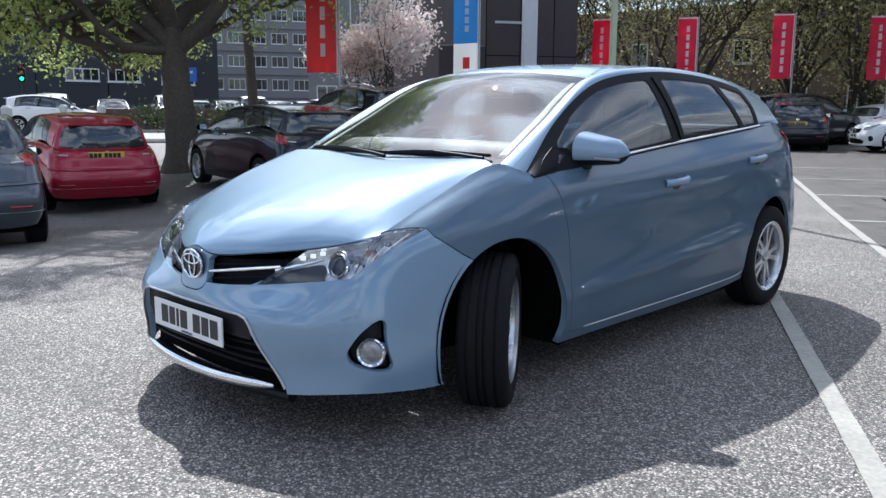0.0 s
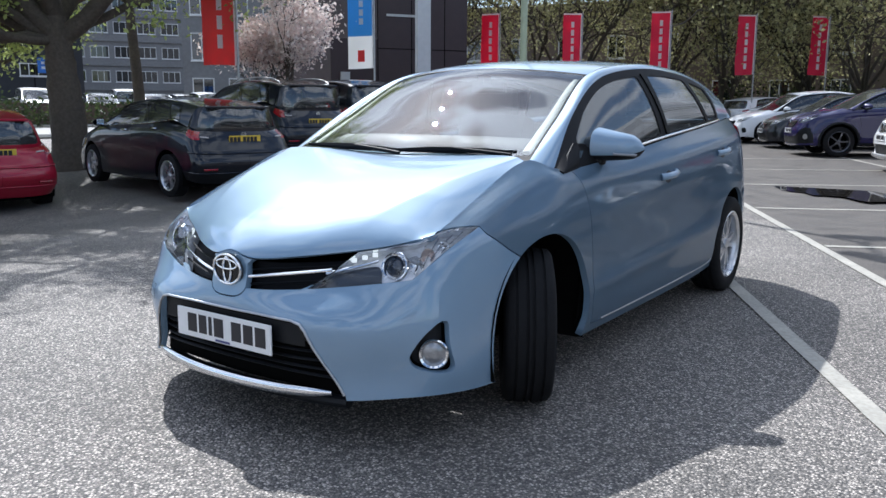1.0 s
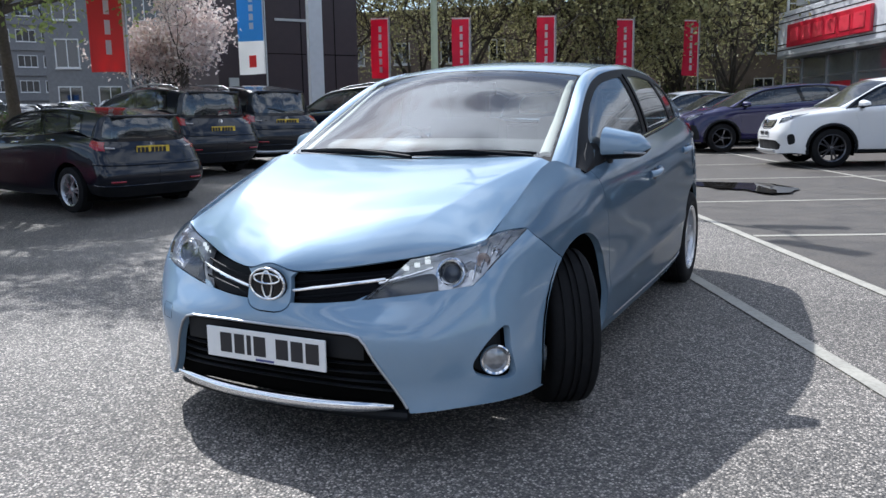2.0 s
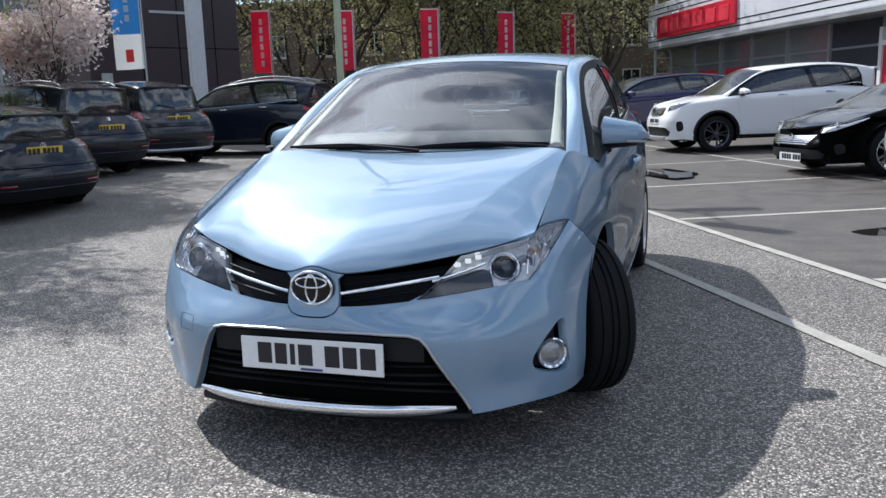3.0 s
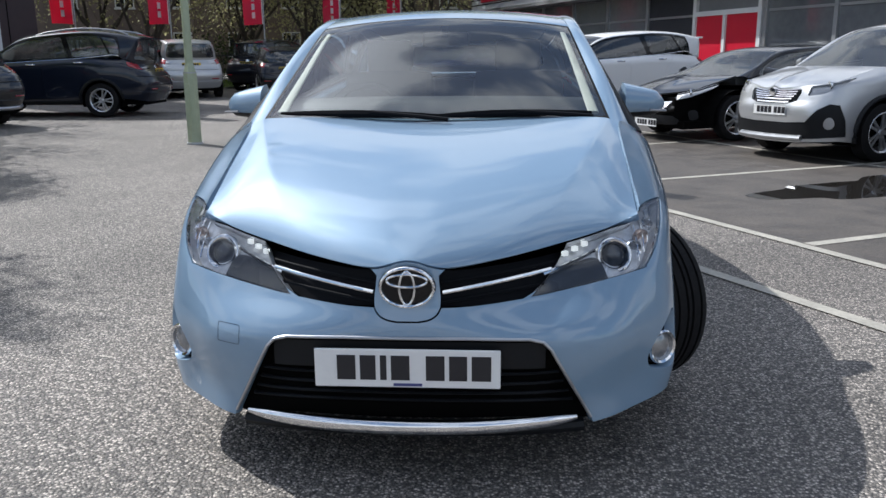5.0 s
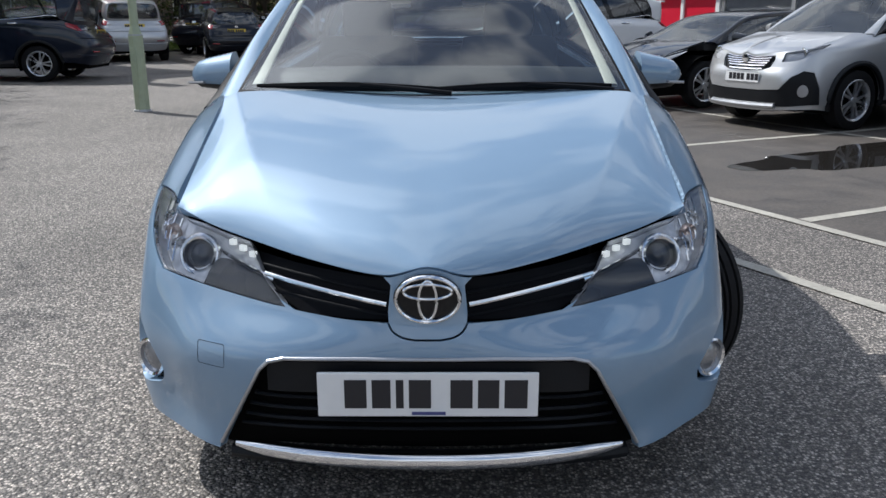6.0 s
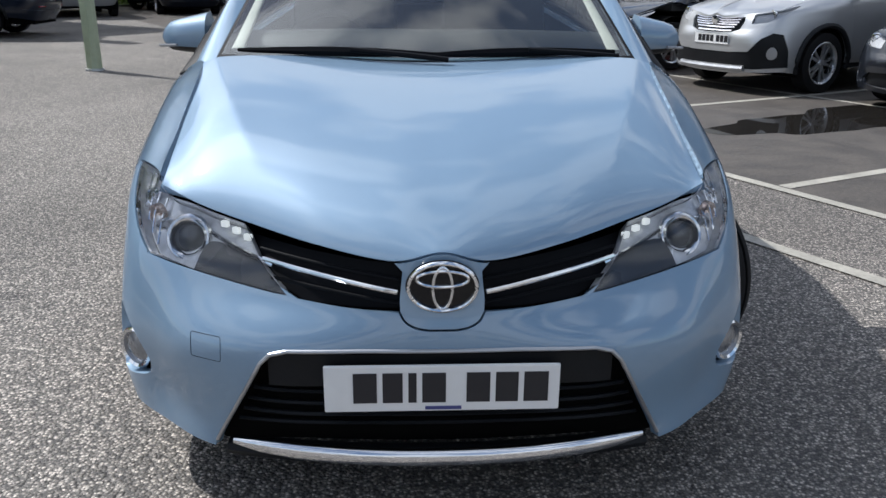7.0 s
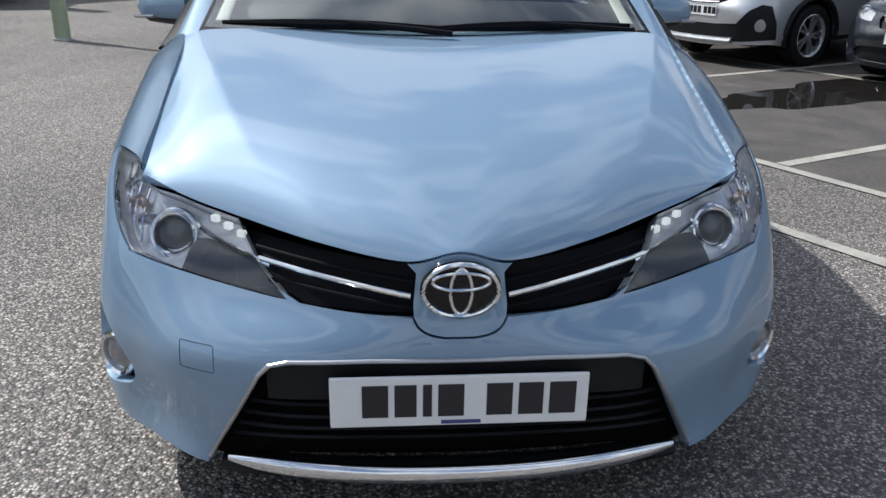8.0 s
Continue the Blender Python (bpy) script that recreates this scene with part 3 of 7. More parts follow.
def body(u, v):
    """The lower body; u: 0 nose centre to 15 tail centre, v: 0 sill to 5 shoulder."""
    p = loft(BODY, u, v, True)
    a, b = np.broadcast_arrays(np.asarray(u, float), np.asarray(v, float))
    a, b = a.ravel(), b.ravel()
    # the wings swell outwards below the bonnet's edge
    swell = np.where((b > 4) & (a > 5.3) & (a < 8.5), np.sin(math.pi * (b - 4)) ** 2 * np.sin(math.pi * (a - 5.3) / 3.2) ** 2, 0) * .016
    p[:, 0] += swell * .75
    p[:, 2] += swell * .66
    # pressed lines along the doors: one low down that rises to the rear wheel, one soft under the handles
    y, z = p[:, 1], p[:, 2]
    fade = np.clip((y - 1.22) / .25, 0, 1) * np.clip((3.45 - y) / .45, 0, 1)
    low = np.exp(-np.sqrt((z - .405 - .05 * (y - 1.3)) ** 2 + 1e-5) / .055)
    mid = np.exp(-((z - .800 - .08 * (y - 2.2)) / .045) ** 2)
    p[:, 0] += np.where(a < 13.2, fade * (.024 * low + .005 * mid), 0)
    return p


_gu, _gv = np.meshgrid(np.linspace(0, 15, 451), np.linspace(0, 5, 101), indexing="ij")
_gp = body(_gu, _gv)
_gu, _gv = _gu.ravel(), _gv.ravel()


def place_on(view, a, b):
    """The body's parameters at (x, z) seen from the front, or at (y, z) seen from the side."""
    ax = 0 if view == "front" else 1
    ok = (_gu < 6.8) & (_gp[:, 1] < 0.75) if view == "front" else (_gu > 4.8) & (_gu < 13.3)
    cost = np.where(ok, (_gp[:, ax] - a) ** 2 + (_gp[:, 2] - b) ** 2, 1e9)
    k = int(np.argmin(cost))
    q = np.array([_gu[k], _gv[k]])
    for _ in range(8):
        p0 = body(q[0], q[1])[0][[ax, 2]]
        e = 0.004
        j = np.stack([(body(q[0] + e, q[1])[0][[ax, 2]] - p0) / e, (body(q[0], q[1] + e)[0][[ax, 2]] - p0) / e], axis=1)
        if abs(np.linalg.det(j)) < 1e-9:
            break
        step = np.clip(np.linalg.solve(j, np.array([a, b]) - p0), -0.25, 0.25)
        q = np.clip(q + step, (0, 0), (15, 5))
    return q


def seen(view, pts):
    return np.array([place_on(view, a, b) for a, b in pts])


def front_line(pts):
    return seen("front", pts)


def blue_hatchback():
    car = thing("hatchback_car", pose(0, 0, 0), "pale ice-blue metallic five-door hatchback parked with front wheels turned", "car")
    # outlines on the body
    lamp_low = straight_line([(.346, .562), (.52, .585), (.689, .611)], 6)
    lamp_out = smooth_line([(.689, .611), (.725, .660), (.757, .722), (.776, .771)], 4)
    lamp_top = [tuple(q) for q in smooth_line([tuple(place_on("front", .776, .771)), (5.25, 4.93), (4.9, 5.0)], 5)] + [(u, 5.0) for u in np.linspace(4.8, 3.0, 15)]
    lamp_in = [tuple(q) for q in straight_line([(3.0, 5.0), tuple(place_on("front", .346, .562))], 8)][1:-1]
    lamp = [tuple(q) for q in front_line(np.vstack([lamp_low, lamp_out[1:-1]]))] + lamp_top + lamp_in
    grille = [(u, 5.0) for u in np.linspace(3.0, 0.97, 16)] + [tuple(q) for q in front_line(smooth_line([(.088, .640), (.092, .60), (.095, .57), (.094, .545)], 4)[1:])]
    grille += [tuple(q) for q in front_line(smooth_line([(.094, .545), (.20, .549), (.346, .562)], 6)[1:-1])] + lamp_in[::-1]
    nose = [(0.0, place_on("front", 0.002, .506)[1])] + [tuple(q) for q in front_line(smooth_line([(.030, .506), (.060, .512), (.082, .525), (.094, .545)], 4))]
    intake_pts = [(0, .463), (.18, .463), (.34, .461), (.378, .452), (.40, .43), (.47, .30), (.522, .205), (.532, .165)]
    intake = [tuple(q) for q in front_line(straight_line(intake_pts, 5))]
    fog_pts = round_corners([(.792, .482), (.800, .38), (.812, .282), (.775, .283), (.712, .303), (.702, .342), (.738, .405)], 2)
    fog = [tuple(q) for q in front_line(fog_pts)]

    def arch(y, r, a0, a1):
        return [tuple(q) for q in seen("side", [(y + r * math.cos(radians(a)), .322 + r * math.sin(radians(a))) for a in np.linspace(a0, a1, 40)])]
    arch_f = arch(.935, .378, -26, 206)
    arch_r = arch(3.53, .372, -18, 198)
    seam_bumper = [tuple(q) for q in seen("side", smooth_line([(.545, .752), (.60, .715), (.67, .670), (.745, .630)], 4))]
    seam_bumper[0] = tuple(place_on("front", .776, .771))
    seam_door = [tuple(q) for q in seen("side", smooth_line([(1.205, .955), (1.245, .88), (1.305, .70), (1.338, .50), (1.35, .32), (1.36, .24)], 6))]
    seam_sill = [tuple(q) for q in seen("side", smooth_line([(1.36, .24), (1.9, .24), (2.6, .242), (3.05, .25), (3.16, .29)], 10))]
    seam_b = [tuple(q) for q in seen("side", smooth_line([(2.335, 1.06), (2.36, .9), (2.40, .6), (2.405, .4), (2.40, .241)], 6))]
    seam_rear = [tuple(q) for q in seen("side", smooth_line([(3.36, 1.145), (3.345, 1.0), (3.27, .85), (3.20, .66)], 5))]
    seam_tail = [tuple(q) for q in seen("side", smooth_line([(3.85, 1.17), (3.86, .95), (3.87, .78), (3.88, .6), (3.885, .4)], 5))]
    seam_tail[0] = (seam_tail[0][0], 5.0)
    for line in (seam_door, seam_b, seam_rear):
        line[0] = (line[0][0], 5.0)
    bezel = [tuple(q) for q in front_line(smooth_line([(.369, .606), (.45, .640), (.53, .660), (.564, .645), (.588, .594)], 4))]
    lines = [(lamp, True), (bezel, False), (grille, True), (nose, False), (intake, False), (fog, True), (arch_f, False), (arch_r, False), (seam_bumper, False),
             (seam_door, False), (seam_sill, False), (seam_b, False), (seam_rear, False), (seam_tail, False)]
    uv, tris, reg = regions(0, 15, .1, 0, 5, .125, lines)

    def pick(view, a, b):
        r = region_at(uv, tris, reg, place_on(view, a, b))
        return [t for t, k in zip(tris, reg) if k == r]

    def put(name, piece, material=BLUE, both=False, left_only=False, label="", **kw):
        made = []
        for s in (1,) if both or left_only else (1, -1):
            made.append(panel(name, body, uv, piece, material, car, BODY_MID, label, side=s, both=both, gap=.0026, soft=True, **kw))
        return made
    put("front_bumper", pick("front", .62, .42), both=True, depth=.03)
    put("badge_plinth", pick("front", .03, .56), both=True, depth=.03)
    put("front_wing", pick("side", .80, .78), depth=.02)
    put("front_door", pick("side", 1.8, .6))
    put("rear_door", pick("side", 2.8, .7))
    put("sill", pick("side", 2.0, .215), depth=.03)
    put("rear_quarter_panel", pick("side", 3.6, .85), depth=.02)
    tail = region_at(uv, tris, reg, (14.0, 2.5))
    put("rear_bumper", [t for t, k in zip(tris, reg) if k == tail], both=True)

    # near-black shell behind the panels; the shade in the gaps is put into its colour
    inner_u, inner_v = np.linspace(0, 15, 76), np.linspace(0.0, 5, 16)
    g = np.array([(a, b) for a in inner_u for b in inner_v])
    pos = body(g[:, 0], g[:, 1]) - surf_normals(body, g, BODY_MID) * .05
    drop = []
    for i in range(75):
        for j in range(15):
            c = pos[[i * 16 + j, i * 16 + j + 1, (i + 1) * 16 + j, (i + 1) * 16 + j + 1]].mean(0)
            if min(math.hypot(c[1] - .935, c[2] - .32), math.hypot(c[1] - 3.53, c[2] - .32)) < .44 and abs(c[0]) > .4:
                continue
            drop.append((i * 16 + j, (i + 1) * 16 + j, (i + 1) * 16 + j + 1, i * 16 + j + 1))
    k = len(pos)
    link_mesh("gap_shade_shell", np.vstack([pos, pos * (-1, 1, 1)]), drop + [tuple(i + k for i in f) for f in drop], GAP, car)
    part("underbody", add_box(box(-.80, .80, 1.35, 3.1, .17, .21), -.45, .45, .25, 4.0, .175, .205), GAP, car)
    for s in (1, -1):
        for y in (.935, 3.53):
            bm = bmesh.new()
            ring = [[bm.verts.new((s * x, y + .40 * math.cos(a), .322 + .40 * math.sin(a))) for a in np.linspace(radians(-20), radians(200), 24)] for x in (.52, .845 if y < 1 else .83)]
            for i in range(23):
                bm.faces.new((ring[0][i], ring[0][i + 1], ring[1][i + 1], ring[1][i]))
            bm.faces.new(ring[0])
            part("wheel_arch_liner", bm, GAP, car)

    for s in (1, -1):
        p3 = body(*np.array(seam_sill)[2:-4].T)
        part("sill_edge", sweep([(s * (a[0] + .003), a[1], a[2] + .004) for a in p3], .0042, sides=6), SATIN, car, "bright edge along the sill")
    # bonnet
    cowl = [(0, 1.07, .992), (.14, 1.068, .993), (.36, 1.058, .997), (.53, 1.042, 1.000), (.63, 1.022, .996), (.702, 1.0, .984)]
    hood_lines = [np.vstack([k[1:2] * (-1, 1, 1), k]) for k in (np.array(BODY[5][:6]), np.array(cowl))]

    def bonnet(a, b):
        a, b = (np.asarray(k, float).ravel() for k in np.broadcast_arrays(a, b))
        f, r = spline(hood_lines[0], a + 1), spline(hood_lines[-1], a + 1)
        k = np.clip(b / 4, 0, 1) ** 1.6
        edge = (np.abs(a) / 5) ** 5
        bow = .85 * (np.sqrt(k + .008) - .0894) / .9146 + .15 * (1 - (1 - k) ** 3)
        p = f + (r - f) * k[:, None]
        # the front edge lifts over the badge; behind it the metal runs even
        base = .650 + .2 * np.abs(f[:, 0]) ** 2.1
        p[:, 2] = base + (f[:, 2] - base) * np.exp(-k / .03) + (r[:, 2] - base) * (bow * (1 - edge) + k * edge)
        # a pressed line from the windscreen's corner in towards the grille
        off = np.abs(a) - (2.5 + 1.95 * k)
        h = np.clip(k / .35, 0, 1)
        p[:, 2] += .008 * np.exp(-(np.sqrt(off ** 2 + .006) - .077) / .55) * h * h * (3 - 2 * h) * (1 - (np.abs(a) / 5) ** 8)
        return p
    huv, htri, _ = regions(0, 5, .08, .05, 4, .07, [])
    panel("bonnet", bonnet, huv, htri, BLUE, car, np.array([0, .6, .3]), both=True, depth=.02, gap=.002)

    # lamps: a bowl behind, a clear lens flush with the body
    smoke_tris = pick("front", .47, .595)
    bright_tris = pick("front", .66, .68)
    lamp_tris = smoke_tris + bright_tris
    for s in (1, -1):
        head = panel("headlamp", body, uv, lamp_tris, LAMP_BOWL, car, BODY_MID, "clear headlamp with chrome projector and lit daytime LEDs", depth=.0, offset=-.040, side=s)
        panel("lens", body, uv, lamp_tris, LENS, head, BODY_MID, "clear plastic lens", gap=.003, depth=.012, offset=-.001, side=s)
        q = place_on("front", .603, .658)
        nrm = Vector(surf_normals(body, q[None], BODY_MID)[0] * (s, 1, 1))
        aim = Matrix.Translation(Vector(body(*q)[0] * (s, 1, 1)) - nrm * .024) @ (nrm * .45 + Vector((0, -1, 0)) * .55).to_track_quat('-Y', 'Z').to_matrix().to_4x4()
        part("projector_ring", lathe([(.03, .056), (.004, .057), (-.002, .053), (.002, .049), (-.004, .046), (-.009, .043), (-.007, .040), (.012, .036)], 36, "y", aim), CHROME, head, smooth=True)
        part("projector_lens", lathe([(.02, .038), (.004, .036), (-.004, .029), (-.010, .016), (-.012, .001)], 28, "y", aim), mat("projector_glass", (.035, .04, .05), .04, coat=1.0) if s > 0 else bpy.data.materials["projector_glass"], head, smooth=True)
        # housing wall round the bowl, bright fins out towards the tip
        q = np.array(lamp)
        nn = surf_normals(body, q, BODY_MID)
        wall = np.vstack([body(q[:, 0], q[:, 1]) - nn * .006, body(q[:, 0], q[:, 1]) - nn * .044]) * (s, 1, 1)
        m = len(q)
        link_mesh("housing_wall", wall, [(i, (i + 1) % m, m + (i + 1) % m, m + i) for i in range(m)], LAMP_BOWL, head)
        for x0, z0, x1, z1 in ((.684, .634, .672, .732), (.703, .656, .700, .752), (.720, .680, .722, .765), (.738, .706, .742, .772)):
            fq = np.array([place_on("front", x0 + (x1 - x0) * k, z0 + (z1 - z0) * k) for k in np.linspace(0, 1, 6)])
            fp = body(fq[:, 0], fq[:, 1]) - surf_normals(body, fq, BODY_MID) * .026
            part("reflector_fin", sweep([(s * a[0], a[1], a[2]) for a in fp], .0032, sides=6), CHROME, head, smooth=True)
        panel("smoked_bezel", body, uv, smoke_tris, LAMP_SMOKE, head, BODY_MID, "dark smoked bezel", depth=.01, offset=-.030, side=s)
        for k, (xa, za) in enumerate(((.668, .668), (.700, .700), (.728, .730))):
            q = place_on("front", xa, za)
            b0 = body(*q)[0] - surf_normals(body, q[None], BODY_MID)[0] * .03
            part("turn_signal_cell", lathe([(.012, .030 - .004 * k), (-.004, .028 - .004 * k), (.006, .016 - .002 * k), (.010, .001)], 20, "y", pose(s * b0[0], b0[1], b0[2], 0, 0, s * 32)), (REFLECTOR, TURN_CELL, REFLECTOR)[k], head, smooth=True)
        # bright strip under the daytime lights
        lo, hi = place_on("front", .385, .620), place_on("front", .540, .669)
        strip_uv = np.linspace(lo, hi, 8)
        sp = body(strip_uv[:, 0], strip_uv[:, 1]) - surf_normals(body, strip_uv, BODY_MID) * .014
        part("bright_strip", sweep([(s * q[0], q[1], q[2]) for q in sp], .005, flat=1.2), CHROME, head)
        for x, z in ((.452, .668), (.482, .678), (.512, .688)):
            q = place_on("front", x, z)
            b0 = body(*q)[0] - surf_normals(body, q[None], BODY_MID)[0] * .018
            bm = bmesh.new()
            add_box(bm, -.0095, .0095, -.006, .006, -.0075, .0075, .0025, pose(s * b0[0], b0[1], b0[2], 0, 0, s * 35))
            part("daytime_led", bm, LED, head)

    # upper grille: dark recess, slats, chrome bar
    g_tris = pick("front", .24, .60)
    for s in (1, -1):
        gr = panel("grille_wing", body, uv, g_tris, GRILLE_BLACK, car, BODY_MID, "black grille with one chrome bar", depth=0, offset=-.045, side=s)
        for z0, z1, rad, material, nm, off in ((.585, .628, .0038, CHROME, "chrome_bar", .004), (.560, .597, .0045, GRILLE_BLACK, "slat", .022), (.611, .652, .0045, GRILLE_BLACK, "slat", .022)):
            q = np.array([place_on("front", x, z0 + (z1 - z0) * k) for k, x in zip(np.linspace(0, 1, 12), np.linspace(.098, .405 + (z0 - .585) * .6, 12))])
            p3 = body(q[:, 0], q[:, 1]) - surf_normals(body, q, BODY_MID) * off
            part(nm, sweep([(s * a[0], a[1], a[2]) for a in p3], rad, flat=1.5 if nm == "chrome_bar" else 1.0), material, gr)

    # lower intake
    in_tris = pick("front", .2, .33)
    intake_ob = panel("lower_intake", body, uv, in_tris, BLACK_PLASTIC, car, BODY_MID, "black lower air intake with slats", both=True, depth=0, offset=-.07)
    edge3 = front_line(straight_line(intake_pts[:-1], 5))
    e3 = body(edge3[:, 0], edge3[:, 1])
    loop = [(-a[0], a[1] - .003, a[2]) for a in e3[::-1]] + [(a[0], a[1] - .003, a[2]) for a in e3[1:]]
    part("intake_trim", sweep(loop, .0048), SATIN, intake_ob, "thin satin silver trim")
    bm = bmesh.new()
    for z, hw in ((.345, .435), (.312, .452), (.280, .468), (.250, .482)):
        q = np.array([place_on("front", abs(x), z) for x in np.linspace(0, hw, 10)])
        p3 = body(q[:, 0], q[:, 1]) - surf_normals(body, q, BODY_MID) * .035
        line3 = [(-a[0], a[1], a[2]) for a in p3[::-1]] + [tuple(a) for a in p3[1:]]
        part("slat", sweep(line3, .009, flat=.55, sides=6), BLACK_PLASTIC, intake_ob)
    q = np.array([place_on("front", x, .41) for x in np.linspace(0, .385, 10)])
    p3 = body(q[:, 0], q[:, 1]) + np.array([0, .018, 0])
    rows2 = [[(a[0], a[1], z) for a in p3] for z in (.370, .447)]
    strip_v = [(-a[0], a[1], a[2]) for a in rows2[0][::-1]] + rows2[0][1:] + [(-a[0], a[1], a[2]) for a in rows2[1][::-1]] + rows2[1][1:]
    w = len(strip_v) // 2
    link_mesh("plate_mount", strip_v, [(i, i + 1, w + i + 1, w + i) for i in range(w - 1)], BLACK_PLASTIC, intake_ob)
    xs = np.linspace(-.48, .48, 33)
    lip = [(x, .004 + .062 * (abs(x) / .48) ** 2.4, .196 + .016 * (abs(x) / .48) ** 2) for x in xs]
    part("chrome_lip", sweep(lip, .0145, flat=1.5, sides=10, taper=lambda t: max(.12, (1 - (2 * t - 1) ** 6)) ** .5), CHROME, car, "bright chrome strip under the intake", smooth=True, angle=60)
    low = [(x, .075 + .06 * (abs(x) / .5) ** 2.4, .163) for x in np.linspace(-.5, .5, 33)]
    part("front_splitter", sweep(low, .030, flat=.8, sides=10), BLACK_PLASTIC, car, smooth=True)

    # fog lamps
    fog_tris = pick("front", .775, .42)
    for s in (1, -1):
        fl = panel("fog_lamp", body, uv, fog_tris, BLACK_PLASTIC, car, BODY_MID, "round fog lamp in a black triangular recess", depth=0, offset=-.045, side=s)
        aim = pose(s * .756, .290, .348, 0, 0, s * 34)
        part("fog_ring", lathe([(.03, .052), (-.004, .054), (-.010, .050), (-.006, .043), (.02, .040)], 32, "y", aim), CHROME, fl, smooth=True)
        part("fog_lens", lathe([(.004, .043), (-.003, .03), (-.0055, .012), (-.006, .001)], 24, "y", aim), FOG_BOWL, fl, smooth=True)

    # towing-eye cover: a shallow square groove
    q = np.array([place_on("front", x, z) for x, z in round_corners(straight_line([(.492, .420), (.566, .420), (.566, .474), (.492, .474)], 4, True), 2)])
    p3 = body(q[:, 0], q[:, 1]) + surf_normals(body, q, BODY_MID) * .0001
    part("towing_eye_cover", sweep([(-a[0], a[1], a[2]) for a in p3], .0005, closed=True, sides=5), GAP, car, "square towing-eye cover outline")

    # number plate: blank bars in place of the characters
    plate = part("number_plate", box(-.26, .26, -.008, .001, .3225, .4345, .004, pose(0, 0, 0, 0, 0, 0)), PLATE_WHITE, car, "white number plate with dark characters")
    x = -.196
    for k, wd in enumerate((.052, .044, .018, .052, 0, .052, .050, .054)):
        if not wd:
            x += .033
            continue
        part("character_bar", box(x, x + wd, -.0095, -.0075, .345, .417), PLATE_INK, plate)
        x += wd + .0125
    part("maker_bar", box(-.038, .042, -.0095, -.0075, .3275, .3355), INK_BLUE, plate)

    # round emblem: plain rings
    badge = part("emblem", lathe([(.02, .050), (.002, .080), (0, .078)], 48, "y", Matrix.Translation((0, .034, .603)) @ Matrix.Diagonal((1.0, 1, .75, 1))), BLACK_GLOSS, car, "oval chrome emblem", smooth=True)
    bm = bmesh.new()
    disc = [bm.verts.new((.078 * math.cos(a), .030, .603 + .057 * math.sin(a))) for a in np.linspace(0, 2 * math.pi, 48, endpoint=False)]
    bm.faces.new(disc)
    part("disc", bm, BLACK_GLOSS, badge)
    for rx, rz, cz, wd in ((.074, .0545, .603, .0050), (.021, .047, .601, .0040), (.056, .018, .622, .0040)):
        part("ring", sweep([(rx * math.cos(a), .027, cz + rz * math.sin(a)) for a in np.linspace(0, 2 * math.pi, 44, endpoint=False)], wd, closed=True), CHROME, badge, smooth=True)
    return car


HATCH = blue_hatchback()


# control lines of the cabin, from the foot of the windscreen to the tail
BELT = np.array([(.808, 1.14, .925), (.799, 1.5, .958), (.792, 1.9, .995), (.782, 2.4, 1.039), (.766, 2.95, 1.080), (.742, 3.4, 1.114), (.70, 3.85, 1.147)])
RAIL_OUT = np.array([(.772, 1.13, .945), (.695, 1.45, 1.170), (.638, 1.85, 1.345), (.648, 2.35, 1.412), (.642, 2.9, 1.408), (.632, 3.35, 1.368), (.60, 3.85, 1.298)])
RAIL_IN = np.array([(.688, 1.04, .962), (.634, 1.42, 1.158), (.574, 1.84, 1.364), (.562, 2.35, 1.438), (.552, 2.9, 1.442), (.540, 3.45, 1.402), (.51, 3.93, 1.338)])
RIDGE = np.array([(0, .955, .945), (0, 1.32, 1.170), (0, 1.735, 1.402), (0, 2.3, 1.470), (0, 2.9, 1.470), (0, 3.5, 1.430), (0, 4.03, 1.358)])


def top_of(rail_in, ridge):
    def top(w, t):
        w, t = np.broadcast_arrays(np.asarray(w, float), np.asarray(t, float))
        a, c, t = spline(rail_in, w.ravel()), spline(ridge, w.ravel()), t.ravel()[:, None]
        k = np.abs(t)
        p = c + (a - c) * k ** 2.1
        p[:, 0] = (a[:, 0:1] * t)[:, 0]
        return p
    return top


def strip_of(rail_out, rail_in, bulge):
    def rail(w, t):
        w, t = np.broadcast_arrays(np.asarray(w, float), np.asarray(t, float))
        a, b, t = spline(rail_out, w.ravel()), spline(rail_in, w.ravel()), t.ravel()
        p = a + (b - a) * t[:, None]
        b4 = bulge * 4 * t * (1 - t)
        p[:, 0] += b4 * .6
        p[:, 2] += b4 * .7
        return p
    return rail


def flank_of(belt, rail_out, bulge):
    def flank(w, t):
        w, t = np.broadcast_arrays(np.asarray(w, float), np.asarray(t, float))
        a, b, t = spline(belt, w.ravel()), spline(rail_out, w.ravel()), t.ravel()
        p = a + (b - a) * t[:, None]
        p[:, 0] += bulge * 4 * t * (1 - t)
        return p
    return flank


def tail_of(rail_in, ridge, rail_out, belt, low):
    """The tailgate, from the roof's rear edge down to the tail's top line."""
    hi = np.array([ridge[-1], (rail_in[-1] + ridge[-1]) / 2 + (0, .035, .01), rail_in[-1], rail_out[-1], (rail_out[-1] + belt[-1]) / 2 + (.012, 0, 0)])
    lo = np.array(low)

    def gate(a, b):
        a, b = np.broadcast_arrays(np.asarray(a, float), np.asarray(b, float))
        p, q, b = spline(hi, a.ravel()), spline(lo, a.ravel()), b.ravel()
        s = p + (q - p) * b[:, None]
        s[:, 1] += .03 * 4 * b * (1 - b) * np.clip(1.2 - a.ravel() / 4, 0, 1)
        return s
    return gate


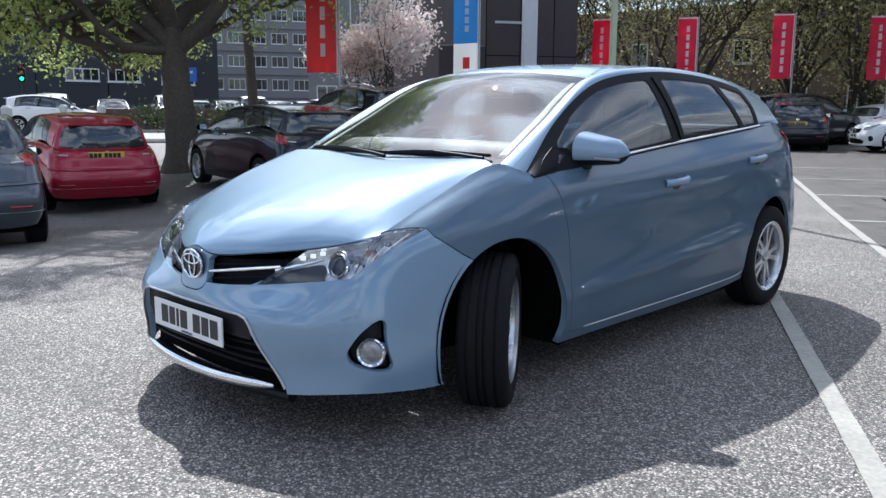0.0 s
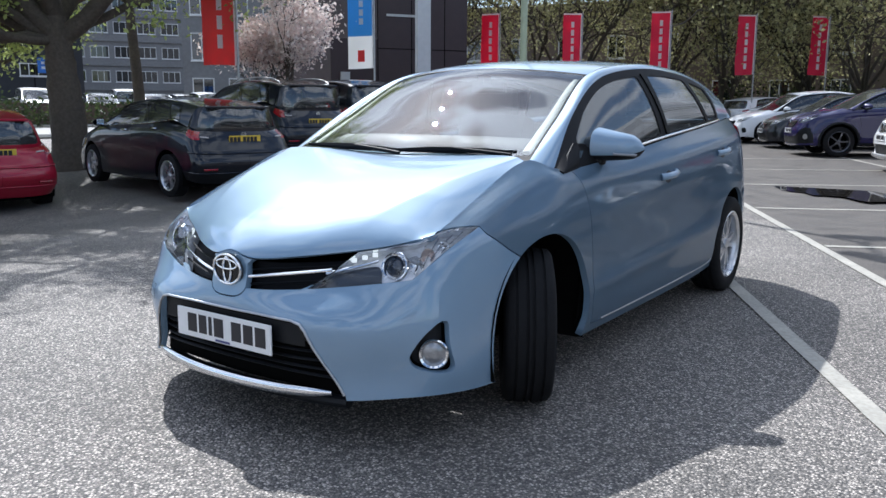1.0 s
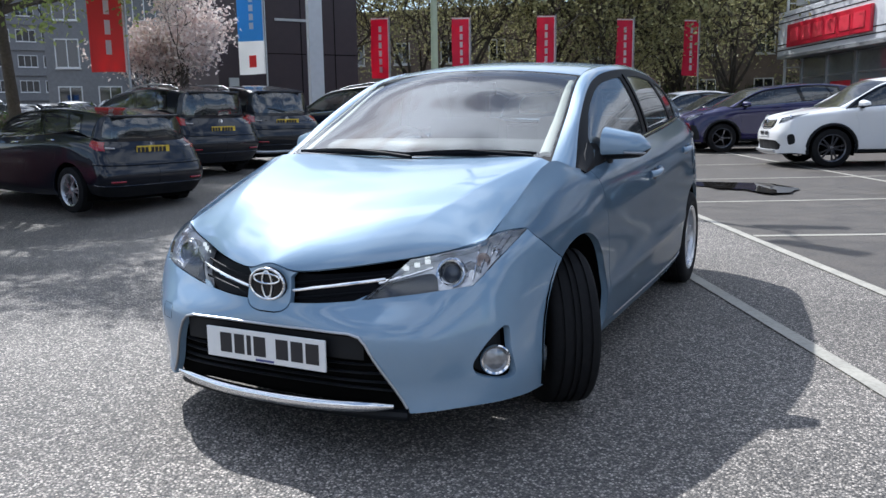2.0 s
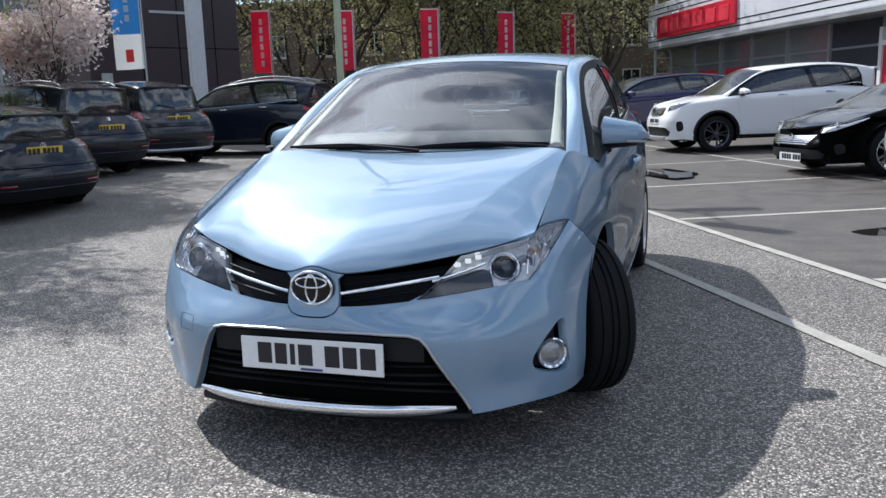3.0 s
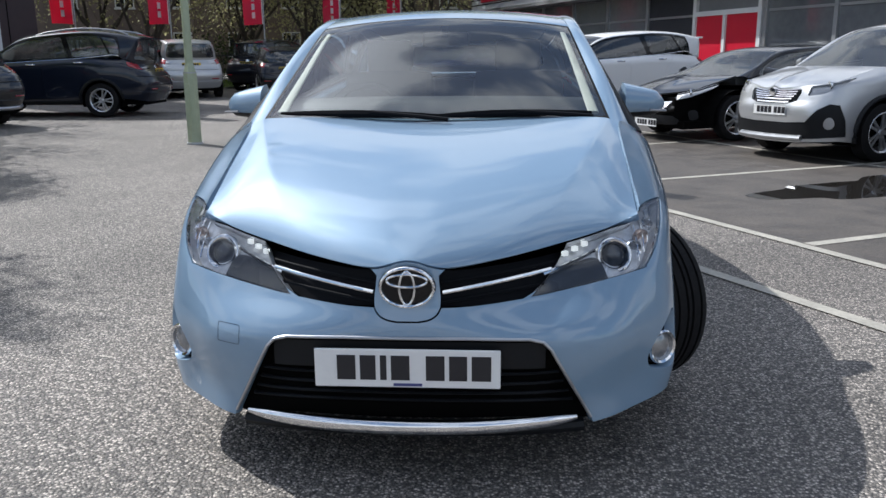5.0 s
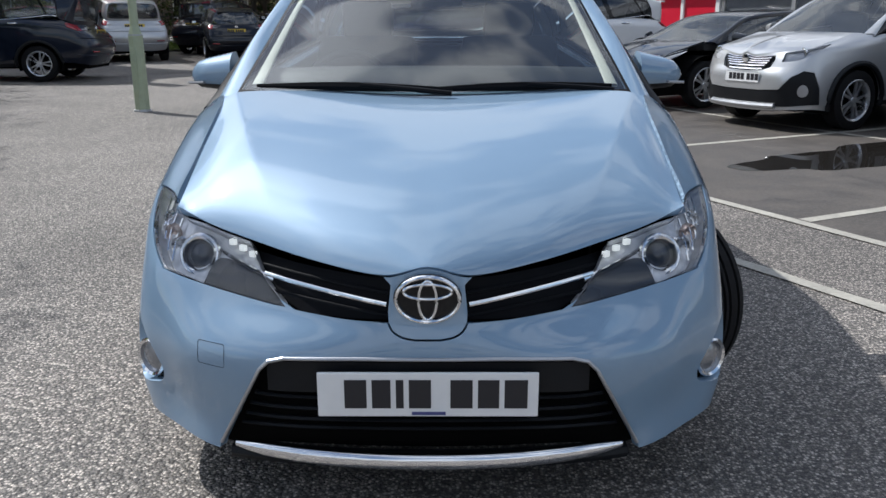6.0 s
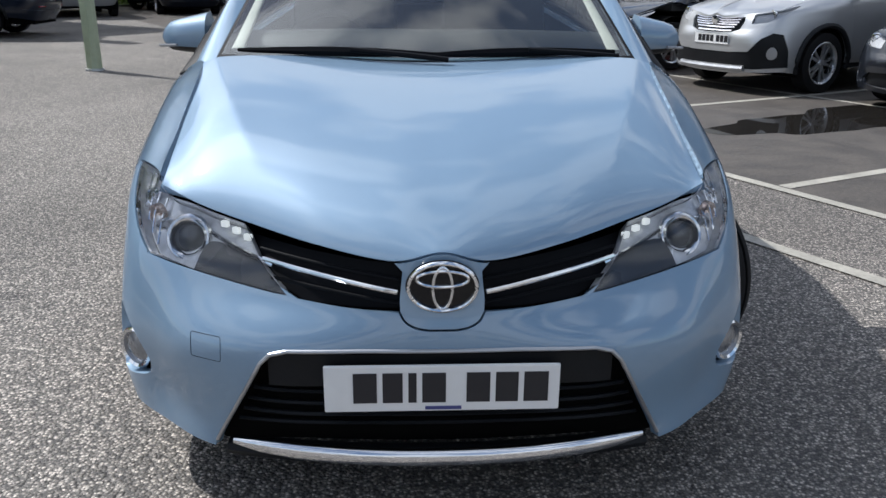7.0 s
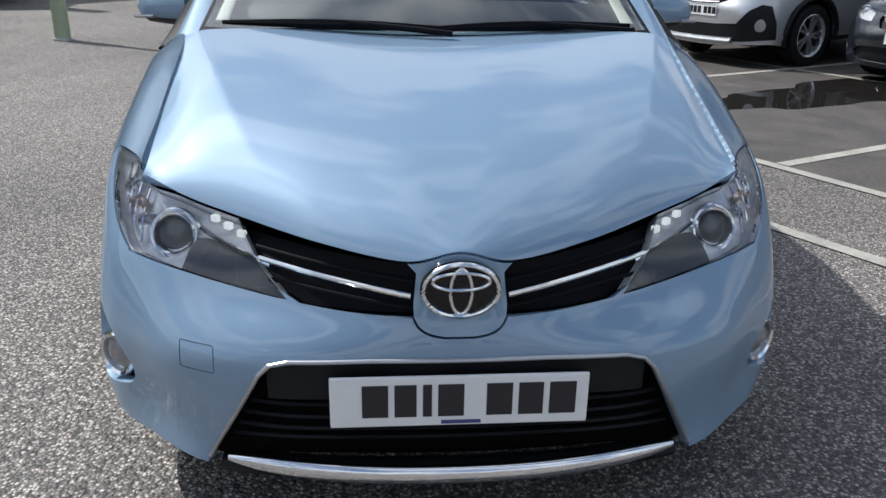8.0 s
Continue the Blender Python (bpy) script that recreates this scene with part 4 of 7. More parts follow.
def mirror_half(s, x, y, z, size, low, high, inset):
    """A band of the mirror's housing: rings along its length, blunt at the door side and rounded at the tip."""
    bm = bmesh.new()
    rings = []
    for w in (0, .03, .09, .2, .4, .6, .78, .9, .97, 1):
        f = max(.02, min(1, (w / .09) ** .5 if w < .09 else (1 if w < .7 else 1 - ((w - .7) / .3) ** 2.6 * .93))) * inset
        up, dn, dep = .088 - .036 * w, .074 - .030 * w, .125 - .055 * w
        ring = []
        for k in range(25):
            a = radians(low + (high - low) * k / 24)
            cy, cz = math.cos(a), math.sin(a)
            cy, cz = math.copysign(abs(cy) ** .75, cy), math.copysign(abs(cz) ** .8, cz)
            ring.append(bm.verts.new((s * (x - .105 * size + .215 * size * w), y + size * (.045 + .045 * w - (dep if cy > 0 else .004) * abs(cy) * (1 if cy > 0 else -1) * f), z + size * ((up if cz > 0 else dn) * cz * f - .012 * w))))
        rings.append(ring)
    for r0, r1 in zip(rings, rings[1:]):
        for k in range(24):
            bm.faces.new((r0[k], r1[k], r1[k + 1], r0[k + 1]) if s > 0 else (r0[k + 1], r1[k + 1], r1[k], r0[k]))
    bm.faces.new(rings[0])
    bm.faces.new(rings[-1])
    bmesh.ops.recalc_face_normals(bm, faces=bm.faces)
    return bm


def wing_mirror(car, s, x, y, z, paint, size=1.0):
    """A door mirror: painted shell, black underside, indicator strip, silvered glass and foot."""
    shell = part("door_mirror", mirror_half(s, x, y, z, size, -28, 95, 1.0), paint, car, "door mirror with painted shell and black foot", smooth=True, angle=50)
    part("mirror_skirt", mirror_half(s, x, y, z, size, -95, -26, .97), BLACK_PLASTIC, shell, smooth=True, angle=50)
    part("indicator", sweep([(s * (x + size * (.02 + .080 * k)), y + size * (-.056 + .055 * k + .015 * k * k), z - size * (.030 + .006 * k)) for k in np.linspace(0, 1, 8)], .006 * size, sides=6), TURN_STRIP, shell)
    part("mirror_glass", box(s * (x - .100 * size), s * (x + .03 * size), y + .050 * size, y + .060 * size, z - .046 * size, z + .050 * size, .004), CHROME, shell)
    part("mirror_foot", box(s * (x - .24 * size), s * (x - .05 * size), y - .015, y + .045, z - .085 * size, z - .045 * size, .014), BLACK_PLASTIC, shell)
    return shell


def hatchback_cabin(car):
    mid = np.array([0.0, 2.4, .9])
    top, rail, flank = top_of(RAIL_IN, RIDGE), strip_of(RAIL_OUT, RAIL_IN, .016), flank_of(BELT, RAIL_OUT, .022)
    ws_edge = [(.19, t) for t in np.linspace(0, .985, 12)] + [(w, .985) for w in np.linspace(.27, 1.95, 16)] + [(1.95 + .02 * (1 - (t / .965) ** 2), t) for t in np.linspace(.92, 0, 12)]
    uv, tris, reg = regions(0, 2, .1, 0, 1, .1, [(ws_edge, False)])
    glass = region_at(uv, tris, reg, (1.0, .3))
    screen = panel("windscreen", top, uv, [t for t, k in zip(tris, reg) if k == glass], GLASS, car, mid, "large raked windscreen reflecting the clouds", both=True, gap=0, depth=.005)
    screen.visible_shadow = False
    panel("windscreen_frame", top, uv, [t for t, k in zip(tris, reg) if k != glass], SURROUND, car, mid, both=True, gap=0, depth=.0)
    ruv, rtri, _ = regions(2, 6, .125, 0, 1, .1, [])
    panel("roof", top, ruv, rtri, BLUE, car, mid, both=True, depth=.03)
    suv, stri, _ = regions(0, 6, .1, 0, 1, .25, [])
    for s in (1, -1):
        panel("roof_rail", rail, suv, stri, BLUE, car, mid, "painted pillar and roof edge", side=s, gap=.001, depth=.03)

    # side windows
    def loop(pts):
        return round_corners(straight_line(pts, 3, True), 1)
    front = loop([(.46, .12), (1.3, .09), (2.1, .08), (2.93, .075), (2.87, .50), (2.80, .90), (2.30, .905), (1.75, .90), (1.2, .87), (.72, .74)])
    rear = loop([(3.17, .075), (3.7, .075), (4.28, .08), (4.62, .085), (4.42, .50), (4.18, .895), (3.6, .90), (3.06, .90), (3.11, .5)])
    quarter = loop([(4.74, .09), (5.20, .10), (5.19, .50), (5.10, .86), (4.36, .885), (4.55, .5)])
    cpil = straight_line([(5.30, 0), (5.29, .5), (5.22, .93), (5.14, 1)], 4)
    fuv, ftri, freg = regions(0, 6, .1, 0, 1, .1, [(front, True), (rear, True), (quarter, True), (cpil, False)])

    def pick(q):
        r = region_at(fuv, ftri, freg, q)
        return [t for t, k in zip(ftri, freg) if k == r]
    for s in (1, -1):
        panel("window_surround", flank, fuv, pick((3.0, .5)), SURROUND, car, mid, "black window surround and pillars", side=s, gap=0, depth=.02)
        panel("c_pillar", flank, fuv, pick((5.5, .5)), BLUE, car, mid, side=s, gap=.001)
        for nm, q in (("front_window", (2, .5)), ("rear_window", (3.7, .5)), ("quarter_window", (4.75, .5))):
            panel(nm, flank, fuv, pick(q), TINTED, car, mid, "tinted side window", side=s, gap=0, depth=.004, offset=-.005)
        line = [(s * (p[0] + .006), p[1], p[2] + .004) for p in flank(np.linspace(.95, 5.28, 40), np.full(40, .02))]
        part("belt_chrome", sweep(line, .005, flat=1.4), CHROME, car, "chrome strip under the side windows")
        a = [(s * (p[0] + .003), p[1], p[2]) for p in flank(np.linspace(3.07, 2.90, 10), np.linspace(.06, .93, 10))]
        part("pillar_joint", sweep(a, .004), GAP, car)
        # black corner piece that carries the mirror
        wing_mirror(car, s, .878, 1.50, 1.030, BLUE)
        rim = flank(np.array([.05, .55, 1.02, 1.0, .80, .58, .32]), np.array([.03, .03, .04, .12, .52, .76, .76]))
        bm = bmesh.new()
        outer = [bm.verts.new((s * (q[0] + .005), q[1], q[2])) for q in rim]
        inner = [bm.verts.new((s * (q[0] - .010), q[1], q[2])) for q in rim]
        bm.faces.new(outer)
        for k in range(7):
            bm.faces.new((outer[k], inner[k], inner[(k + 1) % 7], outer[(k + 1) % 7]))
        bmesh.ops.recalc_face_normals(bm, faces=bm.faces)
        part("mirror_sail", bm, SURROUND, car)
        # door handles
        for y, z in ((2.235, .858), (3.235, .940)):
            q = place_on("side", y, z)
            c = body(*q)[0]
            h = part("door_handle", sweep([(s * (c[0] + .004 + .026 * math.sin(k * math.pi) ** .5), y - .108 + .216 * k, z - .006 + .016 * k) for k in np.linspace(0, 1, 14)], .0165, flat=1.15, sides=10), BLUE, car, "painted pull handle", smooth=True, angle=60)
            part("handle_strip", sweep([(s * (c[0] + .035), y - .03 + .10 * k, z + .002 + .008 * k) for k in np.linspace(0, 1, 6)], .004, flat=1.2), CHROME, h)
            # flat dark disc on the door; the handle cup's shade is put into its colour
            part("handle_shade_disc", lathe([(s * .001, .001), (s * .0015, .030), (-s * .002, .034)], 22, "x", Matrix.Translation((s * (c[0] + .005), y + .0, z - .010)) @ Matrix.Diagonal((1, 1.5, 1, 1))), TRIM_GREY, h)
        add_wheel(car, pose(s * .768, 3.53, .316), side=s)
        add_wheel(car, pose(s * .762, .935, .316, 0, 0, 33), side=s)
    # tailgate, rear window, tail lamps
    low = [BODY[5][15], BODY[5][14], BODY[5][13], BODY[5][12] * (.99, 1, 1) + (0, .09, 0), BODY[5][12]]
    gate = tail_of(RAIL_IN, RIDGE, RAIL_OUT, BELT, low)
    guv, gtri, greg = regions(0, 4, .2, 0, 1, .1, [([(0, .10)] + [(a, .10) for a in np.linspace(.3, 2.0, 7)] + [(2.2, .3), (2.15, .6), (2.05, .80)] + [(a, .80) for a in np.linspace(1.8, 0, 7)], False)])
    gl = region_at(guv, gtri, greg, (1, .5))
    panel("rear_screen", gate, guv, [t for t, k in zip(gtri, greg) if k == gl], TINTED, car, mid, both=True, gap=0, depth=.004)
    panel("tailgate", gate, guv, [t for t, k in zip(gtri, greg) if k != gl], BLUE, car, mid, both=True, gap=.001)
    for s in (1, -1):
        bm = bmesh.new()
        vs = [bm.verts.new((s * a, b, c)) for a, b, c in ((.775, 3.80, 1.10), (.795, 3.86, 1.00), (.70, 4.085, 1.0), (.66, 4.06, 1.10), (.42, 4.17, 1.02), (.42, 4.14, 1.08), (.78, 3.86, 1.06), (.71, 4.075, 1.05), (.43, 4.19, 1.05), (.70, 3.84, 1.06), (.44, 4.02, 1.05))]
        bmesh.ops.convex_hull(bm, input=vs)
        bmesh.ops.bevel(bm, geom=list(bm.edges), offset=.008, segments=2, affect='EDGES')
        part("tail_lamp", bm, RED_LENS, car, "red wrap-round tail lamp", smooth=True)
    part("roof_spoiler", box(-.46, .46, 3.93, 4.06, 1.342, 1.362, .009), BLUE, car)
    # wipers
    for x0, x1, y0, y1 in ((-.60, .06, 1.135, 1.13), (-.02, .60, 1.10, 1.165)):
        pts = [top(.20 + .035 * math.sin(k * math.pi), (x0 + (x1 - x0) * k) / .665)[0] + np.array([0, -.006, .014]) for k in np.linspace(0, 1, 14)]
        w = part("wiper", sweep(pts, .011, sides=6, flat=1.2, taper=lambda t: .5 + .7 * math.sin(t * math.pi)), GRILLE_BLACK, car, "black wiper blade")
        part("wiper_arm", sweep([pts[7] + np.array([0, -.008, .006]), pts[10] + np.array([.03, -.025, -.004]), pts[12] + np.array([.05, -.04, -.012])], .009), GRILLE_BLACK, w)
    # cabin
    part("dashboard", sweep([(-.70, 1.40, .93), (-.62, 1.36, .955), (-.3, 1.30, .965), (.3, 1.30, .965), (.62, 1.36, .955), (.70, 1.40, .93)], .14, sides=14, flat=.75), TRIM_GREY, car, smooth=True)
    bm = bmesh.new()
    add_box(bm, -.74, .74, 1.40, 3.05, .30, .34)
    part("cabin_floor", bm, TRIM_GREY, car)
    part("bulkhead", box(-.70, .70, 1.06, 1.12, .3, .93), GAP, car)
    part("steering_wheel", sweep([(-.36 + .185 * math.cos(a), 1.64 + .06 * math.sin(a), .93 + .175 * math.sin(a)) for a in np.linspace(0, 2 * math.pi, 36, endpoint=False)], .015, closed=True), TRIM_GREY, car, smooth=True)
    for x in (-.36, .36):
        bm = bmesh.new()
        add_box(bm, x - .25, x + .25, 1.85, 2.40, .42, .62, .06)
        add_box(bm, x - .25, x + .25, 2.30, 2.46, .58, 1.17, .06, Matrix.Translation((0, 2.4, .6)) @ Matrix.Rotation(radians(-16), 4, 'X') @ Matrix.Translation((0, -2.4, -.6)))
        seat = part("front_seat", bm, SEAT_CLOTH, car, "dark cloth front seat", smooth=True, angle=50)
        part("headrest", box(x - .13, x + .13, 2.50, 2.60, 1.14, 1.33, .045), SEAT_CLOTH, seat, smooth=True, angle=50)
    part("rear_bench", add_box(box(-.62, .62, 2.95, 3.35, .42, .60, .05), -.62, .62, 3.30, 3.46, .55, 1.10, .05), SEAT_CLOTH, car, smooth=True)
    part("headlining", link_grid(lambda a, b: top(2.05 + 3.6 * a, -.98 + 1.96 * b)[0] - np.array([0, 0, .035]), 16, 12), TRIM_LIGHT, car)
    for s in (1, -1):
        def trim(a, b):
            w, turn = .33 + 1.55 * a, 2 * math.pi * b
            outer, inner = top(w, s * .966)[0], top(w, s * (.900 + .02 * a))[0]
            return (outer + inner) / 2 + (outer - inner) / 2 * math.cos(turn) + np.array([0, .004, -.018 + .007 * math.sin(turn)])
        part("pillar_trim", link_grid(trim, 14, 12), PILLAR_CREAM, car, "pale pillar trim")
    part("rear_view_mirror", box(-.11, .11, 1.83, 1.86, 1.275, 1.345, .012), BLACK_PLASTIC, car)
    part("mirror_stem", box(-.018, .018, 1.76, 1.84, 1.32, 1.372, .006), BLACK_PLASTIC, car)


def link_grid(fn, nu, nv):
    bm = bmesh.new()
    vs = [[bm.verts.new(fn(i / nu, j / nv)) for j in range(nv + 1)] for i in range(nu + 1)]
    for i in range(nu):
        for j in range(nv):
            bm.faces.new((vs[i][j], vs[i + 1][j], vs[i + 1][j + 1], vs[i][j + 1]))
    for f in bm.faces:
        f.smooth = True
    return bm


hatchback_cabin(HATCH)


# ---- the other parked cars: one builder, shaped by proportions ----
def stretch(v, knots_from, knots_to):
    return np.interp(v, knots_from, knots_to)


CAR_BASE = dict(L=4.3, W=1.78, H=1.46, gc=.17, nose=.70, cowl=.98, belt=1.16, fo=.88, wb=2.60, cowl_y=.98, ws_y=1.75, roof_y=3.95, upright=0.0,
                wheel=.316, rim=.215, clad=False, rails=False, spokes=10, paint=None, plate="yellow", glass=None, dark_rim=False, lamp=None, low_black=True, chrome_grille=False, skid=False, grille=None)


def parked_car(name, m, label, **over):
    """A parked car at m: its nose towards -y of m, the ground under it at z = 0."""
    P = dict(CAR_BASE, **over)
    paint = P["paint"]
    car = thing(name, m, label, "car")
    kx = P["W"] / 1.745
    ra = P["fo"] + P["wb"]
    y_from, y_to = (-.1, 0, .935, 1.3, 2.4, 3.53, 4.27), (-.1, 0, P["fo"], P["fo"] + .37, P["fo"] + P["wb"] * .56, ra, P["L"])
    z_from, z_to = (0, .165, .672, .985, 1.165, 1.47), (0, P["gc"], P["nose"], P["cowl"], P["belt"], P["H"])

    def low(k):
        q = k.copy()
        q[:, 0] *= kx
        q[:, 1] = stretch(k[:, 1], y_from, y_to)
        q[:, 2] = stretch(k[:, 2], z_from, z_to)
        return q
    lines = [low(k) for k in BODY]
    # a flatter nose in plan than the blue car's
    for k in range(6):
        for i, f in ((1, .6), (2, .55), (3, .6), (4, .75), (5, .9)):
            lines[k][i, 1] = lines[k][0, 1] + (lines[k][i, 1] - lines[k][0, 1]) * f
    # a fuller, squarer bumper and a tailgate set in above it
    for k in (0, 1, 2, 3, 4):
        lines[k][13, 0] *= 1.065
        lines[k][14, 0] *= 1.12
    for k, back in ((1, .02), (2, .035), (3, -.025), (4, -.03)):
        lines[k][13:16, 1] += back
    # the tail's top line drops, so that the rear window reaches down
    for k, drop in ((5, .17), (4, .13), (3, .05)):
        lines[k][13:16, 2] -= drop * (P["H"] - P["nose"]) / .8
        lines[k][12, 2] -= drop * .7
        lines[k][11, 2] -= drop * .2
    cy_from, cy_to = (.955, 1.735, 2.4, 4.03), (P["cowl_y"], P["ws_y"], (P["ws_y"] + P["roof_y"]) / 2 - .15, P["roof_y"])

    def high(k, up):
        q = k.copy()
        q[:, 0] *= kx * (1 + up * P["upright"])
        q[:, 1] = stretch(k[:, 1], cy_from, cy_to)
        q[:, 2] = stretch(k[:, 2], z_from, z_to)
        # a squarer tail for tall cars
        rear = np.clip((q[:, 1] - ra + 1.5) / 2.0, 0, 1)
        q[:, 2] += rear * up * P["upright"] * 1.3
        return q
    belt, r_out, r_in, ridge = high(BELT, 0), high(RAIL_OUT, .5), high(RAIL_IN, .5), high(RIDGE, .5)
    belt[0], belt[-1] = lines[5][8] * (1, 1, 1) + (0, -.1, -.02), lines[5][12]
    mid, up_mid = np.array([0, P["L"] / 2, .5]), np.array([0, P["L"] / 2, P["belt"] - .15])

    def shell(u, v):
        return loft(lines, u, v, True)
    gu, gv = np.meshgrid(np.linspace(4.5, 13.4, 180), np.linspace(0, 5, 61), indexing="ij")
    gp = shell(gu, gv)
    gu, gv = gu.ravel(), gv.ravel()

    def side_uv(y, z):
        k = int(np.argmin((gp[:, 1] - y) ** 2 + (gp[:, 2] - z) ** 2))
        q = np.array([gu[k], gv[k]])
        for _ in range(2):
            p0, e = shell(*q)[0][1:], .01
            j = np.stack([(shell(q[0] + e, q[1])[0][1:] - p0) / e, (shell(q[0], q[1] + e)[0][1:] - p0) / e], axis=1)
            if abs(np.linalg.det(j)) > 1e-6:
                q = np.clip(q + np.clip(np.linalg.solve(j, np.array([y, z]) - p0), -.3, .3), (0, 0), (15, 5))
        return tuple(q)
    ar = P["wheel"] + .06

    def arch(y):
        return [side_uv(y + ar * math.cos(a), P["wheel"] + ar * math.sin(a)) for a in np.linspace(radians(-22), radians(202), 26)]
    a_f, a_r = arch(P["fo"]), arch(ra)
    lamp = P["lamp"] or [(2.8, 3.35), (3.9, 3.25), (4.9, 3.6), (6.0, 4.6), (5.4, 4.88), (4.2, 4.86), (3.0, 4.75)]
    lamp = round_corners(straight_line(lamp, 2, True), 1)
    grille = P["grille"] or [(0, 4.70), (1.4, 4.66), (2.4, 4.5), (2.35, 3.9), (2.05, 2.9), (1.5, 2.6), (0, 2.6)]
    intake = [(0, 1.5), (1.5, 1.5), (2.8, 1.5), (3.5, 1.2), (3.3, .7), (2.2, .5), (0, .45)]
    fog = round_corners([(4.2, 2.0), (5.0, 2.1), (5.1, 1.3), (4.4, 1.1)], 2)
    P.setdefault("front_clad", P["clad"])
    if P["front_clad"]:
        intake = [(0, 1.4), (1.5, 1.4), (2.7, 1.5), (3.5, 2.2), (4.3, 2.5), (5.0, 2.4), (5.3, 1.6), (5.35, .5), (3.4, .35), (0, .35)]
        fog = [(4.35 + .36 * math.cos(a), 1.45 + .34 * math.sin(a)) for a in np.linspace(0, 2 * math.pi, 14, endpoint=False)]
    rlamp = round_corners(straight_line([(12.12, 4.75), (12.2, 4.0), (12.9, 3.75), (13.6, 3.85), (14.05, 4.15), (14.0, 4.7), (13.2, 4.8)], 2, True), 1)
    door1 = [(7.85, 5.0), (7.95, 4.0), (8.1, 2.5), (8.12, .45)]
    door2 = [(9.0, 5.0), (9.02, 2.5), (9.05, .45)]
    door3 = [(10.95, 5.0), (10.7, 4.2), (10.45, 3.2), (10.2, 1.2), (10.1, .45)]
    sill = [(7.55, .45), (8.12, .45), (9.05, .45), (10.1, .45), (10.45, .5)]
    boot = [(13.0, 5.0), (13.3, 4.0), (13.5, 2.9), (15, 2.8)]
    low_rear = [(11.9, 1.35), (12.8, 1.2), (13.8, 1.3), (15, 1.3)]
    ls = [(lamp, True), (straight_line(grille, 3), False), (straight_line(intake, 3), False), (fog, True), (a_f, False), (a_r, False), (rlamp, True)]
    ls += [(straight_line(k, 4), False) for k in (door1, door2, door3, sill, boot, low_rear)]
    uv, tris, reg = regions(0, 15, .25, 0, 5, .25, ls)

    def at(q):
        r = region_at(uv, tris, reg, q)
        return [t for t, k in zip(tris, reg) if k == r]
    done = set()

    def put(nm, q, material, both=False, label="", **kw):
        r = region_at(uv, tris, reg, q)
        if r in done:
            return None
        done.add(r)
        ts = [t for t, k in zip(tris, reg) if k == r]
        return [panel(nm, shell, uv, ts, material, car, mid, label, side=s, both=both, **kw) for s in ((1,) if both else (1, -1))]
    for c_y in (P["fo"], ra):
        done.add(region_at(uv, tris, reg, side_uv(c_y, P["wheel"] + .05)))
    heads = put("headlamp", (4.2, 4.5), LAMP_INNER, label="clear headlamp", offset=-.03, depth=0)
    for s, hd in zip((1, -1), heads or ()):
        panel("lens", shell, uv, at((4.2, 4.5)), LENS, hd, mid, side=s, gap=.002, depth=.006)
        c = shell(4.25, 4.5)[0] - surf_normals(shell, np.array([[4.25, 4.5]]), mid)[0] * .02
        part("projector", lathe([(.02, .05), (-.004, .055), (-.008, .045), (.0, .03), (-.006, .001)], 18, "y", pose(s * c[0], c[1], c[2], 0, 0, s * -20)), CHROME, hd, smooth=True)
    g_mid = (min(q[1] for q in grille) + max(q[1] for q in grille)) / 2
    g_low, g_top, g_end = min(q[1] for q in grille), max(q[1] for q in grille), max(q[0] for q in grille)
    grl = put("grille", (.8, g_mid), BLACK_PLASTIC, True, "dark front grille", offset=-.03, depth=0)
    if grl:
        for v in np.linspace(g_low + .18, g_top - .1, 6):
            q = np.array([(a, v) for a in np.linspace(0, g_end * (.60 + .36 * (v - g_low) / (g_top - g_low)), 7)])
            p3 = shell(q[:, 0], q[:, 1]) - np.array([0, -.008, 0])
            part("grille_bar", sweep([(-a[0], a[1], a[2]) for a in p3[::-1]] + [tuple(a) for a in p3[1:]], .009, sides=6), CHROME if P["chrome_grille"] or v > g_top - .15 else BLACK_GLOSS, grl[0])
        c = shell(0, g_mid + .4)[0]
        part("emblem", lathe([(.0, .05), (-.012, .048), (-.014, .001)], 20, "y", pose(0, c[1] - .004, c[2])), CHROME, grl[0], smooth=True)
    put("front_intake", (.8, .95), BLACK_PLASTIC, True, offset=-.006 if P["front_clad"] else -.03, depth=0)
    put("fog_recess", (4.35, 1.45) if P["front_clad"] else (4.7, 1.6), SATIN if P["front_clad"] else BLACK_PLASTIC, offset=-.012, depth=.0)
    rl = put("tail_lamp", (12.9, 4.3), RED_LENS, label="red tail lamp", offset=.006, depth=.02)
    for s, tl in zip((1, -1), rl or ()):
        q = np.array([(a, 4.1) for a in np.linspace(13.3, 13.75, 4)])
        p3 = shell(q[:, 0], q[:, 1]) + surf_normals(shell, q, mid) * .008
        part("reverse_lens", sweep([(s * a[0], a[1], a[2]) for a in p3], .012, sides=6), LAMP_CLEAR, tl)
    black = BLACK_PLASTIC if P["clad"] else paint
    put("front_bumper", (3.2, 3.0), paint, True, depth=.03)
    put("sill", (8.6, .2), black, depth=.02)
    put("front_door", (8.5, 3), paint)
    put("rear_door", (9.6, 3), paint)
    put("rear_wing", (11.3, 4.6), paint)
    put("tailgate_panel", (14.3, 3.6), paint, True)
    put("rear_valance", (14.3, .6), BLACK_PLASTIC if P["low_black"] else paint, True)
    put("rear_bumper", (14.3, 2.1), paint, True)
    put("front_wing", (6.8, 4.7), paint, depth=.02)
    left = sorted(set(reg) - done)
    for r in left:
        ts = [t for t, k in zip(tris, reg) if k == r]
        if len(ts) > 3:
            for s in (1, -1):
                panel("side_panel", shell, uv, ts, paint, car, mid, side=s)
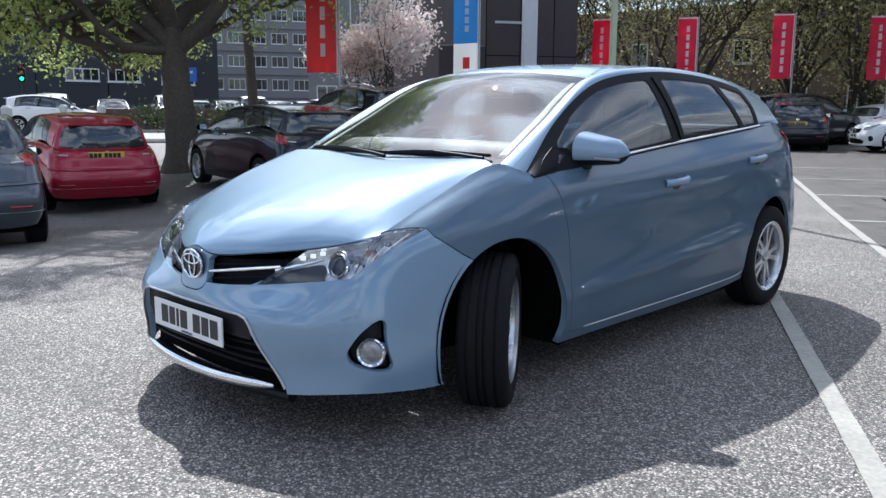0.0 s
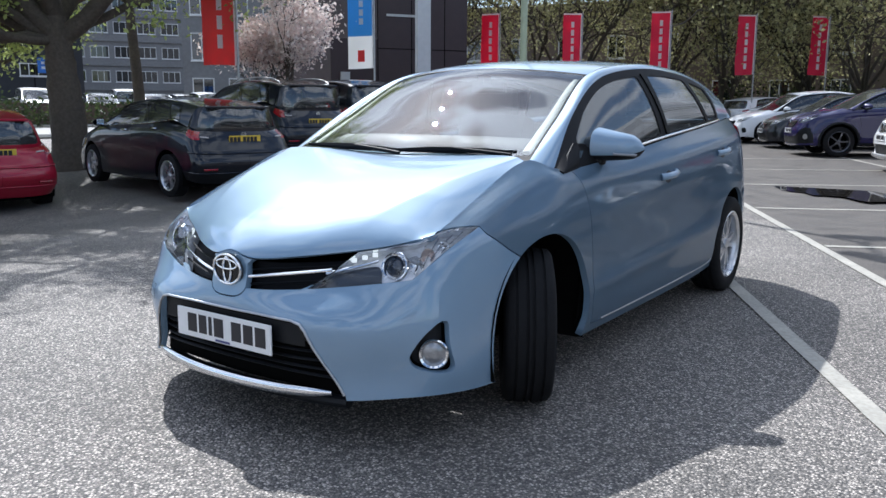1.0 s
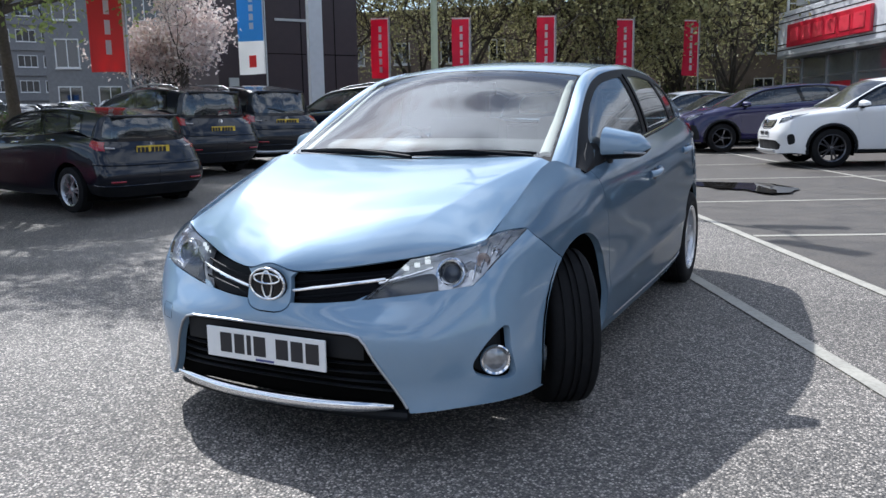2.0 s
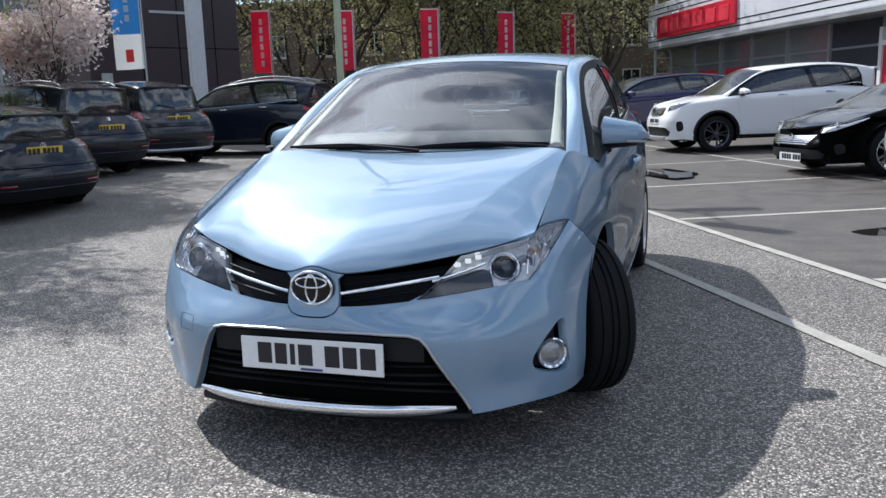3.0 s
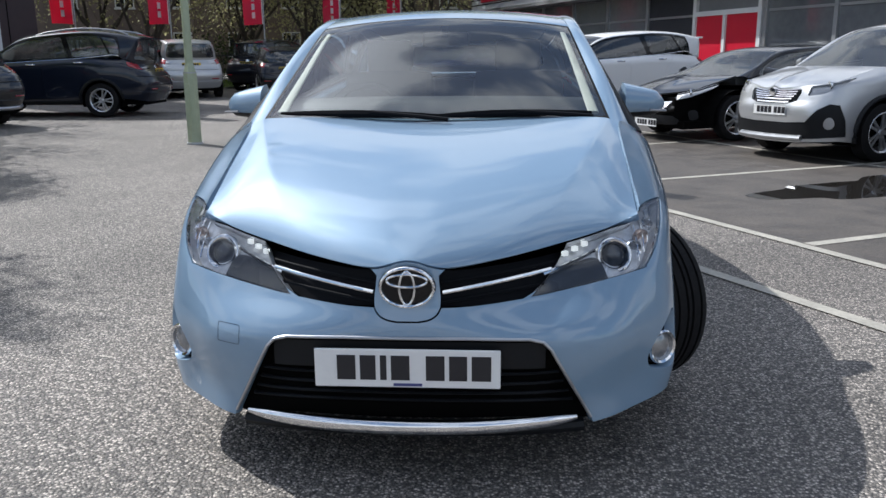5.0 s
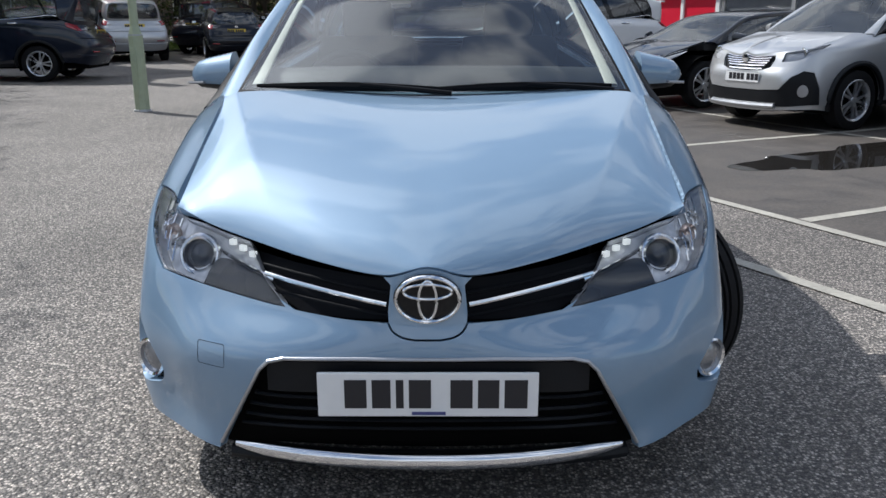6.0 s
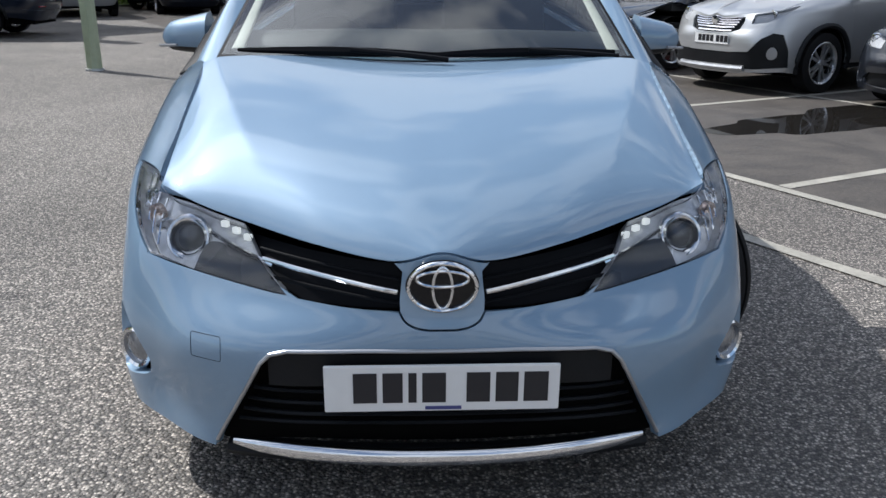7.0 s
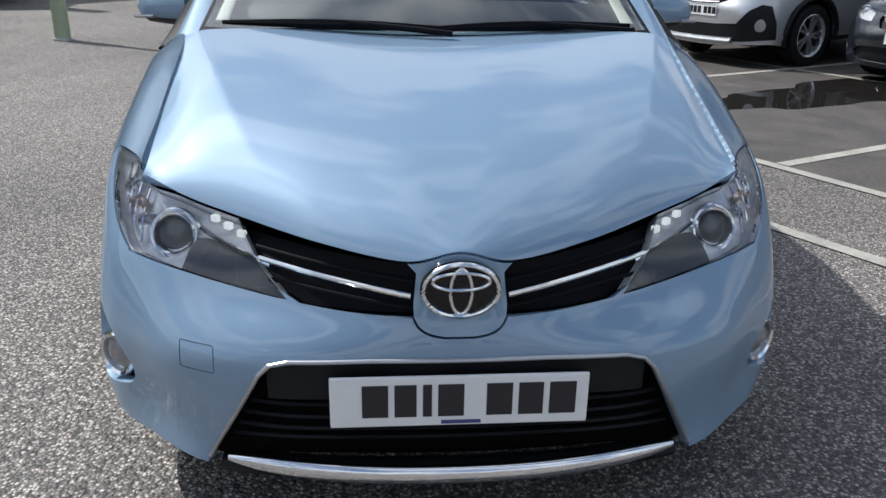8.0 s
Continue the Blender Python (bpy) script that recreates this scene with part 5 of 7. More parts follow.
    # near-black blocks added inside, the interior's shade put into their colour; liners, floor
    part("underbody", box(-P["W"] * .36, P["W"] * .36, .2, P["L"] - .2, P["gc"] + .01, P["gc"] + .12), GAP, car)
    part("cabin_shade_block", box(-P["W"] * .40, P["W"] * .40, P["fo"] + .42, ra - .42, P["gc"] + .02, P["cowl"] - .12), GAP, car)
    part("engine_shade_block", box(-P["W"] * .27, P["W"] * .27, .14, P["fo"] + .4, P["gc"] + .1, P["nose"] - .06), GAP, car)
    part("boot_shade_block", box(-P["W"] * .27, P["W"] * .27, ra - .4, P["L"] - .18, P["gc"] + .1, P["cowl"] - .1), GAP, car)
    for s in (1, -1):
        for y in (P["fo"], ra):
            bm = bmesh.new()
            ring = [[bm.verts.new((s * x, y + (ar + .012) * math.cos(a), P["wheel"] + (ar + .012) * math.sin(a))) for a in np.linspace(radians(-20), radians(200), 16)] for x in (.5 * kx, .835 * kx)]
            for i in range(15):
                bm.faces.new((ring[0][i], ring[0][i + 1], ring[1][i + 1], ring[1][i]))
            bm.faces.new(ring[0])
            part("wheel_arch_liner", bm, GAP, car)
            add_wheel(car, pose(s * (P["W"] / 2 - .105), y, P["wheel"]), P["wheel"], .215, P["rim"], P["spokes"], P["spokes"] % 2 == 0, DARK_ALLOY if P["dark_rim"] else ALLOY, 0, s)
            if P["clad"]:
                q = np.array([side_uv(y + (ar + .02) * math.cos(a), P["wheel"] + (ar + .02) * math.sin(a)) for a in np.linspace(radians(-15), radians(195), 22)])
                p3 = shell(q[:, 0], q[:, 1])
                part("arch_cladding", sweep([(s * (a[0] + .004), a[1], a[2]) for a in p3], .032, sides=6), BLACK_PLASTIC, car, smooth=True)
    # bonnet
    hood_edge = np.array(lines[5][:6])
    hl = [hood_edge]
    c1 = np.array([0, stretch(1.07, y_from, y_to), P["cowl"] + .006])
    e1 = lines[5][7]
    for k, zf in ((.12, .30), (.38, .62), (.68, .86), (1.0, 1.0)):
        row = []
        for a in np.linspace(0, 1, 6):
            f = spline(hood_edge, a * 5)[0]
            back = c1 + (e1 - c1) * a ** 2
            back[0] = e1[0] * a
            q = f + (back - f) * k
            q[2] = f[2] + (back[2] - f[2]) * (zf + (k - zf) * a ** 2)
            row.append(q)
        hl.append(np.array(row))
    huv, htri, _ = regions(0, 5, .33, 0, 4, .33, [])
    panel("bonnet", lambda a, b: loft(hl, a, b), huv, htri, paint, car, np.array([0, .6, .2]), both=True, gap=.003, depth=.02)
    # cabin
    top, rail, flank = top_of(r_in, ridge), strip_of(r_out, r_in, .016), flank_of(belt, r_out, .02)
    glass = P["glass"] or CAR_GLASS
    uv2, tri2, _ = regions(0, 2, .2, 0, 1, .2, [])
    panel("windscreen", top, uv2, tri2, glass, car, up_mid, both=True, gap=0, depth=.005)
    ruv, rtri, _ = regions(2, 6, .25, 0, 1, .2, [])
    panel("roof", top, ruv, rtri, paint, car, up_mid, both=True, depth=.03)
    suv, stri, _ = regions(0, 6, .2, 0, 1, .34, [])
    front = round_corners(straight_line([(.50, .10), (1.7, .09), (2.95, .075), (2.89, .5), (2.84, .90), (1.75, .90), (.82, .78)], 3, True), 1)
    rear = round_corners(straight_line([(3.08, .075), (4.62, .085), (4.48, .50), (4.28, .895), (2.98, .90)], 3, True), 1)
    quarter = round_corners(straight_line([(4.73, .10), (5.32, .12), (5.24, .55), (5.08, .84), (4.40, .885), (4.57, .5)], 3, True), 1)
    cpil = [(5.42, 0), (5.36, .5), (5.2, 1)]
    fuv, ftri, freg = regions(0, 6, .2, 0, 1, .2, [(front, True), (rear, True), (quarter, True), (straight_line(cpil, 3), False)])

    def pick(q):
        r = region_at(fuv, ftri, freg, q)
        return [t for t, k in zip(ftri, freg) if k == r]
    gate = tail_of(r_in, ridge, r_out, belt, [lines[5][15], lines[5][14], lines[5][13], lines[5][12] * (.99, 1, 1) + (0, .08, 0), lines[5][12]])
    hole = [(0, .08)] + [(a, .08) for a in np.linspace(.3, 2.1, 6)] + [(2.35, .3), (2.4, .6), (2.3, .86)] + [(a, .88) for a in np.linspace(2.0, 0, 6)]
    guv, gtri, greg = regions(0, 4, .25, 0, 1, .2, [(hole, False)])
    gl = region_at(guv, gtri, greg, (1, .5))
    panel("rear_screen", gate, guv, [t for t, k in zip(gtri, greg) if k == gl], glass, car, up_mid, "tinted rear window", both=True, gap=0, depth=.004)
    panel("tailgate_frame", gate, guv, [t for t, k in zip(gtri, greg) if k != gl], paint, car, up_mid, both=True, gap=.001)
    for s in (1, -1):
        panel("roof_rail", rail, suv, stri, paint, car, up_mid, side=s, gap=.001, depth=.02)
        panel("window_surround", flank, fuv, pick((3.0, .5)), BLACK_GLOSS, car, up_mid, side=s, gap=0, depth=.01)
        panel("rear_pillar", flank, fuv, pick((5.7, .5)), paint, car, up_mid, side=s, gap=.001)
        for nm, q in (("front_window", (2, .5)), ("rear_window", (3.7, .5)), ("quarter_window", (4.75, .5))):
            panel(nm, flank, fuv, pick(q), glass, car, up_mid, side=s, gap=0, depth=.003, offset=-.004)
        line = [(s * (p[0] + .005), p[1], p[2] + .004) for p in flank(np.linspace(.9, 5.3, 16), np.full(16, .02))]
        part("belt_strip", sweep(line, .008, sides=6), CHROME, car)
        cc = flank(.55, .1)[0]
        wing_mirror(car, s, cc[0] + .16, cc[1] + .06, cc[2] + .06, paint, .92)
        for u0 in (8.8, 10.25):
            c = shell(u0, 4.15)[0]
            part("door_handle", sweep([(s * (c[0] + .004 + .026 * math.sin(k * math.pi) ** .5), c[1] - .09 + .18 * k, c[2]) for k in np.linspace(0, 1, 8)], .013, sides=6), paint if P["spokes"] % 2 else CHROME, car)
        if P["rails"]:
            rr = top(np.linspace(2.3, 5.4, 14), np.full(14, .97))
            part("roof_bar", sweep([(s * q[0], q[1], q[2] + .05 - .045 * abs(2 * k / 13 - 1) ** 6) for k, q in enumerate(rr)], .016, sides=8), SATIN, car, "silver roof bar", smooth=True)
    # rear details
    c = gate(0, .02)[0]
    part("roof_spoiler", box(-.50 * kx, .50 * kx, c[1] - .16, c[1] + .03, c[2] - .030, c[2] + .004, .012), paint, car)
    w0, w1 = gate(.05, .84)[0], gate(.95, .70)[0]
    part("rear_wiper", sweep([w0 + (0, .02, 0), w1 + (0, .02, 0)], .010, sides=6), BLACK_PLASTIC, car)
    b = shell(15, 4.45)[0]
    part("rear_emblem", lathe([(0, .05), (.012, .047), (.013, .001)], 18, "y", pose(0, b[1], b[2])), CHROME, car, smooth=True)
    for where, colour in (("rear", PLATE_YELLOW), ("front", PLATE_WHITE)):
        q = shell(15, P.get("plate_v", 3.55))[0] if where == "rear" else shell(0, P.get("front_plate_v", 2.05))[0]
        o = 1 if where == "rear" else -1
        pl = part("number_plate", box(-.26, .26, q[1] + o * .004 - .004, q[1] + o * .012, q[2] - .056, q[2] + .056, .003), colour, car, "yellow rear number plate" if where == "rear" else "white front number plate")
        x = -.20
        for wd in (.05, .05, .05, .05, 0, .05, .05, .05):
            if wd:
                part("character_bar", box(x, x + wd, q[1] + o * .0135 - .001, q[1] + o * .0135 + .001, q[2] - .037, q[2] + .037), PLATE_INK, pl)
            x += .062 if wd else .03
    # ledge across the rear bumper, reflectors and lower edge
    for v_at, rad, material in ((2.72, .014, paint), (1.28, .010, paint)):
        q = np.array([(a, v_at) for a in np.linspace(15, 12.5, 9)])
        p3 = shell(q[:, 0], q[:, 1]) + surf_normals(shell, q, mid) * .004
        part("bumper_ledge", sweep([(-a[0], a[1], a[2]) for a in p3[::-1]] + [tuple(a) for a in p3[1:]], rad, sides=6), material, car, smooth=True)
    for s in (1, -1):
        q = np.array([(a, 1.6) for a in np.linspace(13.4, 14.0, 4)])
        p3 = shell(q[:, 0], q[:, 1]) + surf_normals(shell, q, mid) * .004
        part("rear_reflector", sweep([(s * a[0], a[1], a[2]) for a in p3], .014, sides=6), RED_LENS, car)
    if P["skid"]:
        for u_c, nm in ((0, "front_skid_plate"), (15, "rear_skid_plate")):
            q = np.array([(abs(u_c - a), .45) for a in np.linspace(0, 2.6, 7)])
            p3 = shell(q[:, 0], q[:, 1]) + surf_normals(shell, q, mid) * .012
            part(nm, sweep([(-a[0], a[1], a[2]) for a in p3[::-1]] + [tuple(a) for a in p3[1:]], .035, sides=8), SATIN, car, smooth=True)
    # seats, dark inside
    for x in (-.36 * kx, .36 * kx):
        yy = P["ws_y"] + .35
        seat = part("seat", box(x - .24, x + .24, yy, yy + .14, P["cowl"] - .4, P["cowl"] + .22, .05), SEAT_CLOTH, car, smooth=True)
        part("headrest", box(x - .13, x + .13, yy + .04, yy + .13, P["cowl"] + .22, P["cowl"] + .38, .04), SEAT_CLOTH, seat, smooth=True)
        part("rear_seat", box(x - .26, x + .26, yy + .85, yy + 1.0, P["cowl"] - .4, P["cowl"] + .16, .05), SEAT_CLOTH, car, smooth=True)
    part("dashboard", box(-.62 * kx, .62 * kx, P["cowl_y"] + .12, P["cowl_y"] + .5, P["cowl"] - .15, P["cowl"] - .03, .05), TRIM_GREY, car, smooth=True)
    return car


CAR_GLASS = pane("dark_car_glass", (0.24, 0.27, 0.28), ior=2.1, dust_veil=0.035)
CLEAR_GLASS = pane("car_glass", (0.55, 0.6, 0.6), ior=2.0, dust_veil=0.05)
LAMP_INNER = mat("lamp_bowl", (0.50, 0.51, 0.53), 0.3, 0.25, bump=0.3, bump_scale=40)
LAMP_CLEAR = mat("white_lamp_segment", (0.6, 0.55, 0.53), 0.2, coat=0.8)
DARK_ALLOY = mat("dark_alloy", (0.10, 0.10, 0.11), 0.3, 0.8, coat=0.5)
P_RED = car_paint("red_paint", (0.36, 0.008, 0.030), 0.15, 0.35)
P_BLACK = car_paint("black_paint", (0.003, 0.005, 0.011), 0.0, 0.4, coat=0.95)
P_DKGREY = car_paint("dark_grey_paint", (0.009, 0.011, 0.016), 0.1, 0.4, coat=0.95)
P_NAVY = car_paint("dark_navy_paint", (0.006, 0.010, 0.022), 0.1, 0.4, coat=0.95)
P_GREY = car_paint("mid_grey_paint", (0.10, 0.115, 0.13), 0.6, 0.38)
P_SILVER = car_paint("silver_paint", (0.50, 0.51, 0.52), 0.7, 0.38)
P_WHITE = car_paint("white_paint", (0.78, 0.78, 0.78), 0.0, 0.4, 0.02)
P_PURPLE = car_paint("deep_violet_blue_paint", (0.010, 0.008, 0.062), 0.15, 0.4, coat=0.95)

SUV = dict(L=4.5, W=1.83, H=1.70, gc=.23, nose=.88, cowl=1.10, belt=1.30, fo=.90, wb=2.68, cowl_y=1.0, ws_y=1.80, roof_y=4.22, upright=.08, wheel=.345, rim=.235, clad=True)


def park(x, y, heading):
    """A pose on the lot: (x, y) is the middle of the car's nose, heading the way it points, in degrees from +x."""
    h = radians(heading)
    d = (math.cos(h), math.sin(h))
    z0, z1 = ground_z(x - d[0] * .9, y - d[1] * .9), ground_z(x - d[0] * 3.5, y - d[1] * 3.5)
    tilt = math.degrees(math.atan2(z1 - z0, 2.6))
    return Matrix.Translation((x, y, z0 - .9 * (z1 - z0) / 2.6)) @ pose(0, 0, 0, 0, 0, heading + 90) @ pose(0, 0, 0, tilt, 0, 0)


def park_tail(x, y, heading, length):
    """As park(), with (x, y) the middle of the tail."""
    h = radians(heading)
    return park(x + math.cos(h) * length, y + math.sin(h) * length, heading)

# the row whose tails face the blue car
parked_car("hatchback_car", park_tail(-9.26, 3.78, 172, 4.0), "bright red small hatchback parked tail outwards", paint=P_RED, low_black=False, L=4.0, W=1.74, H=1.48, fo=.82, wb=2.49, roof_y=3.75, belt=1.12, plate_v=4.1)
GREY_HATCH = parked_car("hatchback_car", park_tail(-5.85, .72, 165, 4.3), "mid-grey hatchback with red tail lamp, parked tail outwards", paint=P_GREY, L=4.3, H=1.44, roof_y=4.0)
parked_car("hatchback_car", park_tail(-6.75, 6.10, 171, 4.24), "black premium hatchback with alloy wheels, parked tail outwards", paint=P_BLACK, L=4.24, W=1.78, H=1.43, wb=2.60, fo=.87, roof_y=4.0, plate_v=3.9)
parked_car("estate_car", park_tail(-8.55, 9.55, 168, 4.5), "black tall estate car with silver roof bars", paint=P_BLACK, **dict(SUV, H=1.66, gc=.2, nose=.82, clad=False, rails=True, plate_v=3.3))
parked_car("suv_car", park_tail(-8.6, 11.6, 158, 4.6), "dark grey off-road car with satin lower trim", paint=P_DKGREY, **dict(SUV, L=4.6, wb=2.7, skid=True, plate_v=3.9))
parked_car("suv_car", park_tail(-6.95, 15.3, 186, 4.6), "dark navy off-road car with silver roof bars seen from its side", paint=P_NAVY, glass=CLEAR_GLASS, **dict(SUV, L=4.6, H=1.74, wb=2.64, roof_y=4.42, rails=True, spokes=10))
parked_car("suv_car", park_tail(-8.4, 20.8, 118, 4.4), "silver compact off-road car parked behind the lamp post", paint=P_SILVER, **dict(SUV, L=4.4, H=1.66, plate_v=3.8))
parked_car("hatchback_car", park_tail(-6.1, 22.6, 112, 4.3), "black hatchback parked before the trees", paint=P_BLACK, L=4.3)
parked_car("hatchback_car", park_tail(-9.3, 20.6, 165, 4.2), "red hatchback parked behind the navy off-road car", paint=P_RED, L=4.2, H=1.5)
# the bays beside the showroom, noses outwards
SILVER_SUV = parked_car("suv_car", park(*on_lot(3.80, 3.3).xy, 206), "silver crossover with black lower cladding in a bay", paint=P_SILVER, glass=CLEAR_GLASS, chrome_grille=True, skid=True, **dict(SUV, L=4.28, W=1.78, H=1.65, fo=.9, wb=2.56, roof_y=4.0, nose=.90))
parked_car("coupe_car", park(*on_lot(6.3, 3.3).xy, 206), "black low coupe with alloy wheels in a bay", paint=P_BLACK, glass=CLEAR_GLASS, L=4.29, W=1.84, H=1.36, wb=2.61, fo=.95, nose=.70, cowl=.93, belt=1.06, rim=.235, wheel=.33, chrome_grille=True,
           grille=[(0, 3.0), (1.4, 3.0), (2.6, 2.85), (3.0, 2.3), (2.6, 1.95), (1.4, 1.75), (0, 1.7)], front_plate_v=.8,
           lamp=[(3.0, 3.3), (4.4, 3.5), (5.5, 3.9), (6.3, 4.7), (5.4, 4.86), (4.3, 4.82), (3.2, 4.5)])
parked_car("suv_car", park(*on_lot(11.3, 3.35).xy, 202), "white off-road car with black cladding and dark rims", paint=P_WHITE, chrome_grille=True, skid=True, front_clad=False, **dict(SUV, L=4.64, W=1.83, H=1.68, upright=.03, wb=2.70, fo=.95, roof_y=4.4, nose=.93, wheel=.355, rim=.25, dark_rim=True))
parked_car("crossover_car", park(*on_lot(16.0, 2.9).xy, 206), "deep violet-blue crossover in a bay", paint=P_PURPLE, **dict(SUV, L=4.38, H=1.60, wb=2.65, nose=.86, dark_rim=True, spokes=5))
DARK_HATCH = parked_car("hatchback_car", park(*on_lot(19.0, 2.9).xy, 206), "dark grey hatchback in a bay", paint=P_DKGREY, L=4.2)
WHITE_HATCH = parked_car("hatchback_car", park(*on_lot(21.6, 2.5).xy, 214), "white small crossover parked nose outwards", paint=P_WHITE, L=4.1, H=1.56)
parked_car("saloon_car", park_tail(-6.6, 29.0, 60, 4.5), "white coupe parked tail outwards before the flags", paint=P_WHITE, L=4.5, H=1.40, belt=1.08)
parked_car("suv_car", park_tail(-8.1, 24.8, 75, 4.5), "black off-road car parked tail outwards before the trees", paint=P_BLACK, **dict(SUV, clad=False))
parked_car("saloon_car", park(*on_lot(1.45, 3.65).xy, 206), "dark grey saloon with chrome bumper strip in a bay", paint=P_DKGREY, chrome_grille=True, L=4.7, W=1.82, H=1.45, wb=2.84, roof_y=4.2)

# ---- trees ----
BARK = mat("grey_brown_bark", (0.085, 0.070, 0.055), 0.9, grain=0.45, grain_scale=18, bump=0.9, bump_scale=24)


def leaf_mat(name, a, b):
    """Thin leaves: each its own tint, lit through from behind."""
    m = bpy.data.materials.new(name)
    m.use_nodes = True
    n, l = m.node_tree.nodes, m.node_tree.links
    n.clear()
    geo, ramp = n.new("ShaderNodeNewGeometry"), n.new("ShaderNodeMix")
    ramp.data_type = 'RGBA'
    ramp.inputs[6].default_value, ramp.inputs[7].default_value = (*a, 1), (*b, 1)
    l.new(geo.outputs["Random Per Island"], ramp.inputs[0])
    df, tl, mx, out = n.new("ShaderNodeBsdfPrincipled"), n.new("ShaderNodeBsdfTranslucent"), n.new("ShaderNodeMixShader"), n.new("ShaderNodeOutputMaterial")
    df.inputs["Roughness"].default_value = 0.55
    l.new(ramp.outputs[2], df.inputs["Base Color"])
    l.new(ramp.outputs[2], tl.inputs["Color"])
    mx.inputs[0].default_value = 0.5
    l.new(df.outputs[0], mx.inputs[1])
    l.new(tl.outputs[0], mx.inputs[2])
    l.new(mx.outputs[0], out.inputs[0])
    return m


LEAF_GREEN = leaf_mat("spring_leaves", (0.26, 0.33, 0.08), (0.56, 0.62, 0.22))
LEAF_OLIVE = leaf_mat("young_olive_leaves", (0.27, 0.26, 0.12), (0.56, 0.53, 0.27))
LEAF_DARK = leaf_mat("hedge_leaves", (0.02, 0.035, 0.012), (0.06, 0.08, 0.025))
BLOSSOM = leaf_mat("pale_pink_blossom", (0.74, 0.58, 0.53), (0.92, 0.86, 0.82))
GRASS_LEAF = leaf_mat("grass_blades", (0.08, 0.13, 0.02), (0.16, 0.22, 0.04))


def leaf_cloud(name, centres, spread, size, count, material, parent, rng, flat=1.0):
    """Small folded leaves scattered round twig ends."""
    c = np.asarray(centres)
    k = rng.integers(0, len(c), count)
    p = c[k] + rng.normal(0, 1, (count, 3)) * spread * (1, 1, flat)
    d = rng.normal(0, 1, (count, 3))
    d /= np.linalg.norm(d, axis=1, keepdims=True)
    e = np.cross(d, rng.normal(0, 1, (count, 3)))
    e /= np.linalg.norm(e, axis=1, keepdims=True) + 1e-9
    s = size * rng.uniform(.6, 1.3, (count, 1))
    v = np.stack([p - d * s, p + e * s * .55, p + d * s, p - e * s * .55 + np.cross(d, e) * s * .25], axis=1).reshape(-1, 3)
    f = np.arange(count * 4).reshape(-1, 4)
    ob = link_mesh(name, v, f, material, parent, smooth=False)
    return tagged(ob, kind="stuff")


def grow(rng, start, way, length, radius, level, bm, tips, bend=.25, forks=(3, 4)):
    """One limb and its forks, as tapered tubes."""
    pts, d, p = [Vector(start)], Vector(way).normalized(), Vector(start)
    steps = 5
    for _ in range(steps):
        d = (d + Vector(rng.normal(0, bend, 3)) + Vector((0, 0, .06))).normalized()
        if p.z < 2.3:
            d.z = abs(d.z) + .25
            d.normalize()
        p = p + d * length / steps
        pts.append(p.copy())
    sweep(pts, radius, bm, sides=7 if level > 1 else 5, taper=lambda t: 1 - .55 * t)
    if level <= 0:
        tips.extend(tuple(q) for q in pts[2:])
        return
    for i in range(int(rng.integers(*forks)) + 1):
        t = .45 + .55 * (i + 1) / (forks[1] + 1)
        at = pts[min(steps, int(t * steps) + 1)]
        turn = Vector(rng.normal(0, 1, 3))
        side = (d * .75 + turn.normalized() * .85 + Vector((0, 0, .15))).normalized()
        grow(rng, at, side, length * rng.uniform(.55, .78), radius * .5, level - 1, bm, tips, bend, forks)
    tips.append(tuple(pts[-1]))


def tree(x, y, label, height=9.0, trunk=.28, leaves=4000, leaf=.11, material=None, seed=1, fork_at=.35, level=2, spread=.45, lean=(0, 0, 1), name="tree", stems=1, limbs=5, droop=.55, low=(), patchy=0.0):
    rng = np.random.default_rng(seed)
    t = thing(name, pose(x, y, ground_z(x, y) - .05), label, "tree")
    tips, low_tips = [], []
    for k in range(stems):
        bm = bmesh.new()
        off = Vector((rng.normal(0, .25), rng.normal(0, .25), 0)) * (stems > 1)
        h0 = height * fork_at
        top = off + Vector((lean[0] * h0 + rng.normal(0, .1), lean[1] * h0 + rng.normal(0, .1), h0))
        pts = [off + (top - off) * q + Vector((math.sin(q * 3 + k) * .08, math.cos(q * 4) * .05, 0)) for q in np.linspace(0, 1, 8)]
        sweep(pts, trunk, bm, sides=12, taper=lambda q: (1.35 - 1.1 * q * 3 if q < .1 else 1.03 - .35 * q))
        part("trunk", bm, BARK, t, smooth=True, angle=80)
        bm = bmesh.new()
        for i in range(limbs):
            a = 2 * math.pi * i / limbs + rng.uniform(-.4, .4)
            grow(rng, pts[-1 - (i % 2)], (math.cos(a) * droop, math.sin(a) * droop, 1), height * (1 - fork_at) * rng.uniform(.5, .72), trunk * .55, level, bm, tips)
        for way in low:
            grow(rng, pts[6], way, 2.5, trunk * .3, 2, bm, low_tips)
        part("branchwork", bm, BARK, t, smooth=True, angle=80)
    if patchy:
        # whole twigs stay bare, so that light falls through in patches
        bare = rng.random(len(tips) // 6 + 1) < patchy
        tips = [q for i, q in enumerate(tips) if not bare[i // 6]]
    leaf_cloud("crown", tips, spread, leaf, leaves, material or LEAF_GREEN, t, rng)
    if low_tips:
        leaf_cloud("low_foliage", low_tips, spread * .8, leaf, 15000, material or LEAF_GREEN, t, rng)
    return t


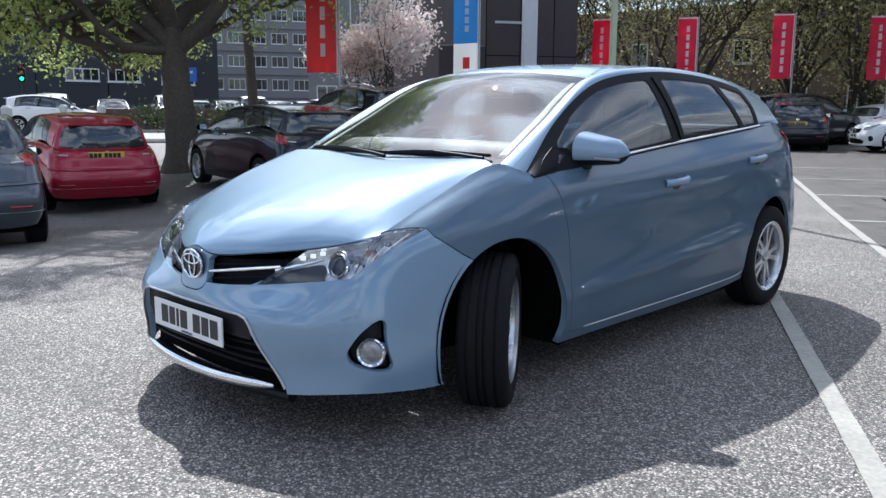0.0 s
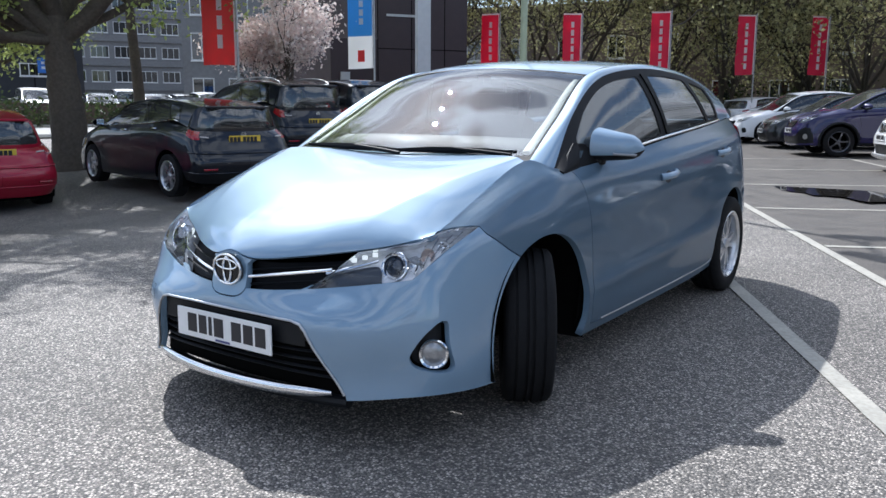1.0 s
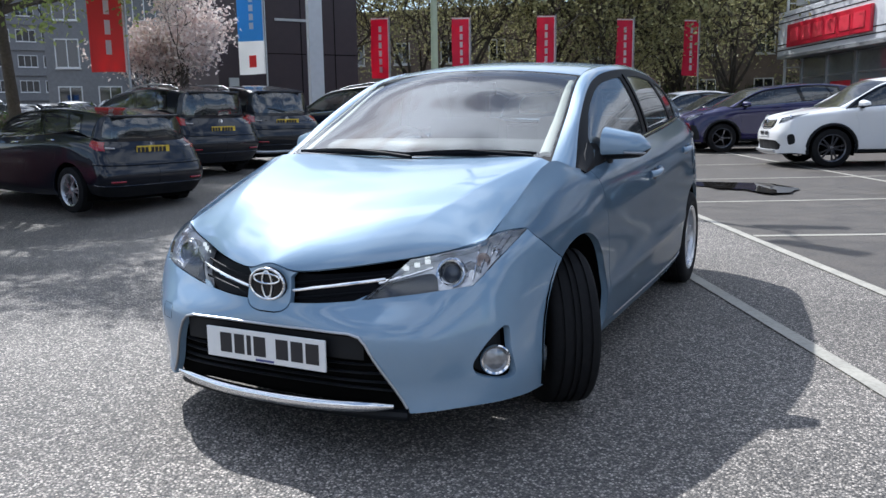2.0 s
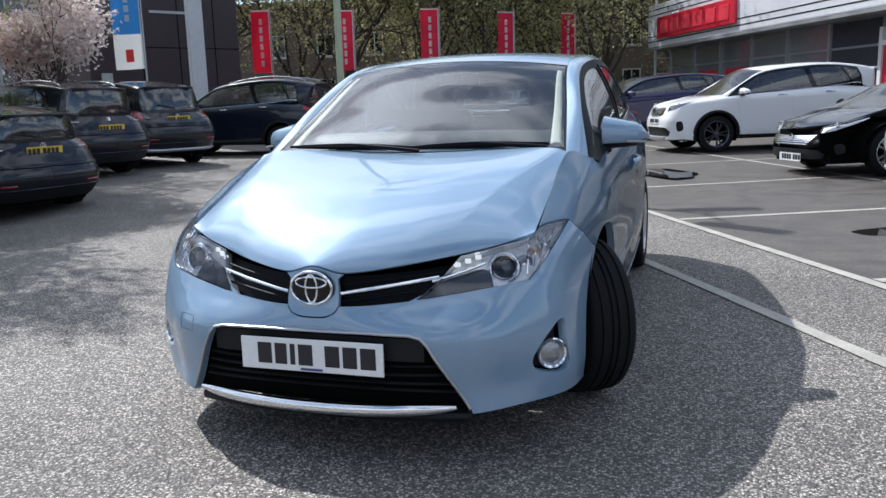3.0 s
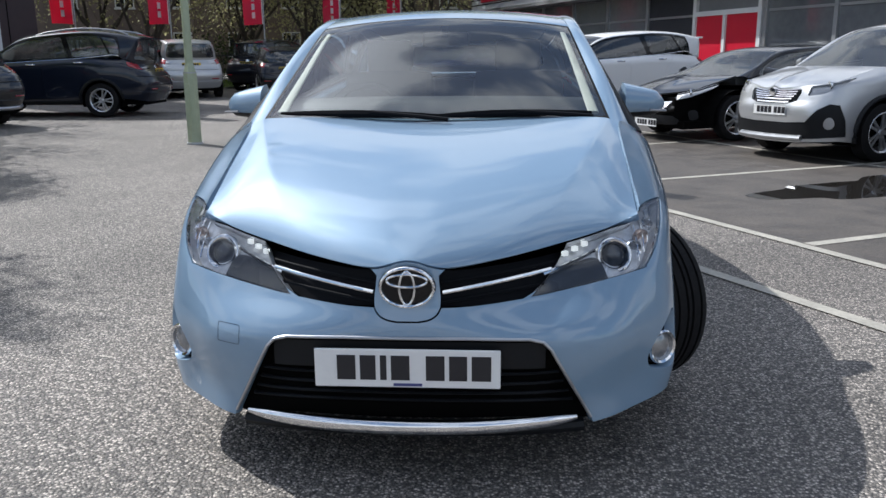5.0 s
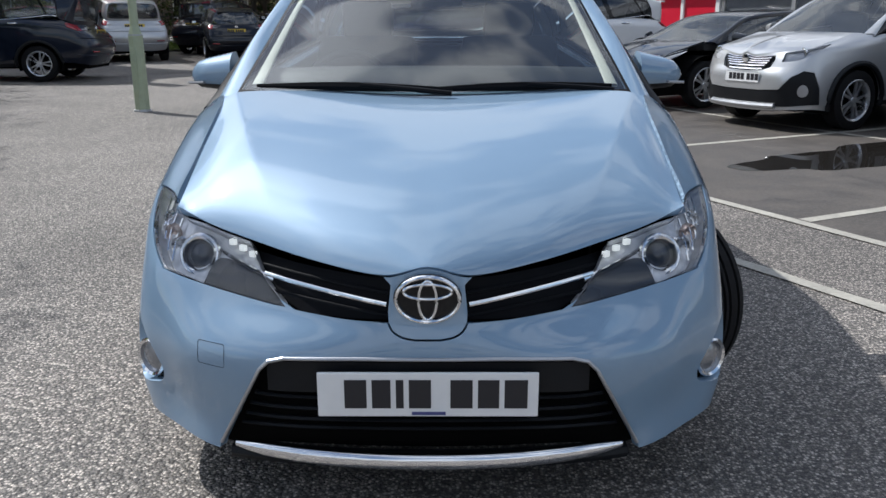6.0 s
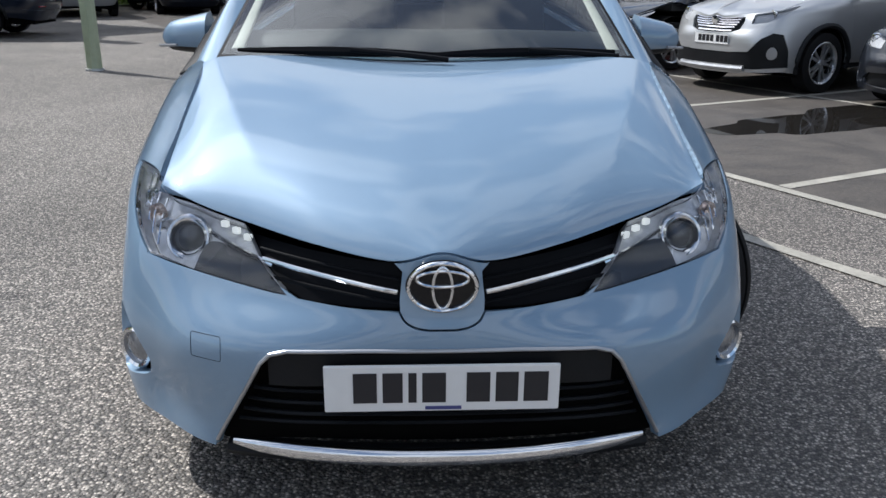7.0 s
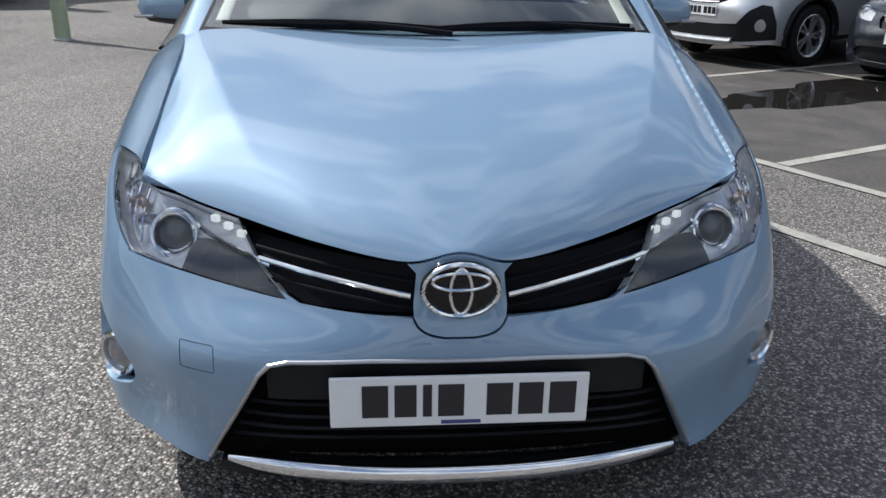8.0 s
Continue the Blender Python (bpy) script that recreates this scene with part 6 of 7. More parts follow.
tree(-12.7, 6.8, "broad street tree with grey trunk and fresh green leaves", 8.3, .36, 85000, .052, LEAF_GREEN, 3, .35, 3, .25, limbs=7, droop=1.0, low=((-.47, -.88, .22), (-.15, -.95, .35), (-.75, -.6, .3), (-.47, -.88, .5), (-.3, -.9, .1), (.4, .9, .45)), patchy=.36)
tree(-16.6, 11.1, "tall slim tree with dark trunk and fresh leaves", 9.8, .16, 24000, .060, LEAF_GREEN, 8, .44, 3, .36, limbs=5, droop=.8)
tree(-11.3, 11.2, "small cherry tree covered in pale pink blossom", 3.0, .07, 15000, .045, BLOSSOM, 5, .26, 3, .14, name="blossom_tree", limbs=6, droop=.6)
for i, (bx, by, hh) in enumerate(((-21.5, 31.0, 10), (-17.5, 33.5, 11), (-14.0, 32.0, 9.5), (-11.0, 35.5, 11), (-8.0, 34.0, 10), (-5.5, 38.0, 11), (-2.6, 36.0, 10), (0.3, 39.5, 11), (-12.8, 40.0, 12), (-7.0, 42.5, 12), (-24.0, 36.0, 12), (2.5, 43.0, 11))):
    tree(bx, by, "multi-stemmed tree with thin young olive leaves", hh, .13, 17000, .085, LEAF_OLIVE, 20 + i, .16, 3, .6, stems=2, limbs=4, droop=.7)

# ---- hedge, grass, railing ----
rng_h = np.random.default_rng(4)


def hedge(a, b, h, w, count, label):
    a, b = Vector(a), Vector(b)
    t = thing("hedge", pose(a.x, a.y, ground_z(a.x, a.y)), label, "hedge")
    d = b - a
    q = [(d.x * k + rng_h.normal(0, w / 3), d.y * k + rng_h.normal(0, w / 3), h * rng_h.uniform(.15, 1.0) ** .7 * (.8 + .3 * math.sin(k * 23) * math.sin(k * 7)) + ground_z(a.x + d.x * k, a.y + d.y * k) - ground_z(a.x, a.y)) for k in rng_h.uniform(0, 1, 400)]
    leaf_cloud("foliage", q, .22, .09, count, LEAF_DARK, t, rng_h)
    bm = bmesh.new()
    for q0 in q[::12]:
        sweep([(q0[0], q0[1], max(0, q0[2] - 1.2)), q0], .015, bm, sides=4)
    tagged(part("twigwork", bm, BARK, t), kind="stuff")
    return t


hedge((-22, 30, 0), (-9.5, 35.5, 0), 1.8, 1.4, 5200, "dense dark evergreen hedge below the trees")
hedge((-9.5, 37.5, 0), (2, 42.5, 0), 2.0, 1.4, 5200, "dense dark evergreen hedge below the trees")
hedge((-31, 14.5, 0), (-26, 24, 0), 1.1, .8, 2600, "low dark hedge along the road")

gx, gy = np.arange(-14, 6.01, .5), np.arange(0, 1.01, .1)
vs, n_g = [], len(gy)
for q in gx:
    for k in gy:
        px, py = q, 27.8 + (q + 8) * .42 + k * 6.5
        vs.append((px, py, ground_z(px, py) + .06 + .05 * math.sin(px * 2) * math.sin(py)))
verge = link_mesh("verge", vs, [(i * n_g + j, (i + 1) * n_g + j, (i + 1) * n_g + j + 1, i * n_g + j + 1) for i in range(len(gx) - 1) for j in range(n_g - 1)],
                  mat("lawn_soil", (0.07, 0.085, 0.03), 0.95, grain=0.4, grain_scale=20, bump=0.5, bump_scale=60))
tagged(verge, "mown grass verge under the trees", "grass", kind="structure")
rng_g = np.random.default_rng(9)
tufts = [(q, 27.8 + (q + 8) * .42 + k * 6.3, ground_z(q, 30) + .10) for q, k in zip(rng_g.uniform(-14, 6, 2500), rng_g.uniform(0, 1, 2500))]
grass = leaf_cloud("grass", tufts, .10, .05, 14000, GRASS_LEAF, None, rng_g, .3)
tagged(grass, "short green grass with worn patches", "grass", kind="stuff")

BLACK_IRON = mat("black_painted_iron", (0.015, 0.016, 0.017), 0.5, grain=0.2, grain_scale=60)
fence = thing("railing", pose(-11.5, 29.2, ground_z(-11.5, 29.2)), "black iron railing with upright bars along the verge", "fence")
f_dir, f_len = Vector((.921, .39, 0)), 14.0
for z in (.35, 1.15):
    part("rail", sweep([(0, 0, z), f_dir * f_len + Vector((0, 0, z + ground_z(1.4, 34.7) - ground_z(-11.5, 29.2)))], .022, sides=6), BLACK_IRON, fence)
bar_me = None
for k in range(int(f_len / .16)):
    c = f_dir * (k * .16)
    z0 = ground_z(c.x - 11.5, c.y + 29.2) - ground_z(-11.5, 29.2)
    if bar_me is None:
        first = part("bar", box(-.009, .009, -.009, .009, 0, 1.3), BLACK_IRON, fence)
        first.location, bar_me = (c.x, c.y, z0), first.data
    else:
        ob = new("bar", bar_me)
        ob.parent, ob.location = fence, (c.x, c.y, z0)

# ---- street furniture ----
POST_PAINT = mat("grey_green_post_paint", (0.36, 0.41, 0.28), 0.5, coat=0.2, grain=0.12, grain_scale=12, bump=0.1, bump_scale=80)
GALV = mat("galvanised_steel", (0.42, 0.43, 0.44), 0.45, 0.7, grain=0.15, grain_scale=20)


def cloth_mat(name, color):
    """Thin woven flag cloth that lets light through."""
    return leaf_mat(name, color, tuple(min(1.0, c * 1.08) for c in color))


RED_CLOTH = cloth_mat("red_flag_cloth", (0.78, 0.025, 0.085))
ORANGE_CLOTH = cloth_mat("faded_red_flag_cloth", (0.76, 0.07, 0.06))
BLUE_CLOTH = cloth_mat("blue_flag_cloth", (0.10, 0.34, 0.62))
WHITE_CLOTH = cloth_mat("white_flag_cloth", (0.82, 0.82, 0.81))
YELLOW = mat("yellow_reflective_plastic", (0.75, 0.58, 0.02), 0.45, grain=0.1)
GREY_CAP = mat("pale_grey_plastic", (0.45, 0.46, 0.46), 0.5, grain=0.1)


def lamp_post(x, y):
    t = thing("lamp_post", pose(x, y, ground_z(x, y)), "grey-green painted steel lamp post with a wide octagonal base", "lamp post")
    part("base_shaft", lathe([(0, .001), (0, .105), (1.02, .102), (1.16, .062), (1.18, .058)], 8, "z"), POST_PAINT, t)
    part("pole", lathe([(1.17, .058), (4.0, .052), (7.35, .043), (7.37, .001)], 14, "z"), POST_PAINT, t, smooth=True)
    part("access_door", box(-.045, .045, -.110, -.094, .25, .88, .006, pose(0, 0, 0, 0, 0, -12)), POST_PAINT, t)
    part("foot_collar", lathe([(.0, .13), (.025, .125), (.03, .10)], 8, "z"), GALV, t)
    part("band", lathe([(1.03, .104), (1.05, .104)], 8, "z"), GALV, t)
    for ax, ay, turn in ((.03, .42, 13), (.23, -.83, -35)):
        arm = part("arm", sweep([(0, 0, 7.25), (ax * .5, ay * .5, 7.33), (ax, ay, 7.35)], .028), POST_PAINT, t)
        part("lantern", box(-.45, .45, -.13, .13, 7.33, 7.44, .05, pose(ax, ay, 0, 0, 0, turn)), GREY_CAP, arm)
    return t


lamp_post(-4.25, 9.70)


def banner(name, x, y, turn, z0, z1, width, cloth, label, low=None, bars=6, pole_h=None, seed=0):
    """A feather flag on a pole: cloth with a soft wave, white bars in place of the lettering."""
    g = ground_z(x, y)
    t = thing(name, pose(x, y, g, 0, 0, turn), label, "flag", "showroom flags")
    part("pole", lathe([(0, .001), (0, .03), (z1 - g + .05, .018), (z1 - g + .06, .001)], 10, "z"), GALV, t, smooth=True)
    part("pole_foot", lathe([(0, .2), (.04, .2), (.06, .05), (.3, .035)], 14, "z"), BLACK_PLASTIC, t)
    h = z1 - z0
    zb = z0 - g

    def cloth_at(a, b):
        wave = .05 * math.sin(3.2 * a + 2.5 * b * h + seed) * a + .025 * math.sin(9 * b + seed * 2) * a
        return Vector((-.03 - a * width, wave, zb + b * h + .03 * math.sin(2 * a + seed) * (1 - b)))

    def sheet(b0, b1, nb=20, a0=0.0, a1=1.0, lift=0.0):
        bm = bmesh.new()
        rows = []
        for side in (-1, 1):
            grid = [[bm.verts.new(cloth_at(a0 + (a1 - a0) * i / 8, b0 + (b1 - b0) * j / nb) + Vector((0, side * (.003 + lift), 0))) for j in range(nb + 1)] for i in range(9)]
            for i in range(8):
                for j in range(nb):
                    q = (grid[i][j], grid[i + 1][j], grid[i + 1][j + 1], grid[i][j + 1])
                    bm.faces.new(q if side < 0 else q[::-1])
        return bm
    cut = .28 if low else 0.0
    c = part("cloth", sheet(cut, 1), cloth, t, smooth=True)
    if low:
        part("lower_cloth", sheet(0, cut), low, t, smooth=True)
        part("emblem_patch", sheet(.06, .16, 4, .35, .62, .004), ORANGE_CLOTH, t)
    part("white_hem", sheet(0.0, 1.0, 20, 0.0, .05, .004), WHITE_CLOTH, c)
    part("white_hem", sheet(.975, 1.0, 2, .05, 1.0, .004), WHITE_CLOTH, c)
    for k in range(bars):
        b0 = cut + .10 + (.80 - cut) * k / bars
        part("letter_bar", sheet(b0, b0 + .72 * (.80 - cut) / bars, 3, .40, .56, .004), WHITE_CLOTH, c)
    return t


for i, (fx, fy) in enumerate(((-13.3, 23.9), (-10.8, 25.5), (-7.9, 26.6), (-5.7, 29.3), (-3.6, 31.2))):
    banner("feather_flag", fx, fy, 27 + (-8, 6, -4, 9, 14)[i], 2.45 + .02 * i, 4.62, .66, RED_CLOTH, "tall red feather flag with white lettering bars", seed=i)
banner("feather_flag", -11.07, 9.71, 52, 2.05, 5.4, .66, ORANGE_CLOTH, "large faded red flag with white lettering bars", seed=7, bars=7)
banner("feather_flag", -13.01, 16.46, 42, 2.35, 5.6, .72, BLUE_CLOTH, "tall blue and white flag on a pole", low=WHITE_CLOTH, seed=9, bars=7)


def bollard(x, y):
    t = thing("bollard", pose(x, y, ground_z(x, y)), "yellow reflective traffic bollard with a pale grey top", "bollard", "yellow road bollards")
    part("body", lathe([(0, .001), (0, .16), (.08, .16), (.10, .13), (.75, .14), (.80, .12)], 16, "z"), YELLOW, t, smooth=True)
    part("top", lathe([(.79, .12), (.86, .17), (1.08, .17), (1.16, .10), (1.17, .001)], 16, "z"), GREY_CAP, t, smooth=True)
    part("band", lathe([(.30, .137), (.42, .140)], 16, "z"), BLACK_PLASTIC, t)


for bx, by in ((-32.6, 12.2), (-32.0, 13.55), (-25.6, 7.7)):
    bollard(bx, by)

sig = thing("traffic_light", pose(-40.6, 13.4, ground_z(-40.6, 13.4), 0, 0, 65), "black traffic light showing green on a dark pole", "traffic light")
part("pole", lathe([(0, .06), (2.6, .055)], 10, "z"), BLACK_IRON, sig)
hd = part("signal_head", box(-.16, .16, -.12, .12, 2.2, 3.1, .03), BLACK_PLASTIC, sig)
for k, (zz, mm) in enumerate(((2.95, RED_LENS), (2.66, AMBER), (2.37, mat("green_signal", (0.05, 0.85, 0.45), 0.3, emit=1.6)))):
    part("signal_lens", lathe([(-.121, .10), (-.135, .08), (-.14, .001)], 18, "y", pose(0, 0, zz)), mm, hd)
    part("signal_hood", lathe([(-.12, .11), (-.26, .11)], 18, "y", pose(0, 0, zz)), BLACK_PLASTIC, hd)
SIGN_BLUE = mat("blue_sign_face", (0.02, 0.12, 0.45), 0.4, grain=0.05)
sg = thing("road_sign", pose(-32.2, 17.6, ground_z(-32.2, 17.6), 0, 0, 60), "blue direction sign on a dark post", "sign")
part("post", lathe([(0, .07), (3.0, .06), (3.01, .001)], 10, "z"), BLACK_IRON, sg)
part("sign_face", box(-.55, .55, -.07, -.045, 2.25, 2.9, .02), SIGN_BLUE, sg)
part("lettering_bar", box(-.40, .38, -.074, -.069, 2.63, 2.74), WHITE_CLOTH, sg)
part("lettering_bar", box(-.40, .20, -.074, -.069, 2.42, 2.53), WHITE_CLOTH, sg)

# the road beyond the left row, pale in the sun
ROAD = mat("pale_sunlit_road", (0.33, 0.32, 0.30), 0.8, grain=0.2, grain_scale=12, bump=0.2, bump_scale=90)
r_dir, r_out = Vector((.40, .917, 0)), Vector((-.917, .40, 0))
vs = []
al, ou = np.arange(-40, 60.1, 1.0), np.arange(0, 9.1, .75)
for a in al:
    for o in ou:
        c = Vector((-23.5, 8.5, 0)) + r_dir * a + r_out * o
        vs.append((c.x, c.y, ground_z(c.x, c.y) + .02))
n_o = len(ou)
road = link_mesh("road", vs, [(i * n_o + j, (i + 1) * n_o + j, (i + 1) * n_o + j + 1, i * n_o + j + 1) for i in range(len(al) - 1) for j in range(n_o - 1)], ROAD)
tagged(road, "pale sunlit road past the car park", "road", kind="structure")
KERB = mat("concrete_kerb", (0.36, 0.35, 0.33), 0.8, grain=0.2, grain_scale=25, bump=0.3, bump_scale=60)
for off in (-.08, 9.08):
    pts = []
    for a in np.arange(-40, 60.1, 2.0):
        c = Vector((-23.5, 8.5, 0)) + r_dir * a + r_out * off
        pts.append((c.x, c.y, ground_z(c.x, c.y) + .05))
    bm = sweep(pts, .085, sides=4)
    tagged(part("kerb", bm, KERB, None), "raised concrete kerb along the road", "kerb", kind="structure")
BRICK = mat("dark_brick", (0.10, 0.065, 0.055), 0.85, grain=0.35, grain_scale=30, bump=0.4, bump_scale=70)
wall_pts = [Vector((-23.5, 8.5, 0)) + r_dir * a + r_out * 12.5 for a in (-40, 45)]
d = (wall_pts[1] - wall_pts[0]).normalized()
tagged(part("wall_low", box(0, 85, -.15, .15, -.3, 1.1, .01, Matrix.Translation((*wall_pts[0].xy, ground_z(*wall_pts[0].xy))) @ Matrix.Rotation(math.atan2(d.y, d.x), 4, 'Z')), BRICK, None),
       "low dark brick wall across the road", "wall", kind="structure")

# cars across the road, noses towards it
far = [(-4, SILVER_SUV), (-1.2, GREY_HATCH), (1.7, SILVER_SUV), (4.4, GREY_HATCH), (7.2, GREY_HATCH), (10.0, WHITE_HATCH), (12.8, SILVER_SUV), (15.6, DARK_HATCH), (18.4, SILVER_SUV)]
for k, (a, src) in enumerate(far):
    c = Vector((-23.5, 8.5, 0)) + r_dir * (a + 3) + r_out * 14.0
    copy_thing(src, park(c.x, c.y, -23.5 + (k % 3) * 2))
for k, (a, src) in enumerate(((2, GREY_HATCH), (5, SILVER_SUV), (8, DARK_HATCH), (11.5, SILVER_SUV), (14.5, GREY_HATCH), (17.5, WHITE_HATCH))):
    c = Vector((-23.5, 8.5, 0)) + r_dir * (a + 4) + r_out * 21.0
    copy_thing(src, park(c.x, c.y, 156))
c = Vector((-23.5, 8.5, 0)) + r_dir * 1.5 + r_out * 10.6
white_on_road = copy_thing(WHITE_HATCH, park(c.x, c.y, 66.4))
tagged(white_on_road, "white hatchback standing on the road")

# puddles
WATER = mat("puddle_water", (0.02, 0.018, 0.016), 0.02, spec=0.7)
for px, py, rx, ry, turn, seed in ((4.15, 5.95, 1.45, .55, 26, 1), (.22, 11.1, 1.45, .62, -68, 2)):
    r2 = random.Random(seed)
    ph = [r2.uniform(0, 6.3) for _ in range(5)]
    bm = bmesh.new()
    ring = []
    for k in range(72):
        a = 2 * math.pi * k / 72
        w = 1 + .16 * math.sin(2 * a + ph[0]) + .12 * math.sin(3 * a + ph[1]) + .07 * math.sin(7 * a + ph[2]) + .04 * math.sin(13 * a + ph[3])
        q = Vector((rx * w * math.cos(a), ry * w * math.sin(a), 0))
        q.rotate(Euler((0, 0, radians(turn))))
        ring.append(bm.verts.new((px + q.x, py + q.y, ground_z(px, py) + .0055)))
    bm.faces.new(ring)
    tagged(part("puddle", bm, WATER, None), "shallow rain puddle on the asphalt", "puddle", kind="structure")

# ---- buildings ----
CLAD_DARK = mat("dark_maroon_cladding", (0.035, 0.020, 0.022), 0.55, grain=0.18, grain_scale=4, bump=0.1, bump_scale=30)
CLAD_NAVY = mat("dark_slate_cladding", (0.030, 0.032, 0.040), 0.6, grain=0.2, grain_scale=3)
CONCRETE = mat("grey_concrete_panel", (0.20, 0.20, 0.205), 0.8, grain=0.2, grain_scale=4, bump=0.2, bump_scale=30)
BROWN_BRICK = mat("brown_brick", (0.20, 0.155, 0.13), 0.85, grain=0.3, grain_scale=25, bump=0.3, bump_scale=60)
WHITE_FRAME = mat("white_window_frame", (0.72, 0.72, 0.71), 0.5, grain=0.05)
BUILD_GLASS = mat("window_glass", (0.02, 0.023, 0.026), 0.03, spec=0.9)
ALU = mat("aluminium_fascia", (0.72, 0.73, 0.75), 0.35, 0.1, grain=0.08, grain_scale=10)
COLUMN = mat("pale_grey_column_paint", (0.55, 0.56, 0.58), 0.45, grain=0.08, grain_scale=6)
RED_SIGN = mat("red_sign_face", (0.60, 0.015, 0.04), 0.35, coat=0.4, grain=0.04)
SHOP_GLASS = mat("reflective_shop_glass", (0.16, 0.17, 0.18), 0.06, spec=1.0, coat=0.5, grain=0.2, grain_scale=6)
SHOP_GREY = mat("mid_grey_panel", (0.22, 0.225, 0.23), 0.5, grain=0.12, grain_scale=5)


def frame_on(a, b):
    """A pose whose x runs from a to b along a facade, whose -y faces out."""
    a, b = Vector(a), Vector(b)
    d = (b - a).normalized()
    return Matrix.Translation((a.x, a.y, 0)) @ Matrix.Rotation(math.atan2(d.y, d.x), 4, 'Z'), (b - a).length


def window(parent, x, z, w, h, panes=2, frame_mat=None):
    """A framed window proud of its wall: reveal, frame, bars and panes."""
    fr = frame_mat or WHITE_FRAME
    t = .07
    bm = bmesh.new()
    for x0, x1, z0, z1 in ((x, x + w, z, z + t), (x, x + w, z + h - t, z + h), (x, x + t, z + t, z + h - t), (x + w - t, x + w, z + t, z + h - t)):
        add_box(bm, x0, x1, -.06, .05, z0, z1)
    for k in range(1, panes):
        xx = x + w * k / panes
        add_box(bm, xx - .03, xx + .03, -.05, .05, z + t, z + h - t)
    win = part("window", bm, fr, parent)
    for k in range(panes):
        part("pane", box(x + w * k / panes + .03, x + w * (k + 1) / panes - .03, -.012, .008, z + t, z + h - t), BUILD_GLASS, win)
    part("sill", box(x - .05, x + w + .05, -.12, .05, z - .08, z), fr, win)
    return win


def block(name, a, b, depth, height, material, label, z0=-.5, category="building"):
    m, ln = frame_on(a, b)
    t = thing(name, m, label, category)
    part("wall", box(0, ln, 0.0, depth, z0, height, .02), material, t)
    part("roof", box(-.2, ln + .2, -.25, depth + .2, height, height + .35, .03), ALU if material is SHOP_GREY else material, t)
    return t, ln


# dark clad building with a tall pale column before it
b1, ln = block("clad_building", (-15.4, 19.5, 0), (-13.6, 22.2, 0), 12, 11, CLAD_DARK, "dark maroon-clad building with a pale column")
for k in range(int(ln / 1.2) + 1):
    part("cladding_joint", box(k * 1.2 - .012, k * 1.2 + .012, -.012, .01, 0, 11), GAP, b1)
for z in (3.2, 6.4):
    part("cladding_joint", box(0, ln, -.012, .01, z - .012, z + .012), GAP, b1)
part("sign_bar", box(.3, 1.7, -.05, -.012, 4.25, 4.33), GREY_CAP, b1)
part("low_wing", box(-1.62, -.004, .0, 10, -.5, 3.5, .02), CLAD_DARK, b1)
part("wall_box", box(-1.3, -1.0, -.12, -.0, 2.1, 2.4), GREY_CAP, b1)
col = thing("column", pose(-12.72, 18.42, ground_z(-12.72, 18.42), 0, 0, 50), "tall pale grey steel column", "column")
part("shaft", box(-.21, .21, -.16, .16, 0, 10, .02), COLUMN, col)
part("plinth", box(-.30, .30, -.25, .25, 0, .25, .02), COLUMN, col)

# slate-dark block and the office behind it
b2, ln = block("dark_block", (-66.0, 2.0, 0), (-57.6, 34.5, 0), 15, 22, CLAD_NAVY, "large dark slate-clad block with a few white windows")
for k in range(7):
    part("cladding_joint", box(k * 5 - .03, k * 5 + .03, -.02, .01, 0, 22), GAP, b2)
for x, z, w in ((13.0, 4.2, 1.9), (15.5, 4.2, 1.2), (19.6, 7.0, 1.1), (22.0, 3.6, 2.4), (25.0, 3.6, 2.4), (29.0, 3.5, 2.6)):
    window(b2, x, z, w, .95, 4 if w > 1.5 else 2)
b3, ln = block("office_building", (-102, 55, 0), (-88, 79, 0), 14, 26, CONCRETE, "grey concrete office block with rows of windows")
for fl in range(7):
    z = 4.6 + fl * 3.2
    part("floor_band", box(0, ln, -.25, .0, z - 1.1, z - .25, .02), CONCRETE, b3)
    for k in range(9):
        window(b3, .5 + k * 3.0, z, 2.3, 1.5, 3)
b7, ln = block("office_building", (-46, 35, 0), (-33, 47, 0), 12, 20, CONCRETE, "mid-grey office wing with tall window bays")
for fl in range(6):
    for k in range(7):
        window(b7, .6 + k * 2.5, 1.4 + fl * 3.1, 1.5, 1.9, 2)
b4, ln = block("brick_building", (-30, 44.5, 0), (14, 52.5, 0), 9, 7.5, BROWN_BRICK, "long low brown brick building behind the trees")
for k in range(13):
    for z in (1.6, 4.4):
        window(b4, 1.5 + k * 3.2, z, 1.1, 1.4, 2)

# showroom
s_a, s_b = on_lot(26.6, 10.5), on_lot(-9, 10.5)
b5, ln = block("showroom", (s_a.x, s_a.y, 0), (s_b.x, s_b.y, 0), 14, 5.0, SHOP_GREY, "grey car showroom with glazed front, silver fascia and red sign", z0=-.2)
part("fascia", box(-.5, ln, -.75, -.02, 3.15, 4.75, .04), ALU, b5)
for z in (3.35, 3.55, 4.35, 4.55):
    part("fascia_groove", box(-.5, ln, -.757, -.74, z - .018, z + .018), GAP, b5)
part("fascia_soffit", box(-.5, ln, -.75, -.02, 3.05, 3.148), GALV, b5)
sgn = part("sign_panel", box(.6, 6.6, -.86, -.76, 3.42, 4.22, .02), RED_SIGN, b5, "red illuminated sign panel with paler letter shapes")
